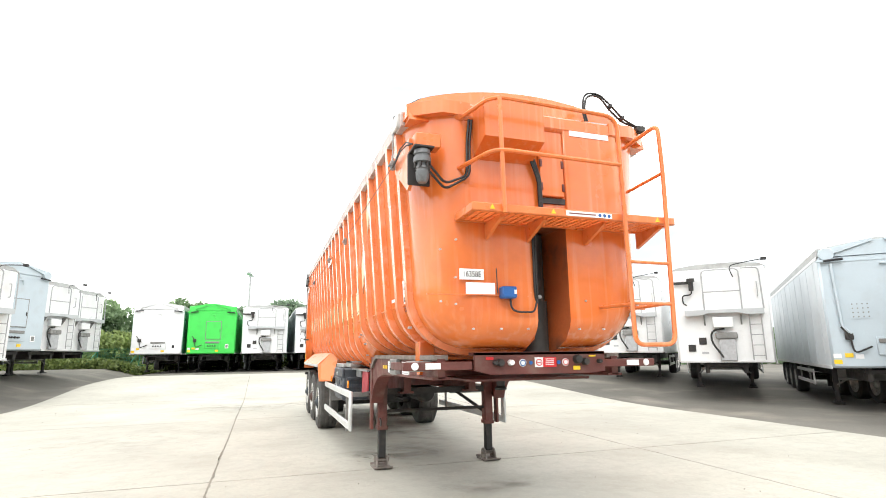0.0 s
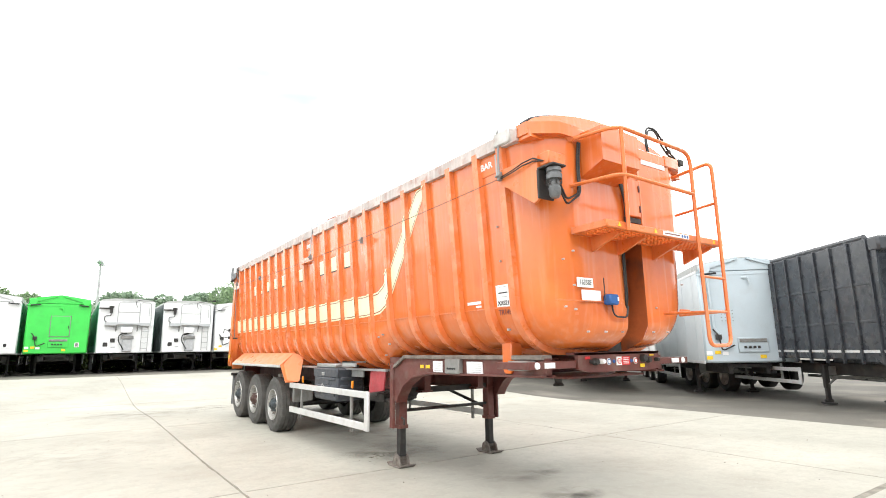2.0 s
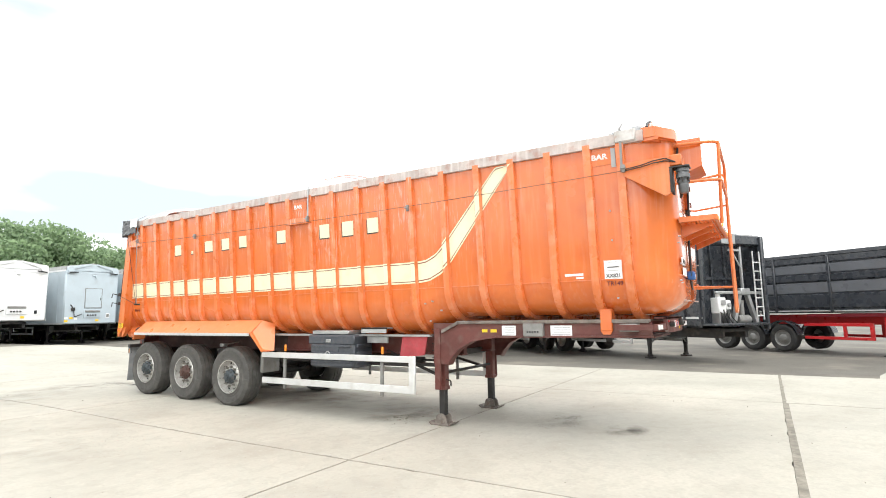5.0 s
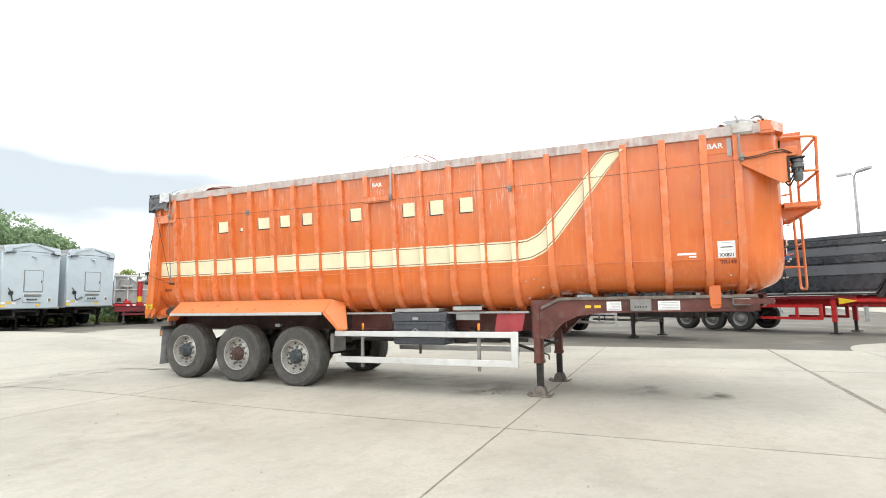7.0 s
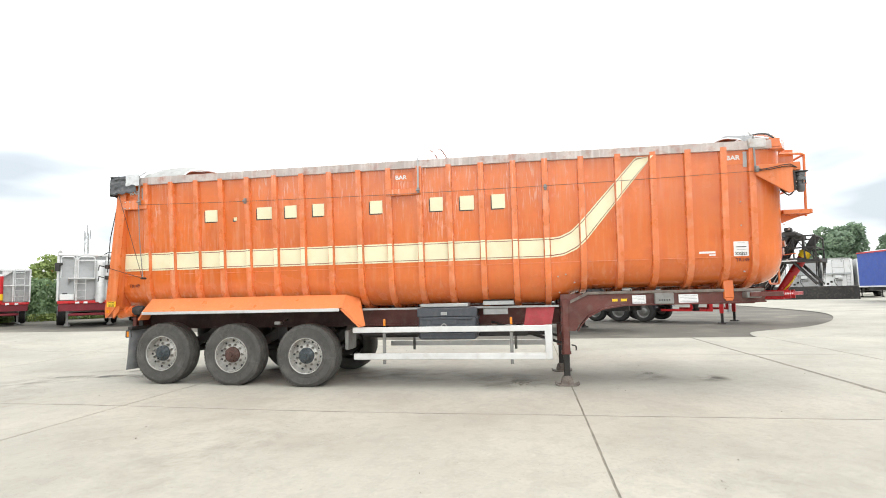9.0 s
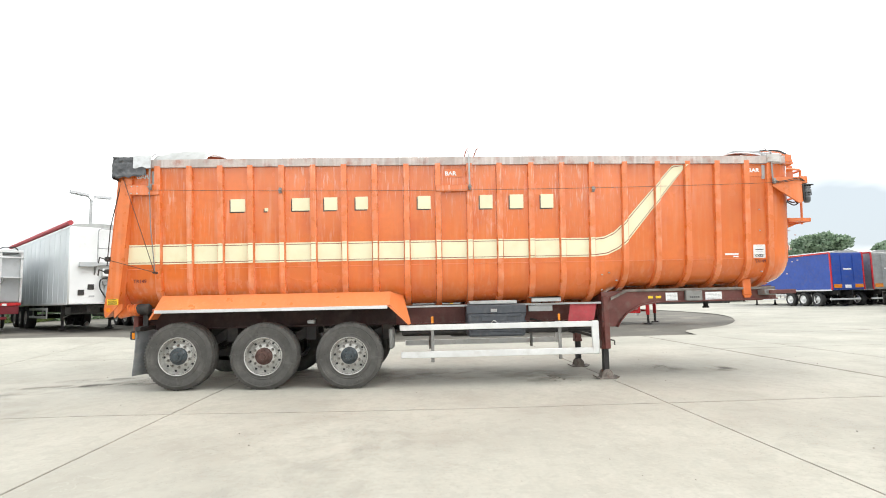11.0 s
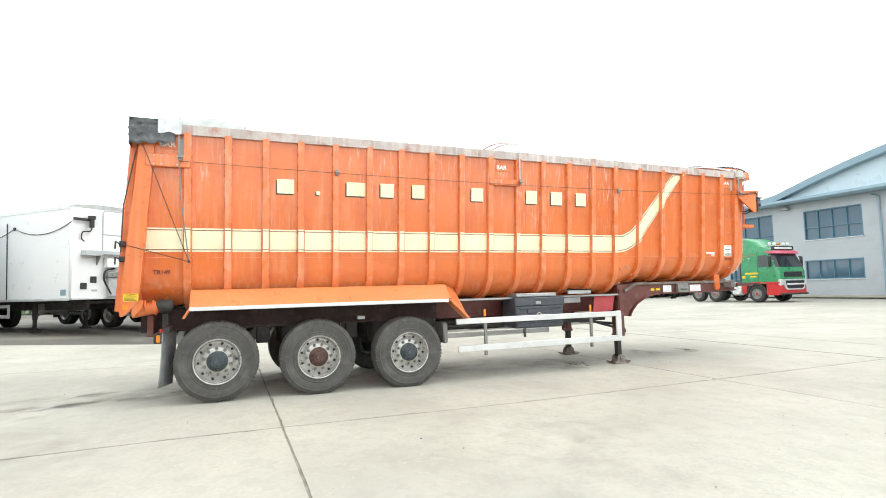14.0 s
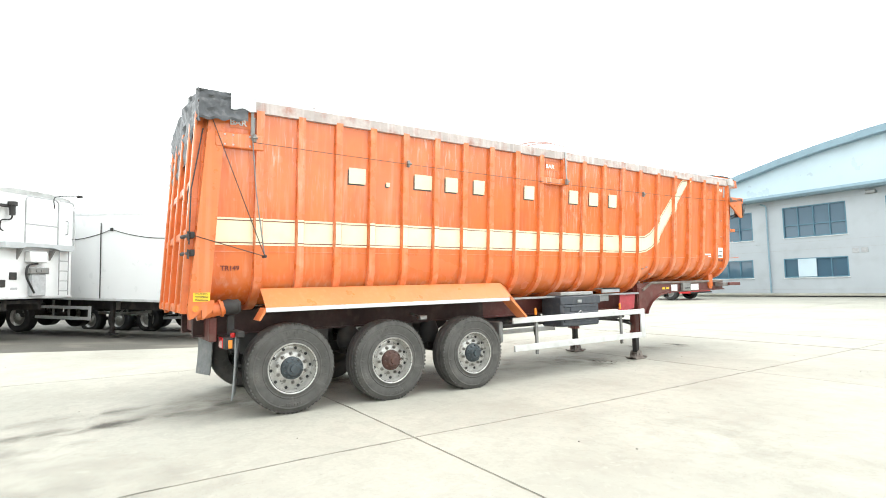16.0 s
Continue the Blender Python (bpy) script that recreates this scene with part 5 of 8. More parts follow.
WM = wheel_meshes()
AXLES = [(11.41, 0.525), (12.73, 0.548), (14.03, 0.58)]
for i, (y, z) in enumerate(AXLES):
    for side in (-1, 1):
        w = part("wheel", WM["rim"], RIM, trailer, "grey steel wheel with a worn super-single tyre")
        w.matrix_basis = pose(CX + side * 1.235 - CX, y - 9.5, z, random.uniform(0, 70) if side < 0 else 0, 0, 0 if side < 0 else 180)
        part("tyre", WM["tyre"], RUBBER, w)
        part("hub", WM["rust" if i == 1 else "hub"], HUB, w)
        for k in range(10):
            part("wheel_nut", WM["nut"], RIM, w).matrix_basis = pose(0, 0.168 * math.cos(k * math.pi / 5), 0.168 * math.sin(k * math.pi / 5))
            part("hand_hole", WM["hole"], INK, w).matrix_basis = pose(0, 0.231 * math.cos((k + 0.5) * math.pi / 5), 0.231 * math.sin((k + 0.5) * math.pi / 5))
    ax = part("axle", Shape().cyl((1.6, y, z), (3.24, y, z), 0.07, 12), SOOT, trailer)
    for side in (-1, 1):
        x = CX + side * 0.47
        part("suspension_arm", Shape().prism([(y - 0.62, 0.90), (y - 0.5, 0.98), (y - 0.42, 0.9), (y + 0.05, z + 0.14), (y + 0.35, z + 0.12), (y + 0.35, z + 0.04), (y, z - 0.02), (y - 0.5, 0.78), (y - 0.62, 0.8)], "x", x - 0.05, x + 0.05), SOOT, ax)
        part("air_spring", Shape().lathe([(z + 0.13, 0.0), (z + 0.13, 0.12), (z + 0.2, 0.15), (z + 0.33, 0.15), (0.97, 0.11), (0.97, 0.0)], (x, y + 0.3, 0), "z", 14), RUBBER_DARK, ax)
        part("brake_drum", Shape().cyl((CX + side * 0.72, y, z), (CX + side * 0.98, y, z), 0.21, 18), SOOT, ax)
for y in (10.85, 12.13, 13.43):
    part("hanger", Shape().box(1.86, 2.04, y - 0.09, y + 0.09, 0.73, 0.97, 0.01), SOOT, trailer)
part("spare_guard", Shape().box(1.36, 1.75, 10.72, 10.80, 0.60, 0.92, 0.02), GREYMETAL, trailer)

# tail: lamps, flaps, bumper
for side in (-1, 1):
    x = CX + side * 1.03
    part("mud_flap", Shape().loft([[(CX + side * (1.22 - 0.40 * a), 14.66 - 0.12 * a + 0.04 * (1 - z) ** 2 + dy, 0.30 + 0.68 * z) for a, dy in ((0, 0), (0.5, 0), (1, 0), (1, 0.014), (0.5, 0.014), (0, 0.014))] for z in (0, 0.25, 0.5, 0.75, 1)]), FLAP, trailer, "dusty grey rubber mud flap")
    part("flap_stay", Shape().box(x - 0.24, x + 0.24, 14.58, 14.66, 0.98, 1.05, 0.008).box(x - side * 0.07, x - side * 0.10, 14.62, 14.70, 0.98, 1.22, 0.006), SOOT, trailer)
    lp = part("lamp_cluster", Shape().box(CX + side * 1.2, CX + side * 0.86, 14.65, 14.77, 0.85, 0.98, 0.012), SOOT, trailer, "rear lamp cluster with red and amber lenses")
    part("amber_lens", Shape().box(CX + side * 1.205, CX + side * 1.1, 14.69, 14.74, 0.86, 0.96, 0.008), AMBER, lp)
    part("red_lens", Shape().box(CX + side * 1.08, CX + side * 0.88, 14.762, 14.778, 0.855, 0.975, 0.006), REDLENS, lp)
    part("lamp_cap", Shape().cyl((CX + side * 1.16, 14.68, 0.97), (CX + side * 1.16, 14.68, 1.03), 0.028, 10), REDLENS, lp)
part("rear_beam", Shape().box(CX - 0.9, CX + 0.9, 14.80, 14.88, 0.92, 1.2, 0.01), MAROON, trailer)


# ---- the other trailers in the yard ----
def far_wheel_meshes():
    tyre = Shape().lathe([(0.02, 0.29), (0.0, 0.33), (0.0, 0.44), (0.04, 0.49), (0.31, 0.49), (0.35, 0.44), (0.35, 0.29)], (0, 0, 0), "x", 28)
    rim = Shape().lathe([(0.01, 0.30), (0.03, 0.28), (0.08, 0.25), (0.075, 0.15), (0.03, 0.13), (0.0, 0.09), (0.0, 0.0)], (0, 0, 0), "x", 20)
    return mesh_of("tyre", tyre, RUBBER_DARK), mesh_of("wheel", rim, RIM), mesh_of("wheel", rim, ALU), rim


FT, FR, FRA, FAR_RIM = far_wheel_meshes()


def wheels(parent, ys, half=1.22, z=0.49, rim=None, label="grey wheel with black tyre"):
    for y in ys:
        for side in (-1, 1):
            w = part("wheel", rim or FR, RIM, parent, label)
            w.matrix_basis = pose(side * half, y, z, 0, 0, 0 if side < 0 else 180)
            part("tyre", FT, RUBBER_DARK, w)
        part("axle", Shape().cyl((-0.9, y, z), (0.9, y, z), 0.08, 8), SOOT, parent)


def running_gear(root, L, z0, chassis=SOOT, guard=ALU, legs_y=2.6, axles=None, rim=None, leg_mat=SOOT, guard_y=(3.3, 6.6)):
    g0, g1 = guard_y
    for side in (-1, 1):
        part("chassis_rail", Shape().box(side * 0.5 - 0.06, side * 0.5 + 0.06, 0.3, L - 0.2, z0 - 0.32, z0 - 0.02, 0.01), chassis, root)
        leg = part("landing_leg", Shape().box(side * 0.82 - 0.06, side * 0.82 + 0.06, legs_y - 0.06, legs_y + 0.06, 0.4, z0 - 0.05, 0.01), leg_mat, root)
        part("inner_leg", Shape().box(side * 0.82 - 0.045, side * 0.82 + 0.045, legs_y - 0.045, legs_y + 0.045, 0.05, 0.42), leg_mat, leg)
        part("foot", Shape().box(side * 0.82 - 0.13, side * 0.82 + 0.13, legs_y - 0.14, legs_y + 0.14, 0.0, 0.05, 0.01).cyl((side * 0.82 - 0.1, legs_y, 0.08), (side * 0.82 + 0.1, legs_y, 0.08), 0.04, 8), leg_mat, leg)
        part("leg_brace", Shape().tube([(side * 0.8, legs_y - 0.04, 0.5), (side * 0.45, legs_y - 0.1, z0 - 0.28)], 0.03, 6), GREYMETAL, root)
        g = part("side_guard", Shape().box(side * 1.2 - 0.015, side * 1.2 + 0.015, g0, g1, 0.80, 0.90, 0.004).box(side * 1.2 - 0.015, side * 1.2 + 0.015, g0, g1, 0.47, 0.57, 0.004).box(side * 1.2 - 0.017, side * 1.2 + 0.017, g0 - 0.02, g0 + 0.08, 0.46, 0.91, 0.004), guard, root)
        for y in (g0 + 0.8, g1 - 0.7):
            part("guard_bracket", Shape().box(side * 1.18 - 0.02, side * 1.18 + 0.02, y, y + 0.06, 0.5, z0 - 0.05), GREYMETAL, g)
    part("cross_beam", Shape().box(-0.8, 0.8, legs_y - 0.04, legs_y + 0.04, z0 - 0.34, z0 - 0.1, 0.01).box(-0.75, 0.75, legs_y - 0.1, legs_y - 0.05, 0.62, 0.70, 0.01), GREYMETAL, root)
    part("skid_plate", Shape().box(-0.6, 0.6, 0.3, 2.2, z0 - 0.14, z0 - 0.05), chassis, root)
    wheels(root, axles or (L - 4.7, L - 3.4, L - 2.1), rim=rim)
    part("rear_bar", Shape().box(-1.15, 1.15, L - 0.35, L - 0.25, 0.45, 0.57, 0.01), guard, root)
    for side in (-1, 1):
        part("mud_flap", Shape().box(side * 1.05 - 0.2, side * 1.05 + 0.2, L - 1.5, L - 1.48, 0.25, 0.95), RUBBER_DARK, root)


def ladder_parts(parent, x0, x1, y, z0, z1, mt, step_z=0.29, r=0.017):
    lad = part("ladder", Shape().cyl((x0, y, z0), (x0, y, z1), r, 6).cyl((x1, y, z0), (x1, y, z1), r, 6), mt, parent)
    for i in range(int((z1 - z0) / step_z)):
        z = z0 + 0.12 + i * step_z
        part("rung", Shape().cyl((x0, y, z), (x1, y, z), r * 0.8, 6), mt, lad)
    return lad


def couplings(root, x, z, y=-0.02, cover=INK):
    part("coupling_block", Shape().box(x - 0.08, x + 0.08, y - 0.07, y + 0.02, z - 0.06, z + 0.1, 0.015), SOOT, root)
    part("coiled_hose", Shape().tube(bend([(x - 0.14, y - 0.05, z + 0.25), (x, y - 0.06, z + 0.05), (x + 0.05, y - 0.07, z - 0.38), (x + 0.4, y - 0.06, z - 0.22)], 0.12), 0.022, 6), CABLE, root)


def front_gable(root, z0, z1, mt, door=True, vent=False):
    """Headboard of a covered tipper: gabled cover frame, hatch, couplings and stickers."""
    part("cover", Shape().prism([(-1.24, z1), (1.24, z1), (1.24, z1 + 0.2), (0.0, z1 + 0.40), (-1.24, z1 + 0.2)], "y", 0.06, 11.9), TARP if mt is not GREEN else GREEN, root, "gabled roll-over cover")
    part("cover_end", Shape().prism([(-1.2, z1 - 0.02), (1.2, z1 - 0.02), (1.2, z1 + 0.16), (0.3, z1 + 0.33), (-0.3, z1 + 0.33), (-1.2, z1 + 0.16)], "y", -0.02, 0.05), mt, root)
    for side in (-1, 1):
        part("cover_arm", Shape().loft([[(side * 1.12, -0.07, z1 - 0.02), (side * 1.12, -0.03, z1 - 0.02), (side * 1.12, -0.03, z1 + 0.1), (side * 1.12, -0.07, z1 + 0.1)], [(side * 0.12, -0.07, z1 + 0.30), (side * 0.12, -0.03, z1 + 0.30), (side * 0.12, -0.03, z1 + 0.37), (side * 0.12, -0.07, z1 + 0.37)]]), mt, root)
        part("arm_pivot", Shape().lathe([(-0.08, 0.0), (-0.08, 0.15), (-0.05, 0.17), (-0.02, 0.17), (-0.02, 0.0)], (side * 1.06, 0, z1 + 0.04), "y", 18).box(side * 1.1 - 0.2, side * 1.1 + 0.12, -0.1, -0.05, z1 - 0.16, z1 - 0.1, 0.01), mt, root)
        part("arm_strut", Shape().tube([(side * 1.15, -0.1, z1 - 0.13), (side * 0.75, -0.1, z1 - 0.1)], 0.03, 6), INK, root)
    part("seam", Shape().box(-1.2, 1.2, -0.012, 0.0, z1 - 0.16, z1 - 0.13), mt, root)
    part("breather_pipe", Shape().tube(bend([(-0.05, -0.03, z1 - 0.25), (0.12, -0.05, z1 - 0.25), (0.14, -0.05, z1 - 0.42)], 0.06), 0.025, 6), mt, root)
    if door:
        d = part("hatch", Shape().box(-0.30, 0.46, -0.03, 0.0, z0 + 0.82, z0 + 1.78, 0.008), mt, root, "closed inspection hatch")
        for a, b, c, e in ((-0.33, 0.49, 1.78, 1.81), (-0.33, 0.49, 0.79, 0.82), (-0.33, -0.30, 0.79, 1.81), (0.46, 0.49, 0.79, 1.81)):
            part("hatch_frame", Shape().box(a, b, -0.02, 0.0, z0 + c, z0 + e), GREYMETAL, d)
        part("hatch_handle", Shape().box(0.40, 0.43, -0.05, -0.03, z0 + 1.2, z0 + 1.34, 0.005), SOOT, d)
    pn = part("coupling_panel", Shape().box(-0.34, 0.46, -0.04, 0.0, z0 + 0.30, z0 + 0.72, 0.01), mt, root)
    part("step_bar", Shape().box(-0.3, 0.42, -0.07, -0.03, z0 + 0.58, z0 + 0.68, 0.01), GREYMETAL, pn)
    for i in range(4):
        part("coupling", Shape().lathe([(-0.05, 0), (-0.05, 0.035), (0, 0.04), (0, 0)], (-0.16 + 0.12 * i, -0.04, z0 + 0.44), "y", 10), SOOT, pn)
    couplings(root, -0.85, z0 + 0.72)
    part("square_plate", Shape().box(0.72, 0.90, -0.012, 0.0, z0 + 0.30, z0 + 0.52), VINYLWHITE, root)
    part("square_plate", Shape().box(0.75, 0.87, -0.018, -0.01, z0 + 0.33, z0 + 0.49), GREYMETAL if mt is not WHITE else INK, root)
    for x, z, m2 in ((-1.13, 0.1, YELLOW), (-1.13, 0.24, VINYLWHITE), (-0.9, 0.25, YELLOW), (-0.7, 0.22, VINYLWHITE), (0.3, 0.12, YELLOW)):
        part("sticker", Shape().box(x - 0.08, x + 0.08, -0.01, 0.0, z0 + z, z0 + z + 0.1), m2, root)
    if vent:
        vt = part("vent", Shape().box(-0.75, -0.35, -0.012, 0.0, z0 + 1.15, z0 + 1.55), mt, root)
        for i in range(4):
            for j in range(4):
                part("vent_hole", Shape().cyl((-0.7 + 0.1 * i, -0.016, z0 + 1.2 + 0.1 * j), (-0.7 + 0.1 * i, -0.01, z0 + 1.2 + 0.1 * j), 0.017, 8), GREYMETAL, vt)
        part("long_pipe", Shape().tube(bend([(-1.0, -0.05, z1 - 0.2), (-0.95, -0.06, z0 + 0.95), (-0.8, -0.06, z0 + 0.8)], 0.1), 0.035, 6), mt, root)


def front_catwalk(root, z0, z1, motor=True):
    """Headboard of a moving-floor trailer: catwalk with hoop rails, ladder, light box, hydraulic cabinet, cover motor."""
    zc = z0 + 1.42
    cw = part("catwalk", Shape().prism([(-0.95, zc + 0.10), (1.08, zc + 0.10), (1.08, zc - 0.06), (0.62, zc - 0.06), (0.45, zc + 0.0), (-0.35, zc + 0.0), (-0.55, zc - 0.06), (-0.95, zc - 0.06)], "y", -0.24, 0.0), TIPPERGREY, root, "aluminium catwalk with hoop rails")
    for x in (-0.45, 0.5):
        part("gusset", Shape().prism([(0.0, zc - 0.05), (-0.2, zc - 0.05), (0.0, zc - 0.35)], "x", x - 0.02, x + 0.02), GREYMETAL, cw)
    zt = z1 + 0.05
    part("hoop_rail", Shape().tube(bend([(-0.42, -0.22, zc + 0.08), (-0.42, -0.22, zt - 0.1), (0.55, -0.22, zt - 0.1), (0.55, -0.22, zc + 0.08)], 0.14), 0.020, 6), STEEL, cw)
    part("hoop_rail", Shape().cyl((-0.42, -0.22, zc + 0.62), (0.55, -0.22, zc + 0.62), 0.018, 6), STEEL, cw)
    part("hoop_rail", Shape().tube(bend([(0.6, -0.22, zt - 0.1), (1.05, -0.22, zt - 0.1), (1.08, -0.22, zc + 0.08)], 0.14), 0.020, 6), STEEL, cw)
    part("grab_handle", Shape().tube(bend([(0.98, -0.02, zc + 0.45), (0.98, -0.1, zc + 0.45), (0.98, -0.1, zc + 0.85), (0.98, -0.02, zc + 0.85)], 0.04), 0.014, 6), STEEL, cw)
    ladder_parts(cw, 0.70, 1.0, -0.12, z0 + 0.08, zc, STEEL)
    part("light_box", Shape().box(-0.24, 0.28, -0.2, 0.0, zc - 0.42, zc - 0.12, 0.02), WHITE, root)
    cab = part("hydraulic_cabinet", Shape().box(-0.12, 0.30, -0.14, 0.0, z0 + 0.06, z0 + 0.68, 0.02), VINYLGREY, root, "grey hydraulic cabinet with valve block")
    part("valve_block", Shape().box(-0.2, 0.36, -0.18, 0.0, z0 + 0.68, z0 + 0.86, 0.02).cyl((0.0, -0.2, z0 + 0.77), (0.0, -0.14, z0 + 0.77), 0.05, 8).cyl((0.14, -0.2, z0 + 0.77), (0.14, -0.14, z0 + 0.77), 0.05, 8), GREYMETAL, cab)
    part("sill", Shape().box(-1.2, 1.2, -0.03, 0.0, z0 + 0.0, z0 + 0.06, 0.004), ALU, root)
    for x, z in ((-0.85, 0.42), (-0.55, 0.62)):
        part("socket_panel", Shape().box(x - 0.1, x + 0.1, -0.03, 0.0, z0 + z - 0.1, z0 + z + 0.1, 0.01), SOOT, root)
    part("sticker", Shape().box(-0.6, -0.42, -0.008, 0.0, z0 + 0.25, z0 + 0.31), VINYLGREY, root)
    part("cable_loop", Shape().tube(bend([(0.4, -0.25, zt - 0.35), (0.3, -0.3, zt - 0.02), (0.7, -0.3, zt + 0.05), (1.2, -0.25, zt + 0.12)], 0.15), 0.014, 6), CABLE, root)
    part("cable_lug", Shape().box(1.14, 1.28, -0.3, -0.2, zt + 0.08, zt + 0.16, 0.01), SOOT, root)
    if motor:
        m = part("cover_motor", Shape().box(-1.25, -0.75, -0.12, -0.06, z1 - 0.42, z1 - 0.34, 0.01).cyl((-0.72, -0.14, z1 - 0.62), (-0.72, -0.14, z1 - 0.3), 0.07, 10).cyl((-0.72, -0.14, z1 - 0.36), (-0.72, -0.14, z1 - 0.26), 0.11, 12), SOOT, root, "black cover motor on an arm")
        part("hose", Shape().tube(bend([(-0.72, -0.14, z1 - 0.62), (-0.72, -0.12, z1 - 0.74), (-0.98, -0.08, z1 - 0.76), (-0.98, -0.06, z1 - 1.0), (-0.88, -0.05, z1 - 1.05)], 0.08), 0.02, 6), CABLE, m)
    part("low_hose", Shape().tube(bend([(0.05, -0.12, zc - 0.45), (-0.3, -0.16, zc - 0.5), (-0.32, -0.16, z0 + 0.6), (-0.05, -0.14, z0 + 0.15)], 0.15), 0.028, 6), CABLE, root)


def semi(at, turn, label, front, side_mat, kind, L=12.0, z0=1.02, z1=3.72, group="", seams=10, motor=True, vent=False, door=True, guard=ALU, side_label="", name="semi_trailer", deep=0.0, legs_y=2.6, guard_y=(3.3, 6.6), tilt=0.0):
    root = thing(name, (at[0], at[1], ground_z(at[0] - deep * math.sin(radians(turn)), at[1] + deep * math.cos(radians(turn)))), label, "trailer", group, turn=turn)
    root.matrix_basis = root.matrix_basis @ pose(0, 0, 0, tilt)
    part("body", Shape().box(-1.25, 1.25, 0.0, L, z0, z1, 0.05), front, root)
    for side in (-1, 1):
        pn = part("side_panel", Shape().box(side * 1.249, side * 1.262, 0.07, L - 0.05, z0 + 0.04, z1 - 0.04, 0.004), side_mat, root, side_label)
        for i in range(seams):
            y = 0.07 + (L - 0.12) * (i + 0.5) / seams
            part("side_seam", Shape().box(side * 1.26, side * 1.27, y - 0.02, y + 0.02, z0 + 0.04, z1 - 0.04), side_mat, pn)
        part("side_rail", Shape().box(side * 1.255, side * 1.275, 0.02, L, z0 - 0.02, z0 + 0.06, 0.003).box(side * 1.255, side * 1.275, 0.02, L, z1 - 0.07, z1 + 0.01, 0.003), ALU, root)
    if kind == "gable":
        front_gable(root, z0, z1, front, door, vent)
    else:
        front_catwalk(root, z0, z1, motor)
        part("cover", Shape().prism([(-1.24, z1), (1.24, z1), (1.1, z1 + 0.09), (0.5, z1 + 0.16), (-0.5, z1 + 0.16), (-1.1, z1 + 0.09)], "y", 0.05, L - 0.05), TARP, root, "low domed sheet cover")
    running_gear(root, L, z0, guard=guard, legs_y=legs_y, guard_y=guard_y)
    return root


# back row, fronts towards the yard
semi((-5.45, 32.5), 0, "white bulk trailer with gabled cover frame and dark green sides", WHITE, DKGREEN, "gable", group="back row of trailers", door=False, z0=1.0, z1=3.45)
semi((-2.72, 32.5), 0, "bright green bulk trailer with gabled cover and closed hatch", GREEN, GREEN, "gable", group="back row of trailers", z0=1.0, z1=3.42)
semi((0.12, 32.5), 0, "white moving-floor trailer with catwalk and dark green sides", WHITE, DKGREEN, "catwalk", group="back row of trailers", z0=1.0, z1=3.6)
semi((3.05, 32.6), 0, "white moving-floor trailer with catwalk and dark grey sides", WHITE, GREYBAND, "catwalk", group="back row of trailers", z0=1.0, z1=3.6)
semi((5.7, 32.8), 0, "plain white bulk trailer with gabled cover frame", WHITE, WHITE_ALU, "gable", group="back row of trailers", door=False, z0=1.0, z1=3.45)
semi((8.95, 32.8), 0, "pale blue-grey bulk trailer with gabled cover and hatch", BLUEGREY, BLUEGREY, "gable", group="back row of trailers")
semi((12.0, 33.2), 0, "pale blue-grey bulk trailer at the end of the row", BLUEGREY, BLUEGREY, "gable", group="back row of trailers")
# column along the near side
semi((-7.75, 18.2), 64, "white moving-floor trailer with catwalk and ladder", WHITE, WHITE_ALU, "catwalk", group="side column of trailers", motor=False, deep=2.6)
semi((-8.23, 22.2), 64, "pale blue-grey bulk trailer with closed hatch", BLUEGREY, BLUEGREY, "gable", group="side column of trailers", deep=2.6)
semi((-8.32, 26.0), 64, "white moving-floor trailer with catwalk, ladder and black hose", WHITE, WHITE_ALU, "catwalk", group="side column of trailers", motor=False, deep=2.6)
semi((-8.12, 29.2), 64, "white moving-floor trailer at the end of the column", WHITE, WHITE_ALU, "catwalk", group="side column of trailers", motor=False, deep=2.6)
# slanted row past the concrete
o = semi((13.9, 8.3), -45, "pale blue-grey bulk trailer with vent holes and round arm pivots", BLUEGREY, SILVER, "gable", group="slanted row of trailers", door=False, vent=True)
bn = part("side_banner", Shape().box(1.225, 1.24, 3.4, 6.5, 0.5, 0.88, 0.004), YELLOW, o, "yellow warning banner with red print")
part("print_bar", Shape().box(1.24, 1.244, 4.0, 5.4, 0.72, 0.78), RED, bn)
part("print_bar", Shape().box(1.24, 1.244, 4.2, 5.2, 0.6, 0.65), RED, bn)
n_tr = semi((12.8, 12.1), -45, "white moving-floor trailer with catwalk, cover motor and cables", WHITE, WHITE_ALU, "catwalk", group="slanted row of trailers", seams=0, z0=1.12, z1=3.85, tilt=2.5, legs_y=4.03, guard_y=(4.5, 6.6))


def side_cable(root, y, z0, z1):
    """A dark pole up the side, with a slack cable hung from the front corner over its knot."""
    part("side_pole", Shape().tube([(-1.285, y, z0 + 0.05), (-1.285, y + 0.1, z1 - 0.32)], 0.016, 6), CABLE, root)
    kz = z1 - 0.52
    part("side_cable", Shape().tube([(-1.285, -0.1 + (y - 0.2) * i / 10, kz + 0.06 * (1 - i / 10) - 0.30 * (1 - (2 * i / 10 - 1) ** 2)) for i in range(11)] + [(-1.285, y - 0.3 + 3.4 * i / 10, kz - 0.34 * (1 - (2 * i / 10 - 1) ** 2)) for i in range(1, 11)], 0.012, 5), CABLE, root, "slack black cable along the side")
    part("cable_knot", Shape().box(-1.31, -1.27, y - 0.36, y - 0.26, kz - 0.05, kz + 0.05, 0.01), SOOT, root)


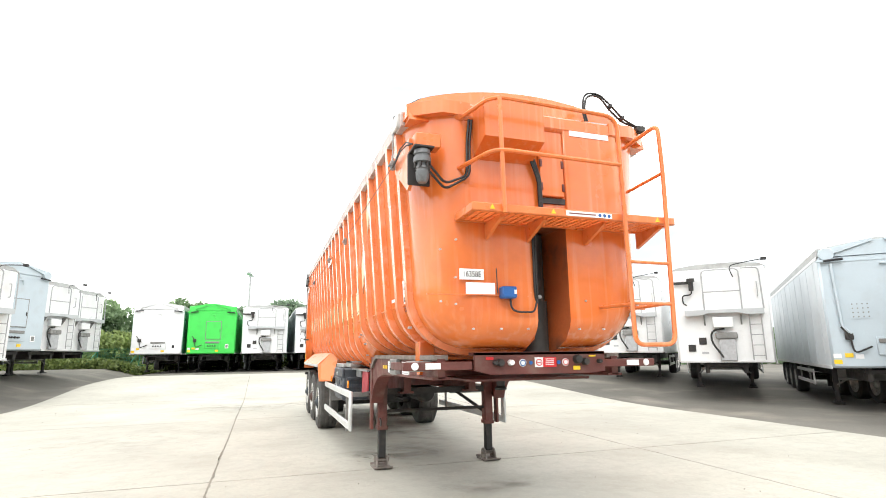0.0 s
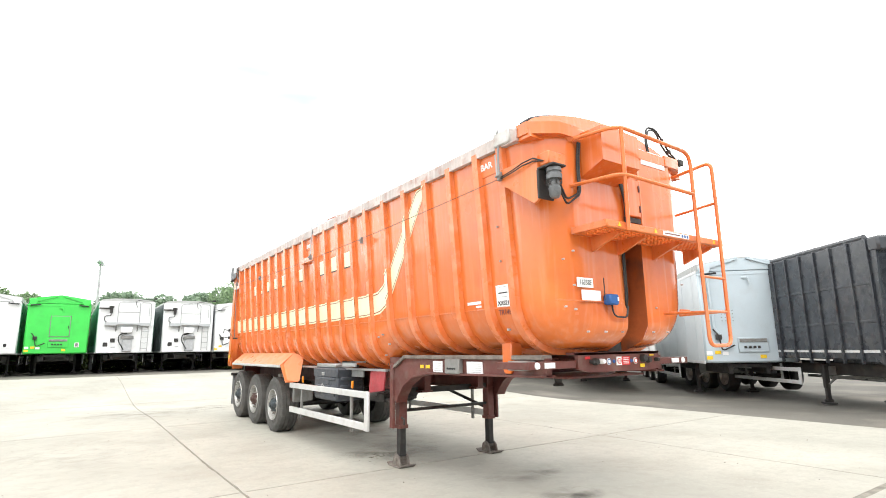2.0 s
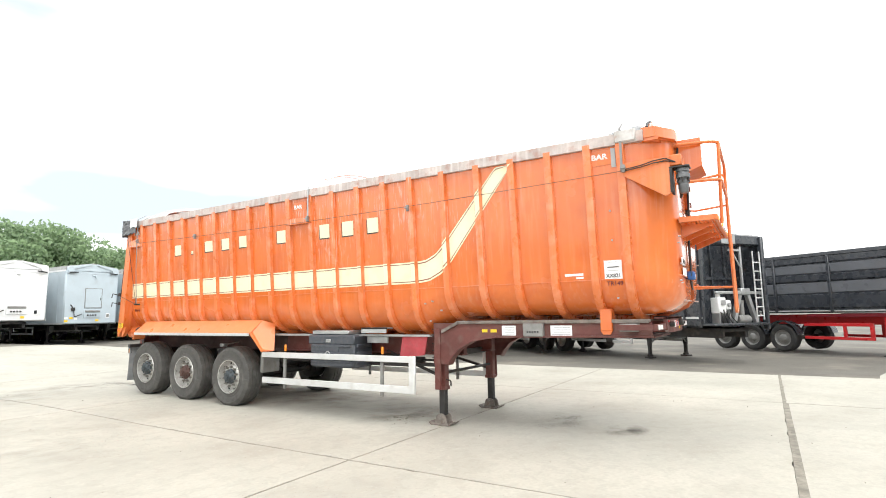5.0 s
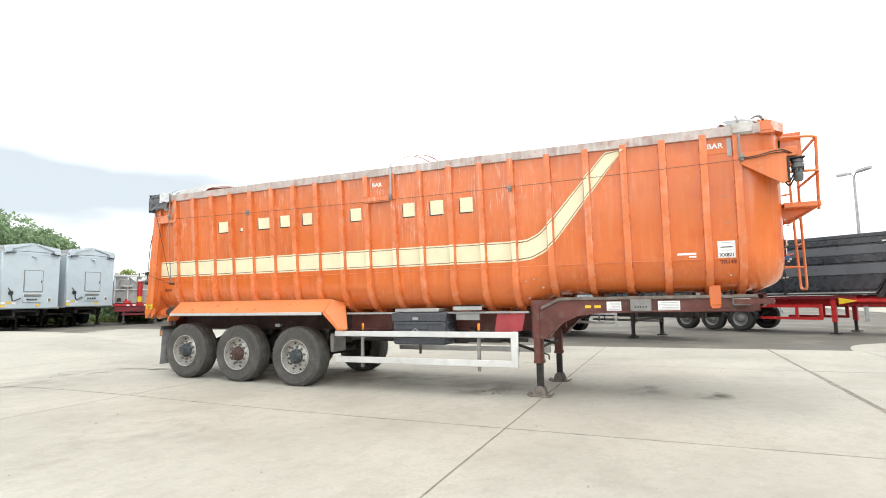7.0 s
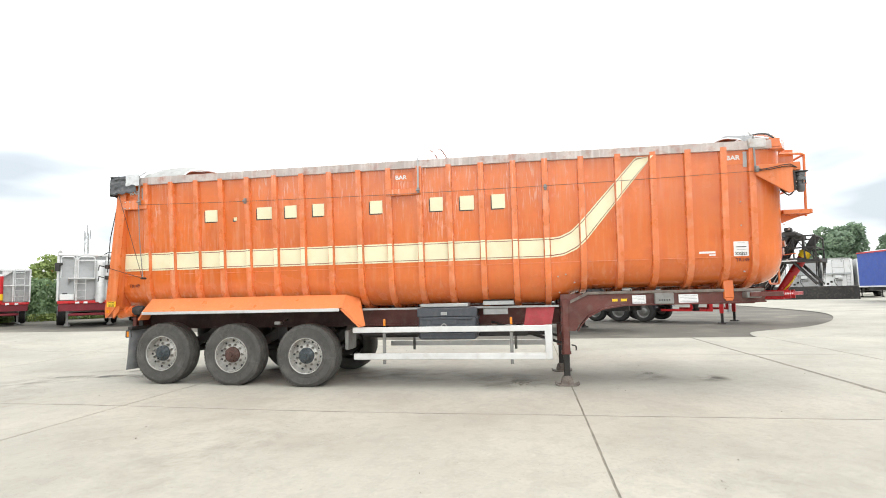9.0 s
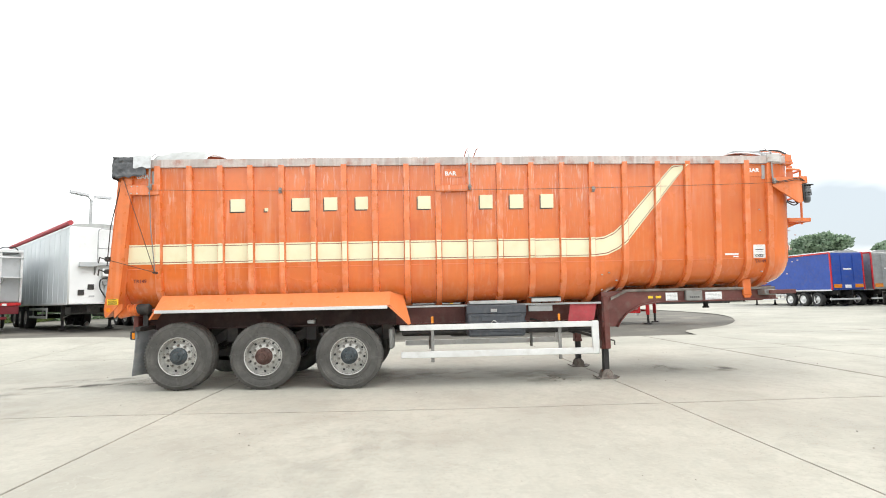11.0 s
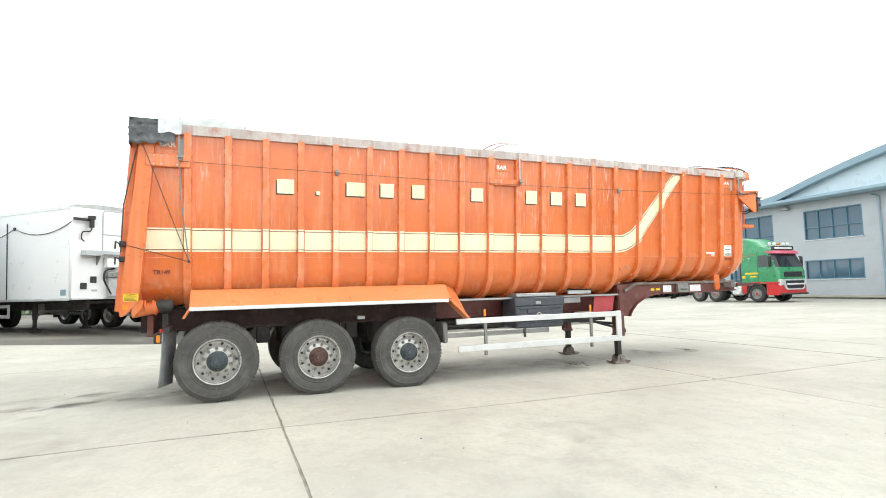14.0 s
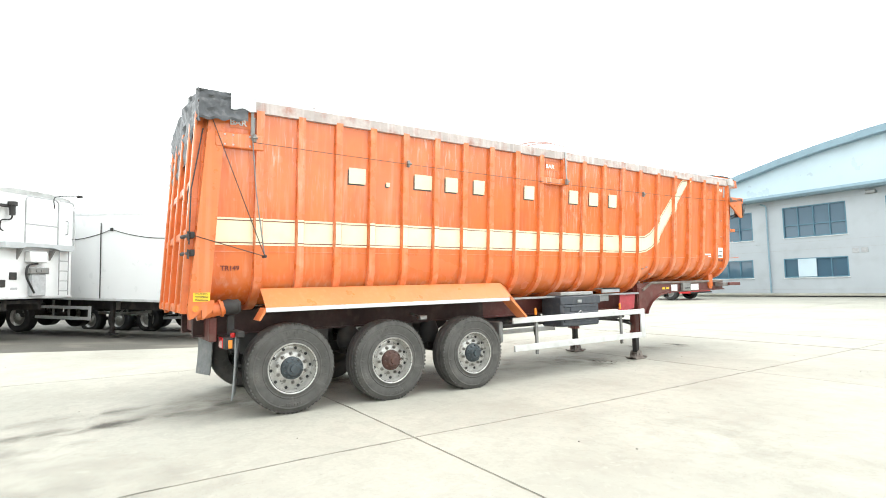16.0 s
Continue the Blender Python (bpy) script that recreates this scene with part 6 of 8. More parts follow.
side_cable(n_tr, 4.1, 1.12, 3.85)
tb = part("tool_box", Shape().box(-1.2, -0.8, 6.65, 7.4, 0.48, 0.95, 0.03), SOOT, n_tr, "black plastic tool box")
part("latch", Shape().box(-1.215, -1.2, 6.95, 7.1, 0.62, 0.7, 0.005), GREYMETAL, tb)
x_tr = semi((13.64, 17.46), -45, "white moving-floor trailer with catwalk and dark sockets", WHITE, WHITE_ALU, "catwalk", group="slanted row of trailers", seams=0, z0=1.02, z1=3.88, deep=4.0, legs_y=2.4, guard_y=(3.1, 6.2))
side_cable(x_tr, 3.1, 1.02, 3.88)
part("side_sticker", Shape().box(-1.27, -1.262, 0.16, 0.42, 1.16, 1.34), TRIMBLUE, x_tr, "small blue sticker")
w1 = semi((13.2, 22.0), -45, "white moving-floor trailer with silver panelled sides", WHITE, SILVER, "catwalk", group="slanted row of trailers", motor=False, seams=14, z1=3.85)
part("rolled_sheet", Shape().cyl((-1.2, 0.2, 4.0), (-1.2, 11.8, 4.0), 0.09, 10), REDCLOTH, w1, "rolled dark red side sheet")


# black ribbed trailer with a crane frame on its front deck
def black_trailer(at, turn):
    L, z0, z1 = 12.0, 1.15, 3.83
    root = thing("ribbed_trailer", (at[0], at[1], ground_z(*at)), "black ribbed bulk trailer with crane frame on its front deck", "trailer", "slanted row of trailers", turn=turn)
    body = part("body", Shape().box(-1.2, 1.2, 1.0, L, z0, z1, 0.02).prism([(0.2, z1), (1.02, z1), (1.02, z0), (0.35, z0)], "x", -1.2, -1.15).prism([(0.2, z1), (1.02, z1), (1.02, z0), (0.35, z0)], "x", 1.15, 1.2), BLACKPAINT, root)
    for side in (-1, 1):
        for i in range(21):
            y = 0.45 + (L - 0.5) * i / 20
            part("rib", Shape().box(side * 1.19, side * 1.255, y - 0.035, y + 0.035, z0 - 0.1, z1, 0.01), BLACKPAINT, body)
        for z in (2.0, 2.85):
            part("side_swage", Shape().box(side * 1.195, side * 1.213, 0.5, L, z - 0.03, z + 0.03, 0.006), BLACKPAINT, body)
        part("side_line", Shape().box(side * 1.195, side * 1.212, 0.4, L, z0 + 0.16, z0 + 0.22), ALU, body)
    part("top_bar", Shape().box(-1.22, 1.22, 0.1, 0.5, z1 - 0.32, z1 + 0.02, 0.05), BLACKPAINT, root)
    part("nameplate", Shape().box(-0.55, 0.05, 0.085, 0.105, z1 - 0.3, z1 - 0.02, 0.005), STEEL, root, "bright metal nameplate")
    part("cover_roll", Shape().cyl((-1.1, 0.6, z1 + 0.06), (-1.1, L, z1 + 0.06), 0.07, 8), TARPDARK, root)
    for x in (-0.6, 0.0, 0.6):
        part("headboard_rib", Shape().box(x - 0.04, x + 0.04, 0.92, 1.01, z0, z1, 0.01), BLACKPAINT, root)
    part("headboard_rail", Shape().box(-1.15, 1.15, 0.9, 1.01, 2.5, 2.6, 0.01), BLACKPAINT, root)
    part("front_deck", Shape().box(-1.2, 1.2, 0.0, 1.05, z0 - 0.05, z0 + 0.02, 0.015).box(-0.5, -0.4, 1.1, 3.0, z0 - 0.3, z0 - 0.005).box(0.4, 0.5, 1.1, 3.0, z0 - 0.3, z0 - 0.005), BLACKPAINT, root)
    for x in (-0.15, 0.85):
        part("deck_frame", Shape().loft([[(x + (0.35 - x) * 0.75 * k - 0.06, 0.15, z0 + 1.0 * k), (x + (0.35 - x) * 0.75 * k + 0.06, 0.15, z0 + 1.0 * k), (x + (0.35 - x) * 0.75 * k + 0.06, 0.27, z0 + 1.0 * k), (x + (0.35 - x) * 0.75 * k - 0.06, 0.27, z0 + 1.0 * k)] for k in (0, 1)]), STEEL, root, "galvanised frame leg")
    part("frame_beam", Shape().box(-0.9, 1.1, 0.12, 0.2, z0 + 0.88, z0 + 0.96, 0.01).box(0.15, 0.55, 0.1, 0.3, z0 + 0.85, z0 + 1.05, 0.02), STEEL, root)
    part("crane_mast", Shape().box(0.33, 0.40, 0.18, 0.25, z0 + 1.0, z1 - 0.35, 0.01).box(-0.15, 0.36, 0.19, 0.24, z1 - 0.50, z1 - 0.43, 0.01).loft([[(0.33, 0.2, z1 - 1.0), (0.38, 0.2, z1 - 1.0), (0.38, 0.23, z1 - 1.0), (0.33, 0.23, z1 - 1.0)], [(0.0, 0.2, z1 - 0.5), (0.05, 0.2, z1 - 0.5), (0.05, 0.23, z1 - 0.5), (0.0, 0.23, z1 - 0.5)]]), STEEL, root, "galvanised crane mast")
    unit = part("control_unit", Shape().box(-0.82, -0.50, 0.12, 0.42, z0 + 0.30, z0 + 0.78, 0.03).box(-0.48, -0.25, 0.15, 0.4, z0 + 0.42, z0 + 0.70, 0.03).cyl((-0.66, 0.27, z0 + 0.78), (-0.66, 0.27, z0 + 0.92), 0.07, 10), WHITE, root, "white pump control unit with black pipes")
    for k in range(4):
        part("pipe", Shape().tube(bend([(-0.78 + 0.13 * k, 0.11, z0 + 0.36 + 0.06 * (k % 2)), (-0.78 + 0.13 * k, 0.06, z0 + 0.2), (-0.7 + 0.2 * k, 0.12, z0 + 0.03)], 0.05), 0.018, 6), CABLE, unit)
    part("valve_block", Shape().box(-0.74, -0.56, 0.085, 0.125, z0 + 0.55, z0 + 0.70, 0.01).cyl((-0.38, 0.1, z0 + 0.56), (-0.38, 0.16, z0 + 0.56), 0.06, 12), STEEL, unit)
    part("unit_stand", Shape().box(-0.80, -0.74, 0.15, 0.4, z0, z0 + 0.31).box(-0.36, -0.30, 0.15, 0.4, z0, z0 + 0.43), STEEL, unit)
    part("pump", Shape().cyl((0.1, 0.3, z0 + 0.12), (0.6, 0.3, z0 + 0.12), 0.14, 12).cyl((0.35, 0.3, z0 + 0.1), (0.35, 0.3, z0 + 0.7), 0.08, 10), GREYMETAL, root)
    part("corner_pillar", Shape().box(1.10, 1.24, 0.02, 0.2, z0 - 0.2, z1 - 0.02, 0.03), BLACKPAINT, root)
    ladder_parts(root, 0.70, 1.0, 0.05, z0 + 0.1, z1 - 0.5, ALU, 0.27, 0.022)
    running_gear(root, L, z0 - 0.1, legs_y=2.9)


black_trailer((13.01, 3.73), -35)


# long black tipper with red chassis
def red_trailer(at, turn):
    L, z0, z1, AX = 8.0, 1.40, 3.40, 5.3
    root = thing("steel_tipper", (at[0], at[1], ground_z(*at)), "black and grey steel tipper on a red chassis", "trailer", turn=turn)

    def head(z):
        """Distance of the forward-leaning headboard at a height."""
        return 0.9 - 1.2 * (z - z0) / (z1 - z0)

    body = part("body", Shape().prism([(head(z0), z0), (head(z1), z1), (L, z1), (L, z0)], "x", -1.1, 1.1), BLACKPAINT, root)
    for side in (-1, 1):
        for i, (a, b, mt) in enumerate(((0.02, 0.05, ALU), (0.09, 0.33, BLACKPAINT), (0.35, 0.54, GREYBAND), (0.56, 0.68, BLACKPAINT), (0.70, 0.86, GREYBAND), (0.88, 1.0, BLACKPAINT))):
            za, zb = z0 + (z1 - z0) * a, z0 + (z1 - z0) * b
            s = Shape().loft([[(side * 1.1, y + head(za) * k, za), (side * 1.1, y + head(zb) * k, zb), (side * (1.2 if mt is GREYBAND else 1.17), y + head(zb) * k, zb - 0.02), (side * (1.13 if mt is GREYBAND else 1.17), y + head(za) * k, za + 0.02)] for y, k in ((0.05, 1), (L - 0.1, 0))])
            part("side_band", s, mt, body)
        for y in (3.7, 5.6, L - 0.15):
            part("post", Shape().box(side * 1.1, side * 1.21, y - 0.05, y + 0.05, z0, z1, 0.02), BLACKPAINT, body)
        part("top_rail", Shape().box(side * 1.08, side * 1.2, -0.3, L + 0.1, z1 - 0.02, z1 + 0.12, 0.02), BLACKPAINT, body)
        part("chassis_rail", Shape().box(side * 0.5 - 0.06, side * 0.5 + 0.06, -0.2, L + 1.2, 1.0, 1.34, 0.01), RED, root)
        g = part("side_guard", Shape().box(side * 1.19 - 0.03, side * 1.19 + 0.03, 2.5, 4.65, 0.95, 1.05, 0.008).box(side * 1.19 - 0.03, side * 1.19 + 0.03, 2.5, 4.65, 0.5, 0.6, 0.008).box(side * 1.19 - 0.032, side * 1.19 + 0.032, 2.5, 2.62, 0.5, 1.05, 0.008).box(side * 1.19 - 0.028, side * 1.19 + 0.028, 3.3, 3.4, 0.55, 1.0), RED, root, "red tubular side guard")
        leg = part("landing_leg", Shape().box(side * 0.95 - 0.07, side * 0.95 + 0.07, 2.15, 2.3, 0.42, 1.38, 0.01), RED, root, "red landing leg")
        part("foot", Shape().box(side * 0.95 - 0.05, side * 0.95 + 0.05, 2.18, 2.27, 0.03, 0.43).box(side * 0.95 - 0.14, side * 0.95 + 0.14, 2.07, 2.38, 0.0, 0.04), SOOT, leg)
        for y in (AX + 0.15, AX + 1.33, AX + 2.51):
            part("mudguard", Shape().loft([[(side * 1.25, y + 0.6 * math.cos(a), 0.55 + 0.6 * math.sin(a)), (side * 0.9, y + 0.6 * math.cos(a), 0.55 + 0.6 * math.sin(a)), (side * 0.9, y + 0.56 * math.cos(a), 0.55 + 0.56 * math.sin(a)), (side * 1.25, y + 0.56 * math.cos(a), 0.55 + 0.56 * math.sin(a))] for a in [math.pi * (0.05 + 0.9 * k / 10) for k in range(11)]]), BLACKPAINT, root)
        part("skirt", Shape().box(side * 1.02, side * 1.08, 1.5, AX - 0.7, 1.26, 1.37, 0.01), DKRED, root)
    beam = part("front_beam", Shape().box(-1.1, 1.1, -0.40, -0.3, 1.13, 1.27, 0.02).box(-1.1, -1.0, -0.3, 1.7, 1.14, 1.265, 0.01).box(1.0, 1.1, -0.3, 1.7, 1.14, 1.265, 0.01), RED, root, "red front beam with yellow disc and white marks")
    part("yellow_disc", Shape().cyl((-1.12, 0.10, 1.20), (-1.09, 0.10, 1.20), 0.075, 14), YELLOW, beam)
    for k in range(5):
        part("white_mark", Shape().box(-1.112, -1.098, -0.04 - 0.075 * k, -0.085 - 0.075 * k, 1.17, 1.24), VINYLWHITE, beam)
    part("yellow_wedge", Shape().prism([(2.0, 1.30), (1.45, 1.18), (2.0, 1.06)], "x", -1.14, -1.09), YELLOW, root, "yellow arrow plate on the chassis")
    part("spreader_plate", Shape().box(-0.8, 0.8, 0.0, 1.6, 0.98, 1.05), RED, root)

    def up(z):
        """The ram's line, leaning with the headboard."""
        return 0.25 - 0.62 * (z - 1.2)

    ram = part("tipping_ram", Shape().tube([(0, up(1.2), 1.2), (0, up(2.75), 2.75)], 0.17, 14), RED, root, "red tipping ram with yellow collar")
    part("ram_collar", Shape().tube([(0, up(2.62), 2.62), (0, up(2.85), 2.85)], 0.20, 14), YELLOW, ram)
    part("ram_stage", Shape().tube([(0, up(2.85), 2.85), (0, up(3.45), 3.45)], 0.14, 14), SOOT, ram)
    part("ram_hose", Shape().tube(bend([(-0.2, up(1.3) - 0.1, 1.3), (-0.22, up(1.7) - 0.2, 1.7), (-0.1, up(1.9) - 0.15, 1.9)], 0.1), 0.03, 6), YELLOW, ram)
    fr = part("front_frame", Shape().box(-1.12, 1.12, -1.25, 0.3, 2.42, 2.50, 0.01).box(-1.13, -1.08, -0.9, 0.35, 2.50, 2.56).box(-1.1, 1.1, -1.3, -1.22, 2.40, 2.56, 0.01), SOOT, root, "black front platform with cage and hoses")
    part("bright_edge", Shape().box(-1.145, -1.12, -0.60, 0.35, 2.44, 2.49), ALU, fr)
    part("white_lamp", Shape().box(-1.1, -0.9, -1.36, -1.28, 2.5, 2.62, 0.02), VINYLWHITE, fr)
    for x in (-1.1, -0.6, 0.6, 1.1):
        part("frame_post", Shape().loft([[(x - 0.06, y - 0.08, z), (x + 0.06, y - 0.08, z), (x + 0.06, y + 0.08, z), (x - 0.06, y + 0.08, z)] for y, z in ((head(z0) - 0.1, z0 - 0.1), (head(z1) - 0.1, z1 + 0.15))]), SOOT, fr)
        part("platform_stay", Shape().tube([(x, -0.45, 2.4), (x, -1.15, 1.55), (x, -1.22, 2.42)], 0.04, 6), SOOT, fr)
    for x in (-1.1, 1.1):
        for y in (-1.2, -0.85, -0.5):
            part("cage_post", Shape().cyl((x, y, 2.5), (x, y, 3.42), 0.03, 6), SOOT, fr)
        part("cage_brace", Shape().tube([(x, -1.2, 2.5), (x, -0.5, 3.4)], 0.02, 6), SOOT, fr)
    for z in (2.95, 3.40):
        part("cage_rail", Shape().tube([(-1.1, -0.35, z), (-1.1, -1.2, z), (1.1, -1.2, z), (1.1, -0.35, z)], 0.032, 6), SOOT, fr)
    for k in range(5):
        part("hose", Shape().tube(bend([(-1.0 + 0.14 * k, head(3.4) - 0.2, 3.4), (-1.0 + 0.14 * k, head(2.9) - 0.32, 2.9), (-0.95 + 0.14 * k, head(2.2) - 0.22, 2.2), (-0.9 + 0.14 * k, head(1.45) - 0.2, 1.45)], 0.2), 0.024, 6), CABLE, fr)
        part("rod", Shape().cyl((-1.17, head(2.3) - 0.22 - 0.1 * k, 2.3), (-1.17, head(1.5) - 0.22 - 0.1 * k, 1.5), 0.014, 6), STEEL if k % 2 else SOOT, fr)
    part("cover_gear", Shape().box(-1.2, 1.2, head(z1) - 0.35, head(z1) + 0.25, z1, z1 + 0.2, 0.05).box(-1.22, -0.9, head(z1) - 0.2, head(z1) + 0.05, z1 + 0.2, z1 + 0.36, 0.03), SOOT, fr)
    part("corner_mark", Shape().box(-1.215, -1.2, 0.22, 0.58, z1 - 0.22, z1 - 0.17).box(-1.215, -1.2, 0.22, 0.28, z1 - 0.46, z1 - 0.17), ALU, body)
    wheels(root, (AX + 0.15, AX + 1.33, AX + 2.51), rim=mesh_of("wheel", FAR_RIM, GREYMETAL), z=0.5)


red_trailer((16.43, -2.54), -33)


# grey tippers with red ram, seen from the front
def ram_tipper(at, turn, tall):
    L, z0, z1 = 8.5, 1.12, tall
    root = thing("ram_tipper", (at[0], at[1], ground_z(*at)), "grey aluminium tipper with ladder, red beam and ram" if tall < 3 else "tall pale grey tipper with ladder and red chassis", "trailer", "tippers by the hedge", turn=turn)
    mt = STEEL if tall < 3 else TIPPERGREY
    part("body", Shape().box(-1.25, 1.25, 0.25, L, z0, z1, 0.06), mt, root)
    for x in (-1.2, -0.55, 0.55, 1.2):
        part("headboard_post", Shape().box(x - 0.04, x + 0.04, 0.1, 0.26, z0, z1, 0.01), ALU, root)
    part("headboard_rail", Shape().box(-1.24, 1.24, 0.06, 0.2, z1 - 0.08, z1 + 0.02, 0.01), ALU, root)
    part("mid_rail", Shape().box(-1.24, 1.24, 0.04, 0.12, z0 + 0.80, z0 + 0.86, 0.01) if tall < 3 else Shape().box(-0.6, 1.24, 0.02, 0.10, z1 - 0.30, z1 - 0.24, 0.01), ALU, root)
    ram_top = z1 - 0.35
    if tall < 3:
        part("platform", Shape().box(-0.95, -0.3, -0.2, 0.25, z0 + 0.98, z0 + 1.03, 0.01), ALU, root)
        part("valve_box", Shape().box(-0.95, -0.45, 0.06, 0.24, z0 + 1.03, z0 + 1.38, 0.02), GREYMETAL, root)
        ladder_parts(root, 0.62, 0.98, 0.0, z0 - 0.1, z1 + 0.05, ALU)
        part("red_pump", Shape().box(-0.75, -0.35, -0.1, 0.1, z0 + 0.02, z0 + 0.18, 0.03).cyl((-0.6, 0.0, z0 + 0.15), (-0.6, 0.0, z0 + 0.3), 0.06, 10), RED, root)
        for side in (-1, 1):
            part("corner_gusset", Shape().prism([(side * 0.12, z1 - 0.1), (side * 0.5, z1 - 0.1), (side * 0.12, z1 - 0.42)], "y", 0.04, 0.1), ALU, root)
    else:
        ladder_parts(root, -0.62, -0.22, -0.12, z0 + 0.05, z0 + 1.0, ALU)
        for a, b in ((-0.85, 0.1), (0.6, 1.2)):
            part("platform", Shape().box(a, b, -0.22, 0.2, z0 + 0.95, z0 + 1.0, 0.01).prism([(0.2, z0 + 0.95), (-0.15, z0 + 0.95), (0.2, z0 + 0.7)], "x", a, a + 0.03), ALU, root)
        part("white_box", Shape().box(-1.12, -0.62, -0.02, 0.2, z0 + 0.05, z0 + 0.3, 0.02), WHITE, root)
        for x0, x1 in ((-1.1, -0.62), (-0.5, 0.1)):
            part("hoop_rail", Shape().tube(bend([(x0, -0.02, z0 + 1.0), (x0, -0.02, z1 - 0.12), (x1, -0.02, z1 - 0.12), (x1, -0.02, z0 + 1.0)], 0.12), 0.025, 6), ALU, root)
        part("cover_motor", Shape().cyl((-1.22, -0.1, z1 - 0.75), (-1.22, -0.1, z1 - 0.42), 0.1, 10).box(-1.3, -1.05, -0.15, 0.1, z1 - 0.5, z1 - 0.4, 0.02), SOOT, root)
        part("cable_loop", Shape().tube(bend([(0.3, 0.1, z1 - 0.1), (0.6, 0.05, z1 + 0.12), (1.0, 0.05, z1 + 0.12), (1.1, 0.1, z1 - 0.12), (0.6, 0.1, z1 - 0.15)], 0.12), 0.02, 6), CABLE, root)
    ram_x, tube = (0.05, RED) if tall < 3 else (0.32, ALU)
    ram = part("tipping_ram", Shape().cyl((ram_x, 0.02, z0 - 0.05), (ram_x, 0.02, ram_top), 0.13 if tall < 3 else 0.19, 16), tube, root, "red tipping ram" if tall < 3 else "pale grey tipping ram")
    part("ram_top", Shape().cyl((ram_x, 0.02, ram_top), (ram_x, 0.02, ram_top + 0.1), 0.135 if tall < 3 else 0.15, 16), VINYLWHITE, ram)
    part("ram_collar", Shape().cyl((ram_x, 0.02, z0 + 0.12), (ram_x, 0.02, z0 + (0.42 if tall < 3 else 0.2)), 0.14 if tall < 3 else 0.23, 16), YELLOW if tall < 3 else ALU, ram)
    part("front_beam", Shape().box(-1.2, 1.2, -0.05, 0.05, z0 - 0.10, z0 + 0.02, 0.01), RED, root, "red front beam with white stickers")
    part("apron_plate", Shape().box(-1.15, 1.15, 0.0, 0.04, z0 - 0.42, z0 - 0.10, 0.01).box(-0.8, 0.8, 0.0, 0.06, z0 - 0.62, z0 - 0.52, 0.01), DKRED, root, "dark red apron under the beam")
    for x in (-0.5, -0.2, 0.35, 0.7):
        part("sticker", Shape().box(x - 0.07, x + 0.07, -0.06, -0.048, z0 - 0.1, z0 - 0.02), VINYLWHITE, root)
    part("socket_panel", Shape().box(-1.05, -0.85, 0.05, 0.12, z0 + 0.15, z0 + 0.35, 0.02), SOOT, root)
    running_gear(root, L, z0, chassis=DKRED, guard=STEEL, legs_y=1.8, leg_mat=STEEL)
    part("cover_roll", Shape().cyl((-1.15, 0.2, z1 + 0.08), (-1.15, L, z1 + 0.08), 0.08, 8), TARP, root)


ram_tipper((14.6, 33.0), -40, 2.75)
ram_tipper((13.2, 26.6), -45, 3.15)
dark = thing("skip_trailer", (12.9, 34.4, ground_z(12.9, 34.4)), "dark grey open trailer with yellow edging", "trailer", turn=-10)
part("body", Shape().box(-1.2, 1.2, 0.0, 6.0, 0.95, 2.45, 0.03), GREYBAND, dark)
part("edging", Shape().box(-1.22, 1.22, -0.03, 0.02, 2.38, 2.47, 0.01).box(-1.22, -1.12, -0.03, 0.0, 0.95, 2.4).box(1.12, 1.22, -0.03, 0.0, 0.95, 2.4).box(-1.2, 1.2, -0.03, 0.0, 1.0, 1.08), YELLOW, dark)
running_gear(dark, 6.0, 0.95, legs_y=1.2, axles=(3.5, 4.7))


# far row across the apron
def rear_view(at, turn, col, label):
    L, z0, z1 = 11.0, 1.15, 3.75
    root = thing("bulk_trailer", (at[0], at[1], ground_z(*at)), label, "trailer", "far row of trailers", turn=turn)
    part("body", Shape().box(-1.22, 1.22, 0, L, z0, z1, 0.04), col, root)
    door = part("tailgate", Shape().box(-1.15, 1.15, L, L + 0.06, z0 + 0.1, z1 - 0.1, 0.01), col, root)
    for x in (-0.45, 0.45):
        part("tailgate_post", Shape().box(x - 0.04, x + 0.04, L + 0.05, L + 0.1, z0 + 0.6, z1 - 0.2), col, door)
    part("maker_plate", Shape().box(-0.3, 0.3, L + 0.06, L + 0.075, 2.55, 2.65), VINYLWHITE, door)
    for x in (-0.8, 0.8):
        part("marker_board", Shape().box(x - 0.3, x + 0.3, L + 0.06, L + 0.08, 1.3, 1.55), AMBER, door)
    part("plate_blank", Shape().box(-0.2, 0.25, L + 0.06, L + 0.08, 1.28, 1.5), VINYLWHITE, door)
    for side in (-1, 1):
        part("edge_trim", Shape().box(side * 1.17, side * 1.26, L - 0.02, L + 0.07, z0, z1, 0.01).box(side * 1.2, side * 1.27, 0, L, z1 - 0.06, z1 + 0.04), RED, root)
        part("side_rail", Shape().box(side * 1.2, side * 1.25, 0, L, z0 - 0.06, z0 + 0.04), ALU, root)
    part("cover", Shape().prism([(-1.2, z1), (1.2, z1), (0.6, z1 + 0.16), (-0.6, z1 + 0.16)], "y", 0.1, L - 0.05), TARP, root)
    running_gear(root, L, z0, axles=(L - 4.0, L - 2.7, L - 1.4), rim=FRA)


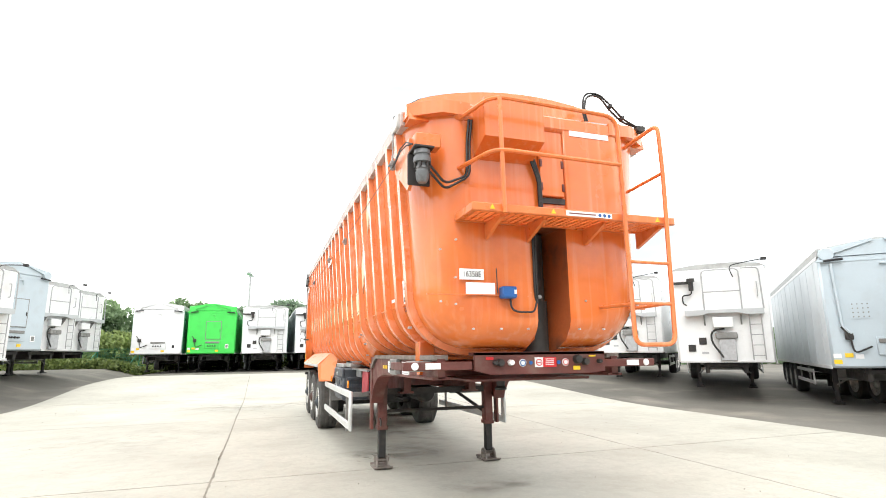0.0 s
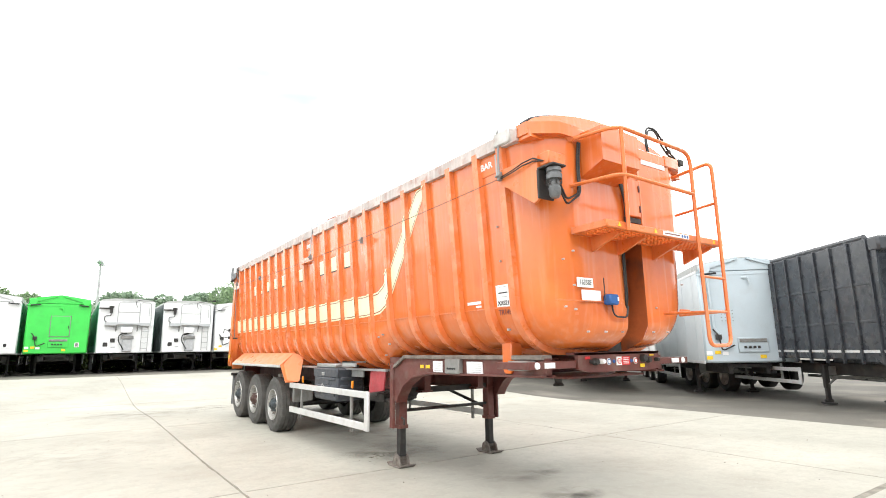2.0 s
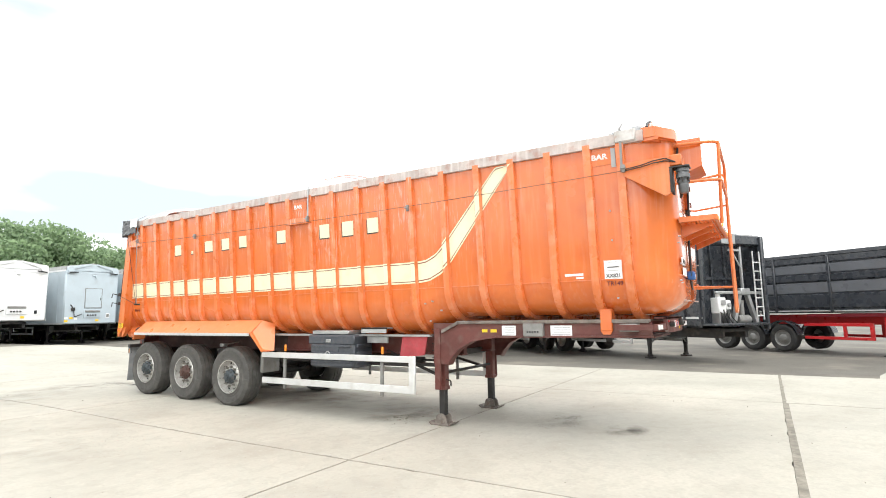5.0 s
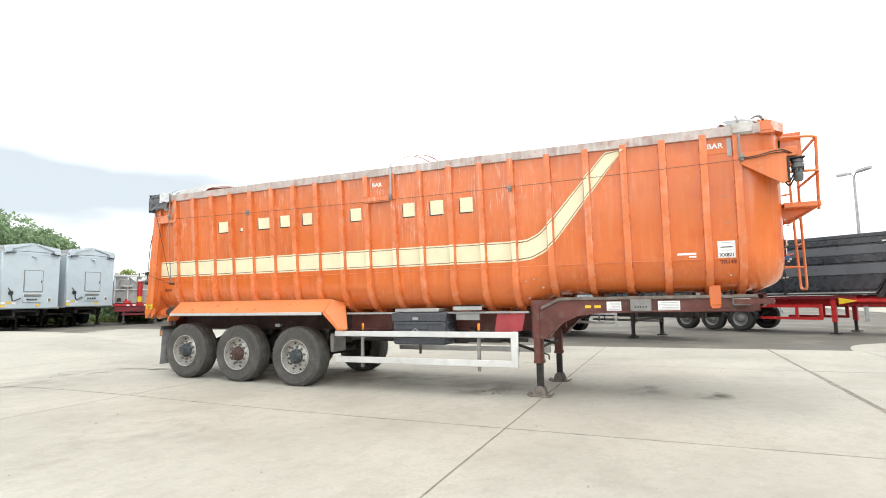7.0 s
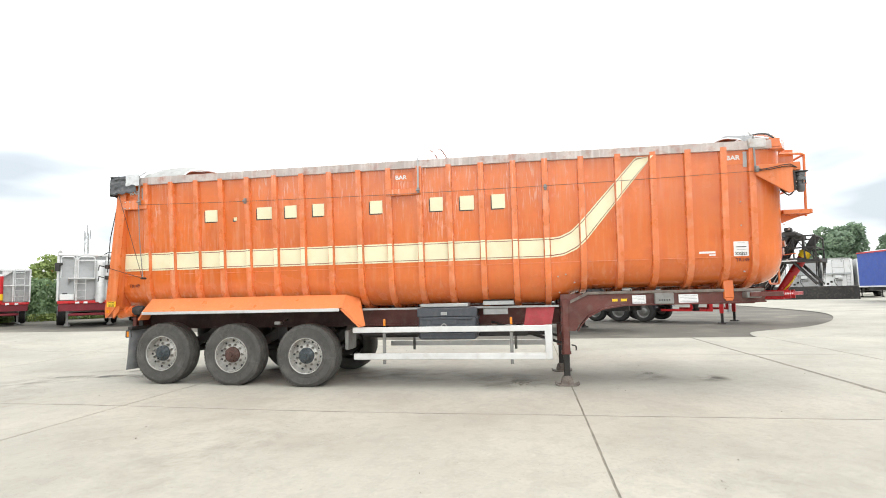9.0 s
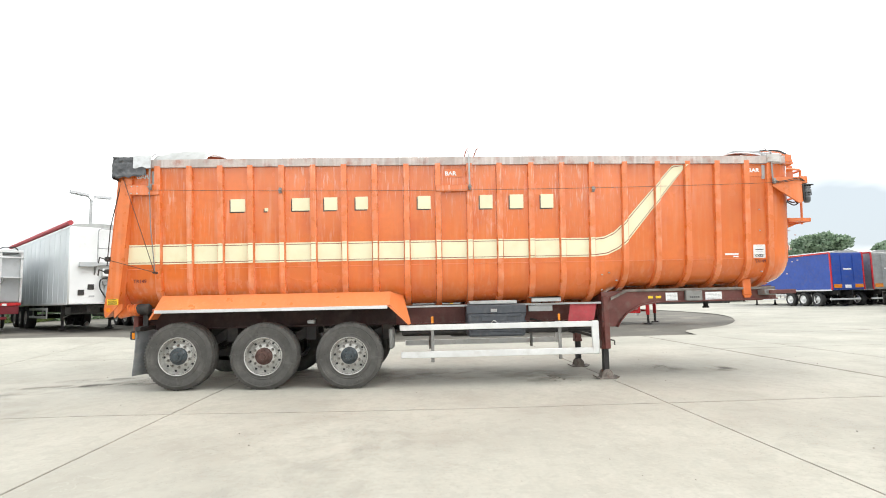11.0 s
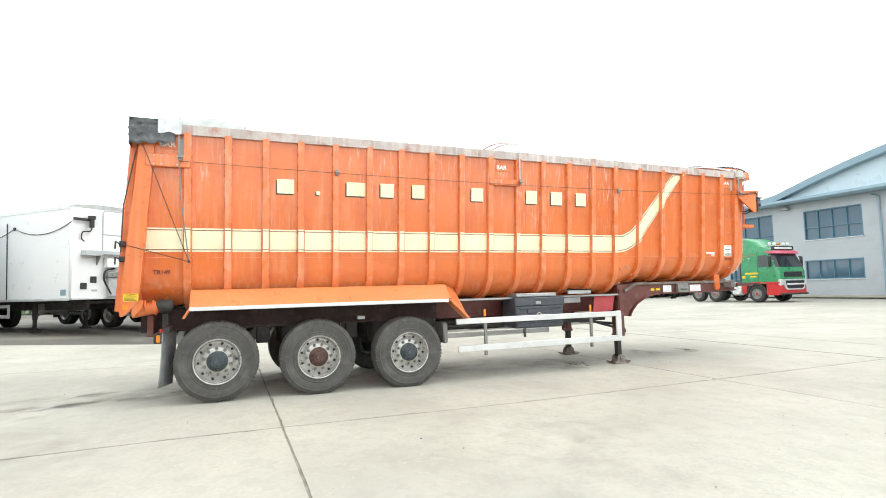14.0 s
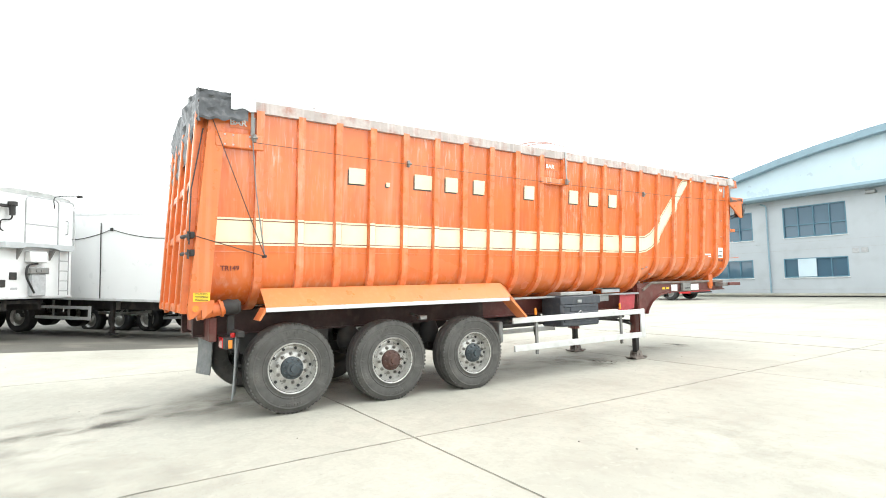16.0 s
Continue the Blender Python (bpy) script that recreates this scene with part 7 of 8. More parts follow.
rear_view((39.5, -19.05), 92.5, BLUE, "royal blue bulk trailer with red trim and amber boards")
rear_view((39.8, -22.3), 92.5, STEEL, "silver grey bulk trailer with red trim and amber boards")
tank = thing("tanker", (40.5, -25.6, ground_z(40.5, -25.6)), "white oval tank trailer with red rear lamps", "trailer", "far row of trailers", turn=92.5)
part("tank", Shape().lathe([(0, 0), (0.02, 0.75), (0.2, 0.98), (10.6, 0.98), (10.9, 0.75), (10.95, 0.0)], (0, 0, 2.12), "y", 28), WHITE, tank)
part("rear_skirt", Shape().box(-1.1, 1.1, 10.4, 10.9, 1.1, 1.5, 0.04), WHITE, tank)
for x in (-0.8, 0.8):
    part("lamp", Shape().box(x - 0.3, x + 0.3, 10.9, 10.94, 1.2, 1.4), AMBER, tank)
running_gear(tank, 11.0, 1.15, axles=(7.0, 8.3, 9.6))
for i, (x, y, mt) in enumerate(((55.75, -15.2, WHITE), (54.6, -17.8, WHITE), (53.44, -20.4, STEEL), (52.28, -23.0, WHITE), (51.1, -25.6, WHITE))):
    r = semi((x, y), -114, "pale trailer in a far row seen from the front", mt, mt, "catwalk", group="far row of fronts", seams=0, motor=False, z1=3.9)
# added black slab: stands in for the shade beneath the far fronts
solid("underside_shade", Shape().box(-7.2, 7.2, -0.2, 0.2, 0, 1.25, 0.03), SOOT, "long low black slab standing in for the shade under the far row", "wall", kind="structure").matrix_basis = pose(49.9, -15.4, ground_z(49.9, -15.4) - 0.02, 0, 0, 67)


# ---- the green lorry ----
lorry = thing("lorry_tractor", (13.95, -15.65, ground_z(13.8, -15.4)), "green and red lorry tractor unit with roof lamps", "lorry", turn=-88)


def plan(half, front, back, z, r):
    """Outline of a cab at one height, its front corners rounded."""
    pts = [(-half, back, z)]
    pts += [(-half + r - r * math.cos(a), front + r - r * math.sin(a), z) for a in [math.pi / 2 * k / 6 for k in range(7)]]
    pts += [(half - r + r * math.sin(a), front + r - r * math.cos(a), z) for a in [math.pi / 2 * k / 6 for k in range(7)]]
    return pts + [(half, back, z)]


cab = part("cab", Shape().loft([plan(w, f, 2.25, z, r) for w, f, z, r in ((1.22, 0.0, 1.05, 0.22), (1.22, 0.0, 1.7, 0.22), (1.22, 0.06, 1.95, 0.24), (1.20, 0.22, 2.35, 0.28), (1.17, 0.42, 2.82, 0.32), (1.14, 0.56, 3.05, 0.34), (1.10, 0.70, 3.16, 0.34))]), TRUCKGREEN, lorry, "glossy green sleeper cab")
part("roof_fairing", Shape().loft([plan(w, f, 2.28, z, 0.3) for w, f, z in ((1.08, 0.95, 3.12), (1.02, 1.2, 3.36), (0.98, 1.5, 3.56), (0.94, 1.8, 3.70), (0.88, 2.05, 3.77))]), TRUCKGREEN, cab)
part("windscreen", Shape().loft([[(x, y - 0.012, z) for x, y, z in plan(w, f, f + 0.34, z, r)] for w, f, z, r in ((1.205, 0.07, 1.99, 0.24), (1.19, 0.225, 2.36, 0.28), (1.165, 0.41, 2.80, 0.32))]), WINDSCREEN, cab, "dark wrap-round windscreen")
part("door_pillar", Shape().box(-1.235, -1.19, 0.52, 0.60, 2.0, 2.8, 0.01), TRUCKGREEN, cab)
part("door_pillar", Shape().box(1.19, 1.235, 0.52, 0.60, 2.0, 2.8, 0.01), TRUCKGREEN, cab)
part("sun_visor", Shape().loft([plan(1.16, f, 0.75, z, 0.3) for f, z in ((0.20, 2.76), (0.30, 2.93))]), PINKRED, cab)
part("roof_sign", Shape().box(-0.95, 0.95, 0.45, 0.55, 2.98, 3.2, 0.02), WINDSCREEN, cab)
part("sign_bar", Shape().box(-0.75, 0.75, 0.44, 0.452, 3.04, 3.13), VINYLWHITE, cab)
part("lower_panel", Shape().loft([plan(1.235, -0.04, 0.74, z, 0.26) for z in (0.42, 0.5, 1.08)]).box(-1.235, 1.235, -0.0, 2.25, 1.075, 1.17, 0.02).box(-1.235, 1.235, 1.97, 2.25, 0.5, 1.08, 0.02), RED, cab, "red bumper and lower panel")
part("grille", Shape().prism([(-0.95, 1.30), (0.95, 1.30), (0.85, 0.80), (0.70, 0.70), (-0.70, 0.70), (-0.85, 0.80)], "y", -0.09, -0.02), ALU, cab, "silver framed grille")
part("grille_mesh", Shape().prism([(-0.82, 1.22), (0.82, 1.22), (0.72, 0.86), (0.6, 0.78), (-0.6, 0.78), (-0.72, 0.86)], "y", -0.105, -0.08), INK, cab)
part("upper_grille", Shape().box(-0.78, 0.78, -0.03, -0.005, 1.42, 1.72, 0.01), INK, cab)
part("grille_bar", Shape().box(-0.72, 0.72, -0.12, -0.10, 0.98, 1.06, 0.01), VINYLWHITE, cab)
for side in (-1, 1):
    part("headlamp", Shape().box(side * 0.86, side * 1.18, -0.045, 0.1, 0.95, 1.3, 0.03), ALU, cab)
    part("side_window", Shape().prism([(0.38, 2.05), (0.55, 2.68), (1.15, 2.68), (1.15, 2.0)], "x", side * 1.215, side * 1.228), WINDSCREEN, cab)
    part("mirror", Shape().box(side * 1.3, side * 1.5, 0.3, 0.42, 2.0, 2.6, 0.04).cyl((side * 1.2, 0.36, 2.6), (side * 1.4, 0.36, 2.6), 0.02, 6), INK, cab)
    part("fuel_tank", Shape().box(side * 0.75, side * 1.2, 2.35, 3.0, 0.4, 1.0, 0.1), ALU, lorry, "bright metal fuel tank")
    part("gold_lettering", Shape().box(side * 1.222, side * 1.228, 1.2, 2.0, 1.62, 1.72).box(side * 1.222, side * 1.228, 1.3, 1.7, 1.45, 1.53).box(side * 1.222, side * 1.228, 2.0, 2.2, 1.4, 1.55), YELLOW, cab)
    part("arch", Shape().loft([[(side * 1.245, 1.35 + 0.62 * math.cos(a), 0.5 + 0.62 * math.sin(a)), (side * 0.95, 1.35 + 0.62 * math.cos(a), 0.5 + 0.62 * math.sin(a)), (side * 0.95, 1.35 + 0.52 * math.cos(a), 0.5 + 0.52 * math.sin(a)), (side * 1.245, 1.35 + 0.52 * math.cos(a), 0.5 + 0.52 * math.sin(a))] for a in [math.pi * k / 10 for k in range(11)]]), SOOT, cab)
    part("rear_guard", Shape().box(side * 0.9, side * 1.24, 3.7, 6.0, 1.0, 1.06, 0.02).box(side * 0.9, side * 1.24, 5.96, 6.02, 0.4, 1.04), SOOT, lorry)
for x in (-0.8, -0.4, 0.0, 0.4, 0.8):
    part("roof_lamp", Shape().lathe([(-0.08, 0.0), (-0.08, 0.08), (0.0, 0.09), (0.04, 0.05), (0.04, 0)], (x, 0.72, 3.34), "y", 14), VINYLWHITE if x else AMBER, cab)
part("bumper_bar", Shape().box(-1.2, 1.2, -0.07, 0.02, 0.42, 0.52, 0.03), SOOT, cab)
part("lamp_bar", Shape().cyl((-1.0, 0.78, 3.24), (1.0, 0.78, 3.24), 0.025, 6), ALU, cab)
for x in (-1.226, 1.22):
    part("door_line", Shape().box(x, x + 0.006, 1.2, 1.215, 1.15, 2.9), INK, cab)
part("chassis", Shape().box(-0.5, 0.5, 2.2, 6.2, 0.7, 0.98, 0.02), SOOT, lorry)
part("fifth_wheel", Shape().lathe([(1.02, 0), (1.02, 0.45), (1.1, 0.48), (1.12, 0.0)], (0, 4.6, 0), "z", 20), SOOT, lorry)
wheels(lorry, (1.35, 4.1, 5.35), half=1.24, z=0.5, rim=mesh_of("wheel", FAR_RIM, GREYMETAL), label="grey wheel with red hub")
for y in (1.35, 4.1, 5.35):
    for side in (-1, 1):
        part("red_hub", Shape().cyl((side * 1.25, y, 0.5), (side * 1.19, y, 0.5), 0.07, 12), REDLENS, lorry)
for side in (-1, 1):
    for y in (4.1, 5.35):
        part("rear_mudguard", Shape().loft([[(side * 1.25, y + 0.62 * math.cos(a), 0.5 + 0.6 * math.sin(a)), (side * 0.9, y + 0.62 * math.cos(a), 0.5 + 0.6 * math.sin(a)), (side * 0.9, y + 0.58 * math.cos(a), 0.5 + 0.56 * math.sin(a)), (side * 1.25, y + 0.58 * math.cos(a), 0.5 + 0.56 * math.sin(a))] for a in [math.pi * (0.1 + 0.8 * k / 8) for k in range(9)]]), SOOT, lorry)
part("air_stack", Shape().box(-0.9, -0.4, 2.35, 2.6, 1.0, 2.4, 0.05), SOOT, lorry)

# ---- office building with curved roof ----
hall = thing("office_building", (6.0, -22.0, 0.15), "grey clad office building with blue window frames and curved pale roof", "building")
ORIGIN[hall.name] = (6.0, -22.0, 0.0)
BX0, BX1 = -46.0, 24.3


def wall_with_openings(y, opens, z0, z1):
    s = Shape()
    xs = sorted({BX0, BX1, *[o[0] for o in opens], *[o[1] for o in opens]})
    for a, b in zip(xs, xs[1:]):
        cuts = sorted([(o[2], o[3]) for o in opens if o[0] <= a + 1e-6 and o[1] >= b - 1e-6])
        z = z0
        for c, d in cuts + [(z1, z1)]:
            if c > z:
                s.box(a, b, y - 0.25, y, z, c)
            z = d
    return s


UP = [(8.25, 11.8, 3.86, 5.88), (13.75, 17.3, 3.9, 5.85), (2.75, 6.3, 3.86, 5.88), (-2.75, 0.8, 3.86, 5.88), (19.5, 24.0, 3.66, 5.95)]
LOW = [(8.3, 11.9, 1.28, 2.52), (13.85, 17.4, 1.3, 2.55), (2.8, 6.4, 1.28, 2.52), (-2.7, 0.9, 1.28, 2.52), (21.6, 23.2, 0.6, 2.6)]
part("front_wall", wall_with_openings(-22.0, UP + LOW, 0.1, 6.6), CLADDING, hall)
part("side_wall", Shape().box(BX1 - 0.3, BX1, -52, -22.25, 0.1, 6.6).box(BX0, BX0 + 0.3, -52, -22.25, 0.1, 6.6).box(BX0, BX1, -52.3, -52, 0.1, 6.6), CLADDING, hall)
for z in (0.52, 3.05, 3.55, 6.1):
    part("cladding_joint", Shape().box(BX0, BX1, -22.0, -21.985, z - 0.008, z + 0.008), VINYLGREY, hall)
for a, b, c, d in UP + LOW:
    w = part("window", Shape().box(a, b, -22.05, -21.99, c, c + 0.07).box(a, b, -22.05, -21.99, d - 0.07, d).box(a, a + 0.07, -22.05, -21.992, c + 0.07, d - 0.07).box(b - 0.07, b, -22.05, -21.992, c + 0.07, d - 0.07), FRAMEBLUE, hall, "blue framed window with dark panes")
    part("pane", Shape().box(a + 0.02, b - 0.02, -22.12, -22.10, c + 0.02, d - 0.02), GLASS, w)
    for i in range(1, 4):
        x = a + (b - a) * i / 4
        part("mullion", Shape().box(x - 0.025, x + 0.025, -22.1, -22.0, c + 0.05, d - 0.05), FRAMEBLUE, w)
    if d - c > 1.5:
        part("transom", Shape().box(a + 0.05, b - 0.05, -22.1, -22.003, c + 0.78, c + 0.84), FRAMEBLUE, w)
    part("sill", Shape().box(a - 0.05, b + 0.05, -22.02, -21.93, c - 0.05, c, 0.008), ALU, w)
part("open_sash", Shape().box(10.0, 11.05, -21.98, -21.95, 1.33, 2.47, 0.01), ROOFBLUE, hall)
for x in (12.75, 1.8, -9.5):
    part("downpipe", Shape().tube(bend([(x + 0.35, -21.9, 6.3), (x, -21.9, 6.15), (x, -21.9, 0.15)], 0.15), 0.055, 8), TRIMBLUE, hall)
for x in (7.9, 7.45):
    part("wall_vent", Shape().box(x - 0.17, x + 0.17, -22.0, -21.96, 2.68, 2.98, 0.01), VINYLGREY, hall)
for x in (6.9, 18.4):
    part("flood_lamp", Shape().box(x - 0.25, x + 0.25, -21.98, -21.7, 6.1, 6.3, 0.03), STEEL, hall, "grey flood lamp under the eaves")
part("alarm_box", Shape().cyl((21.9, -22.0, 6.25), (21.9, -21.93, 6.25), 0.10, 14), DKRED, hall)
part("gutter", Shape().loft([[(x, -22.2, 6.45), (x, -21.1, 6.42), (x, -20.95, 6.55), (x, -21.0, 6.72), (x, -22.2, 6.8)] for x in (BX0, BX1 + 1.4)]), TRIMBLUE, hall, "blue-grey rounded eaves gutter")


def roof_z(x):
    return 10.13 - 0.009 * (x - 0.35) ** 2


rows = [[(x, y, max(roof_z(x), 6.75)) for y in (-21.4, -52)] for x in [BX1 + 1.5 - 2.4 * i for i in range(31)]]
part("roof", Shape().loft(rows, caps=False, around=False), ROOFBLUE, hall, "pale curved metal roof", smooth=60)
xs = [BX1 + 1.5 - 2.4 * i for i in range(31)]
part("gable_sheet", Shape().loft([[(x, -21.75, 6.7), (x, -21.75, max(roof_z(x) - 0.1, 6.72))] for x in xs], caps=False, around=False), ROOFBLUE, hall)
part("barge_board", Shape().loft([[(x, -21.78, max(roof_z(x) - 0.38, 6.5)), (x, -21.2, max(roof_z(x) - 0.38, 6.5)), (x, -21.2, max(roof_z(x) + 0.05, 6.8)), (x, -21.78, max(roof_z(x) + 0.05, 6.8))] for x in xs]), TRIMBLUE, hall, "blue-grey curved roof edge", smooth=60)
part("plinth", Shape().box(BX0, BX1, -22.0, -21.4, 0.12, 0.27, 0.02), CONCRETE, hall)


# ---- lamp posts ----
def lamp_post(x, y, h, turn, heads):
    z = ground_z(x, y)
    p = thing("lamp_post", (x, y, z), "tall grey lamp post with twin heads" if heads == 2 else "tall thin grey lamp post", "lamp post", "yard lamp posts", turn=turn)
    part("pole", Shape().loft([[(r * math.cos(a), r * math.sin(a), zz) for a in [2 * math.pi * k / 10 for k in range(10)]] for r, zz in ((0.11, 0), (0.10, 0.6), (0.06, h))]), STEEL, p)
    for s_ in (-1, 1):
        hd = part("lamp_head", Shape().loft([[(s_ * u, -w, h + 0.12 + t_), (s_ * u, w, h + 0.12 + t_), (s_ * u, w * 0.7, h + 0.24 + t_), (s_ * u, -w * 0.7, h + 0.24 + t_)] for u, w, t_ in ((0.15, 0.06, -0.02), (0.35, 0.17, 0.0), (0.85, 0.17, 0.03), (1.0, 0.08, 0.04))]), VINYLGREY, p, "flat grey lamp head")
        part("lamp_arm", Shape().tube([(0, 0, h - 0.05), (s_ * 0.2, 0, h + 0.16)], 0.03, 6), STEEL, hd)


lamp_post(-1.05, 39.4, 6.3, 84, 2)
lamp_post(18.9, 26.2, 6.1, -25, 2)
lamp_post(27.3, -4.0, 7.6, 30, 2)


mast = thing("radio_mast", (36.3, 48.7, ground_z(36.3, 48.7)), "thin grey lattice mast with aerials beyond the hedge", "mast")
for k in range(3):
    a = 2.09 * k
    part("mast_leg", Shape().cyl((0.3 * math.cos(a), 0.3 * math.sin(a), 0), (0.16 * math.cos(a), 0.16 * math.sin(a), 7.6), 0.035, 6), STEEL, mast)
for k in range(12):
    r0, r1 = 0.3 - 0.0115 * k, 0.3 - 0.0115 * (k + 1)
    part("lattice", Shape().tube([(r0 * math.cos(2.09 * j), r0 * math.sin(2.09 * j), 0.63 * k + 0.21 * j) for j in range(4)], 0.022, 5), STEEL, mast)
for x, z in ((-0.35, 7.3), (0.35, 7.5), (0.0, 7.9)):
    part("aerial", Shape().cyl((x, 0, z - 0.5), (x, 0, z + 0.4), 0.045, 6).cyl((0, 0, z - 0.2), (x, 0, z - 0.2), 0.025, 5), VINYLGREY, mast)
jib = thing("loading_arm", (28.9, 45.3, ground_z(28.9, 45.3)), "red steel loading arm on a post beyond the tippers", "loading arm")
part("post", Shape().box(-0.08, 0.08, -0.08, 0.08, 0.0, 3.3, 0.02), RED, jib)
part("arm", Shape().tube([(-0.05, 0.05, 3.2), (0.75, -0.7, 3.42)], 0.09, 8).tube([(0.75, -0.7, 3.42), (-0.1, 0.1, 3.72)], 0.06, 8), RED, jib)


# ---- planting, fence ----
def foliage(rng, centres, per, leaf):
    """Leaf cards scattered through uneven clumps; returns vertices and faces."""
    V = []
    for (cx, cy, cz, rx, ry, rz) in centres:
        d = rng.normal(size=(per, 3)); d /= np.linalg.norm(d, axis=1)[:, None]
        r = rng.uniform(0.55, 1.08, per)[:, None] ** 0.6
        V.append(np.array((cx, cy, cz)) + d * r * np.array((rx, ry, rz)))
    P = np.concatenate(V)
    n = len(P)
    a = rng.normal(size=(n, 3)); a /= np.linalg.norm(a, axis=1)[:, None]
    b = np.cross(a, rng.normal(size=(n, 3))); b /= np.linalg.norm(b, axis=1)[:, None]
    s = leaf * rng.uniform(0.6, 1.3, n)[:, None]
    quad = np.stack([P - a * s, P + b * s * 0.55, P + a * s, P - b * s * 0.55], 1).reshape(-1, 3)
    return quad, np.arange(4 * n).reshape(-1, 4)


def leaf_mesh(name, quad, faces, material):
    me = bpy.data.meshes.new(name)
    me.from_pydata(quad.tolist(), [], faces.tolist())
    me.materials.append(material)
    return me


RNG = np.random.default_rng(4)


def tree(x, y, h, w, material, label, leaf=0.16, clumps=26, per=240, group="", low=0.25):
    z = ground_z(x, y)
    t = thing("tree", (x, y, z), label, "tree", group)
    s = Shape()
    s.loft([[(r * math.cos(a) + off, r * math.sin(a), zz) for a in [2 * math.pi * k / 8 for k in range(8)]] for r, zz, off in ((0.05 * h * 0.6, 0, 0), (0.022 * h, 0.25 * h, 0.05), (0.012 * h, 0.6 * h, -0.05), (0.004 * h, 0.9 * h, 0.05))])
    trunk = part("trunk", s, BARK, t)
    for k in range(7):
        a, zz = k * 2.4, h * (0.22 + 0.07 * k)
        e = (math.cos(a) * w * 0.36, math.sin(a) * w * 0.36, zz + h * 0.17)
        part("limb", Shape().loft([[(p[0] + r * math.cos(q), p[1] + r * math.sin(q), p[2]) for q in [2 * math.pi * j / 6 for j in range(6)]] for p, r in (((0, 0, zz), 0.012 * h), ((e[0] * 0.5, e[1] * 0.5, zz + h * 0.07), 0.008 * h), (e, 0.003 * h))]), BARK, trunk)
    cs = []
    for k in range(clumps):
        zz = low + (0.93 - low) * RNG.uniform() ** 0.85
        wid = math.sin(math.pi * min(1, max(0.08, (zz - low * 0.6) / (1.06 - low * 0.6)))) ** 0.7 * w * 0.42
        a = RNG.uniform(0, 6.283)
        r = wid * RNG.uniform(0.2, 1.0)
        k_ = w * RNG.uniform(0.10, 0.19)
        cs.append((r * math.cos(a), r * math.sin(a), zz * h, k_, k_, k_ * 0.75))
    q, f = foliage(RNG, cs, per, leaf)
    part("crown", leaf_mesh("crown", q, f, material), material, t)


def hedge(name, x0, y0, x1, y1, h, d, material, label, leaf=0.13, per=150, kind="stuff", jag=0.5):
    n = max(4, int(math.hypot(x1 - x0, y1 - y0) / 0.75))
    cs = []
    for i in range(n):
        t = (i + RNG.uniform(-0.3, 0.3)) / n
        for zz in np.arange(min(0.3, h * 0.4), h, 0.6):
            top = h * (1 - jag * 0.5 + jag * noise.noise((t * n * 0.35, zz, 3.1)))
            if zz < top:
                cs.append((x0 + (x1 - x0) * t + RNG.uniform(-0.3, 0.3), y0 + (y1 - y0) * t + RNG.uniform(-d, d) * 0.4, zz, 0.75, 0.6, min(0.55, h * 0.5)))
    q, f = foliage(RNG, cs, per, leaf)
    g = np.array([ground_z(x, y) for x, y in q[:, :2]])
    q[:, 2] += g
    at = q.mean(0); at[2] = q[:, 2].min()
    ob = new(name, leaf_mesh(name, q - at, f, material))
    ob.location = at
    tagged(ob, label, "hedge" if name == "hedge" else "bushes", kind=kind)


# shrubs behind the green fence
hedge("bushes", -40, 46.5, -3, 46.5, 5.6, 3.0, LEAF, "tall mixed green shrubs behind the fence", 0.19, 210, jag=0.3)
hedge("bushes", -18, 44.5, -6, 44.5, 3.0, 2.0, LEAF_LIGHT, "paler green shrubs behind the fence", 0.16, 200)
hedge("bushes", -4, 46.5, 14, 46.0, 4.4, 3.0, LEAF, "green shrubs behind the back row", 0.19, 200)
hedge("hedge", 13, 43.5, 33, 33.5, 2.5, 0.9, LEAF, "dense green ivy hedge along the yard", 0.13, 300, jag=0.15)
hedge("bushes", 14, 46.5, 28, 41.0, 4.2, 2.5, LEAF_LIGHT, "ragged green shrubs above the hedge", 0.17, 210, jag=0.9)
hedge("bushes", 33, 33.5, 46, 22, 2.6, 1.5, LEAF, "green shrubs past the trailers", 0.17, 180)
hedge("grass", -42, 41.8, 6, 41.8, 0.75, 1.6, GRASS, "rough grass and weeds along the fence", 0.13, 210, jag=0.6)
hedge("grass", 6, 42.5, 30, 34.5, 0.45, 1.6, GRASS, "rough grass along the hedge", 0.1, 140, jag=0.6)
tree(12.6, 50.0, 8.1, 10.5, LEAF, "large spreading green tree behind the back row", group="trees behind the yard", clumps=90, per=420, leaf=0.16)
tree(18.6, 50.5, 6.7, 8.5, LEAF, "lower green tree at the end of the group", group="trees behind the yard", clumps=64, per=400, leaf=0.16)
for i, x in enumerate((-16, -10.5, -5, 0.5, 6, 11, 16)):
    tree(x + 2, 84 + 3 * math.sin(i * 2.2), (7.4 if x < 0 else 8.9) + 0.6 * math.sin(i * 3.1), 9.0, LEAF_DARK, "distant dark green tree in a line", group="far tree line", clumps=34, per=200, leaf=0.32)
for x, y, h, w in ((73.6, -34.3, 9.6, 8.5), (70, -39.5, 7.6, 8.5), (63.0, -45.0, 9.0, 9), (60, -52.5, 7.0, 9), (57, -58, 7.5, 9.5), (53, -62, 6.5, 9)):
    tree(x, y, h, w, LEAF_DARK, "distant dark green tree past the far trailers", group="trees past the apron", clumps=44, per=240, leaf=0.32)
fence = thing("fence", (-18, 42.8, 0.0), "green mesh fence with raking stays", "fence")
ORIGIN[fence.name] = (-18, 42.8, 0.0)
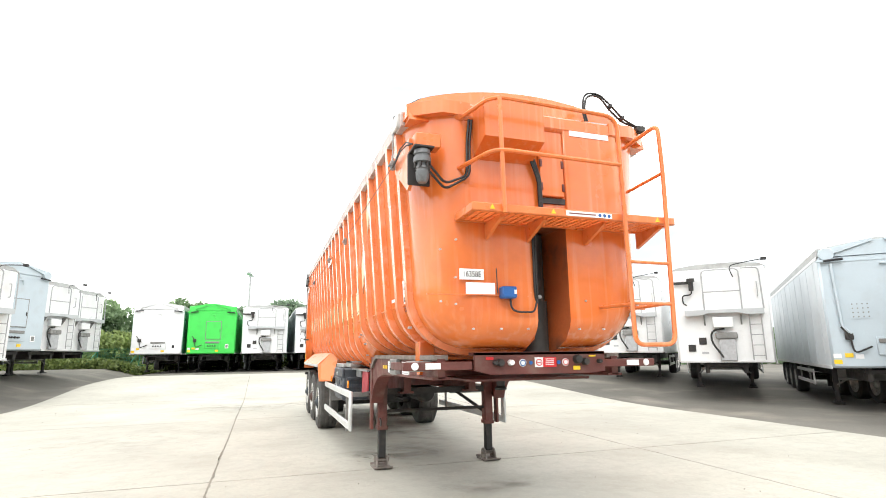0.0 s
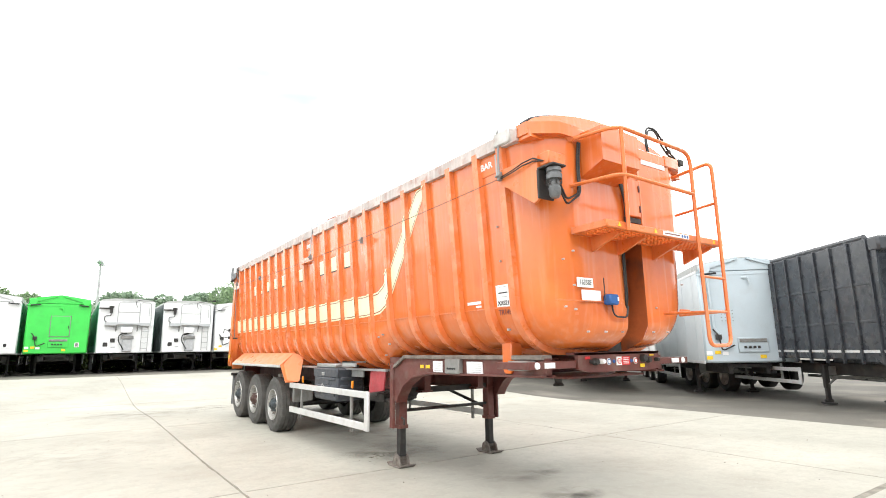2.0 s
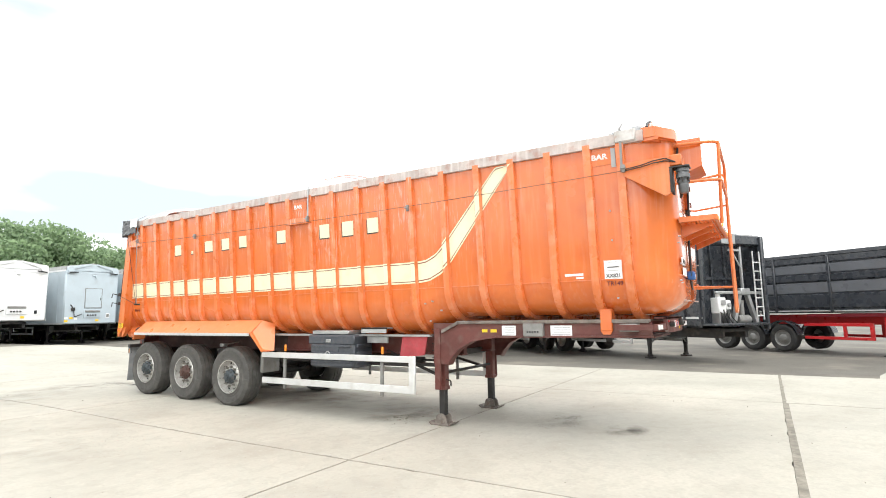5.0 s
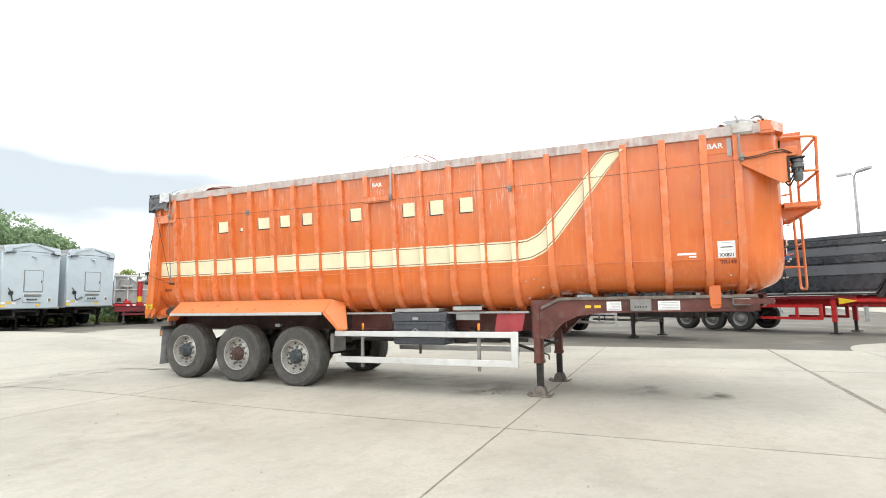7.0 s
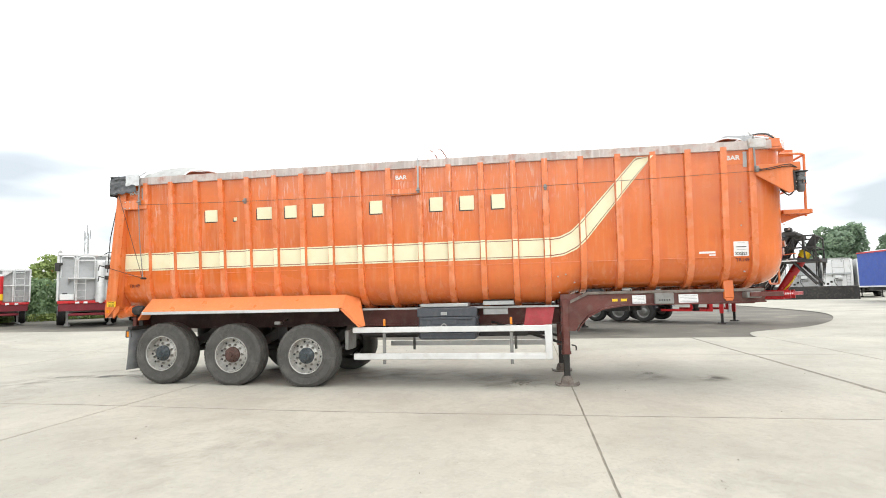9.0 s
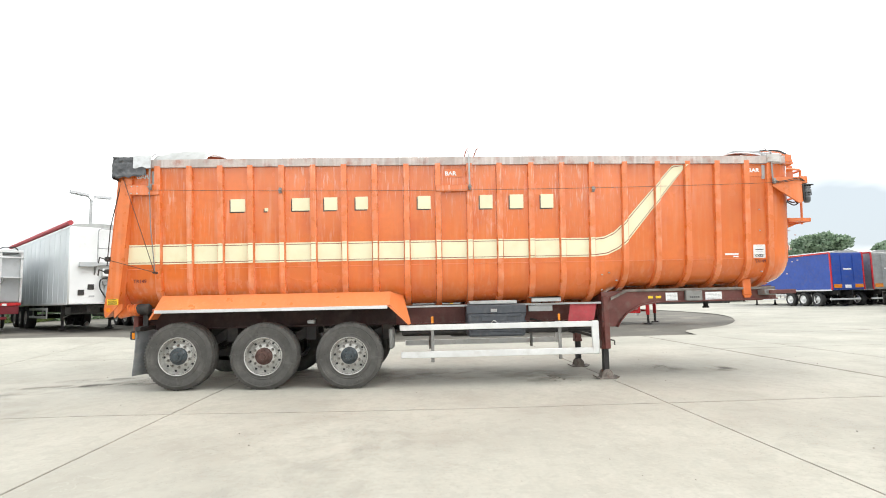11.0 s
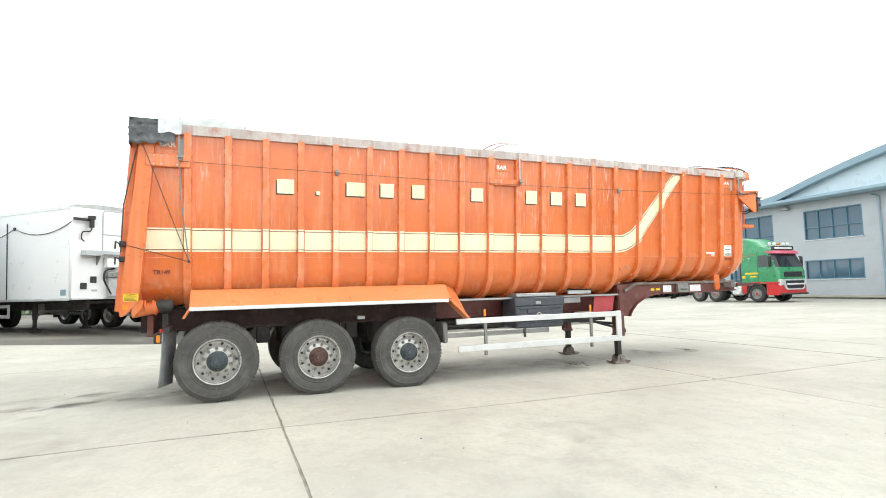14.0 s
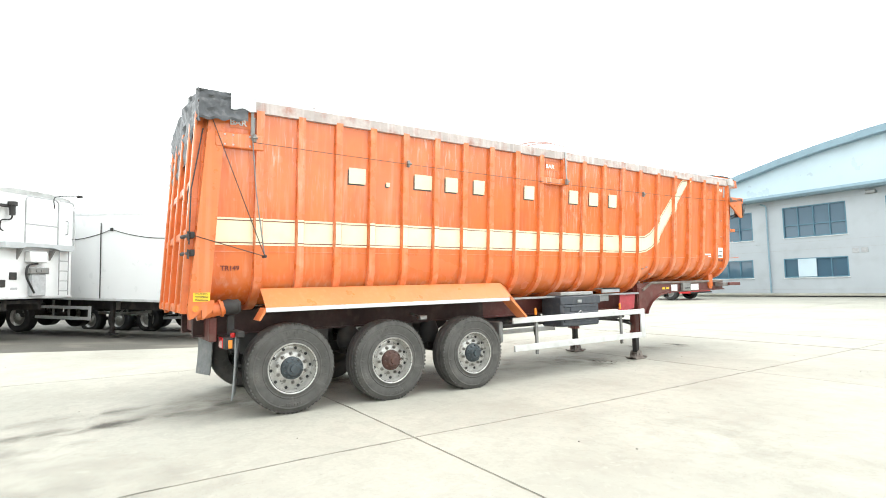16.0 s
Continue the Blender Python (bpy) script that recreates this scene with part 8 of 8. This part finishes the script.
for i in range(19):
    x = -42 + 2.6 * i
    ps = part("post", Shape().box(x - 0.03, x + 0.03, 42.77, 42.83, 0, 2.1), FENCEGREEN, fence)
    part("stay", Shape().tube([(x, 42.75, 1.9), (x - 1.0, 41.7, 0.0)], 0.035, 6), FENCEGREEN, ps)
for i in range(11):
    z = 0.12 + 0.19 * i
    part("wire", Shape().box(-42, 4.8, 42.795, 42.805, z - 0.007, z + 0.007), FENCEGREEN, fence)
s = Shape()
for i in range(468):
    x = -42 + 0.1 * i
    s.box(x - 0.004, x + 0.004, 42.79, 42.795, 0.05, 2.1)
tagged(part("upright_wires", s, FENCEGREEN, fence, smooth=0), kind="stuff")


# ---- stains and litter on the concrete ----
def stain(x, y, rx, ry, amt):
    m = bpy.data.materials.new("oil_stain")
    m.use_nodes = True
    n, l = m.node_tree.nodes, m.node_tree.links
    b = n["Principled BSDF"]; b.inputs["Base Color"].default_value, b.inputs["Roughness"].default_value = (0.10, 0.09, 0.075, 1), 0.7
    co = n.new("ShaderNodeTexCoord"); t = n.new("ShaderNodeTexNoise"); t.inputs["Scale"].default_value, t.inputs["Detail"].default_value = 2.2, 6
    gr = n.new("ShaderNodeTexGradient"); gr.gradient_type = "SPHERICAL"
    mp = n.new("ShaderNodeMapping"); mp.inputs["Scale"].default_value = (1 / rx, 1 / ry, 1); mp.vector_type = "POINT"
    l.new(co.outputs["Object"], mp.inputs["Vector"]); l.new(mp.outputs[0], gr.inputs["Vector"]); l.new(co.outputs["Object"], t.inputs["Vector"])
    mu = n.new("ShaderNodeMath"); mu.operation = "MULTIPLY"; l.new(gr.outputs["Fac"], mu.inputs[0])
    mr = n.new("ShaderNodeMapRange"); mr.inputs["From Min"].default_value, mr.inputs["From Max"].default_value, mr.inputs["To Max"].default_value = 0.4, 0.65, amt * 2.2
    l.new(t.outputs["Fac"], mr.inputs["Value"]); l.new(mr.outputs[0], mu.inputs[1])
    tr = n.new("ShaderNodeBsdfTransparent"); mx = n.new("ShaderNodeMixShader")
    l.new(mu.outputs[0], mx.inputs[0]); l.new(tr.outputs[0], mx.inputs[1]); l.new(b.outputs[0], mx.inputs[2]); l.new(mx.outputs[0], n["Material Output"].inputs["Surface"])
    s = Shape()
    k = 8
    s.v = [(rx * (2 * i / k - 1), ry * (2 * j / k - 1), ground_z(x + rx * (2 * i / k - 1), y + ry * (2 * j / k - 1)) - ground_z(x, y) + 0.006) for j in range(k + 1) for i in range(k + 1)]
    s.f = [(j * (k + 1) + i, j * (k + 1) + i + 1, (j + 1) * (k + 1) + i + 1, (j + 1) * (k + 1) + i) for j in range(k) for i in range(k)]
    ob = new("oil_stain", mesh_of("oil_stain", s, m, smooth=0))
    ob.location = (x, y, ground_z(x, y))
    tagged(ob, "dark dried oil stain on the concrete", "stain", "stains on the concrete", "stuff")


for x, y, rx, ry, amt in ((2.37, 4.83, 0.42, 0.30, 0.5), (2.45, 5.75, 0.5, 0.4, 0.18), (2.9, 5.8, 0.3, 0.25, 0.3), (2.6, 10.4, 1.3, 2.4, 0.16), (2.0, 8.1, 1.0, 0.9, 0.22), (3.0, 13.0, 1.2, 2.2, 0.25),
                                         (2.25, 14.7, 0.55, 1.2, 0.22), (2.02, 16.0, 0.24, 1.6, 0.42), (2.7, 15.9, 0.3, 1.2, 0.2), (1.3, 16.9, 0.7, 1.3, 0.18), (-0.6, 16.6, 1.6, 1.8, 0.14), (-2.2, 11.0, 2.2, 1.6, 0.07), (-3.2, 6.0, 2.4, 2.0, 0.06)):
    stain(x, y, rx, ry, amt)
s = Shape()
rr = random.Random(7)
for k in range(26):
    x, y, a = 1.75 + rr.gauss(0, 0.16), 8.0 + rr.gauss(0, 0.12), rr.uniform(0, 3.1)
    s.cyl((x, y, ground_z(x, y) + 0.008), (x + 0.04 * math.cos(a), y + 0.04 * math.sin(a), ground_z(x, y) + 0.01), 0.003, 4)
solid("twigs", s, BARK, "scatter of small dry twigs and crumbs", "litter", kind="stuff")
s = Shape()
for k in range(160):
    x, y = rr.uniform(-7, 8), rr.uniform(2, 20)
    d = rr.uniform(0.003, 0.008)
    s.box(x - d, x + d, y - d * 0.7, y + d * 0.7, ground_z(x, y), ground_z(x, y) + d, d * 0.3)
solid("grit", s, SEAL, "loose grit scattered on the concrete", "litter", kind="stuff")
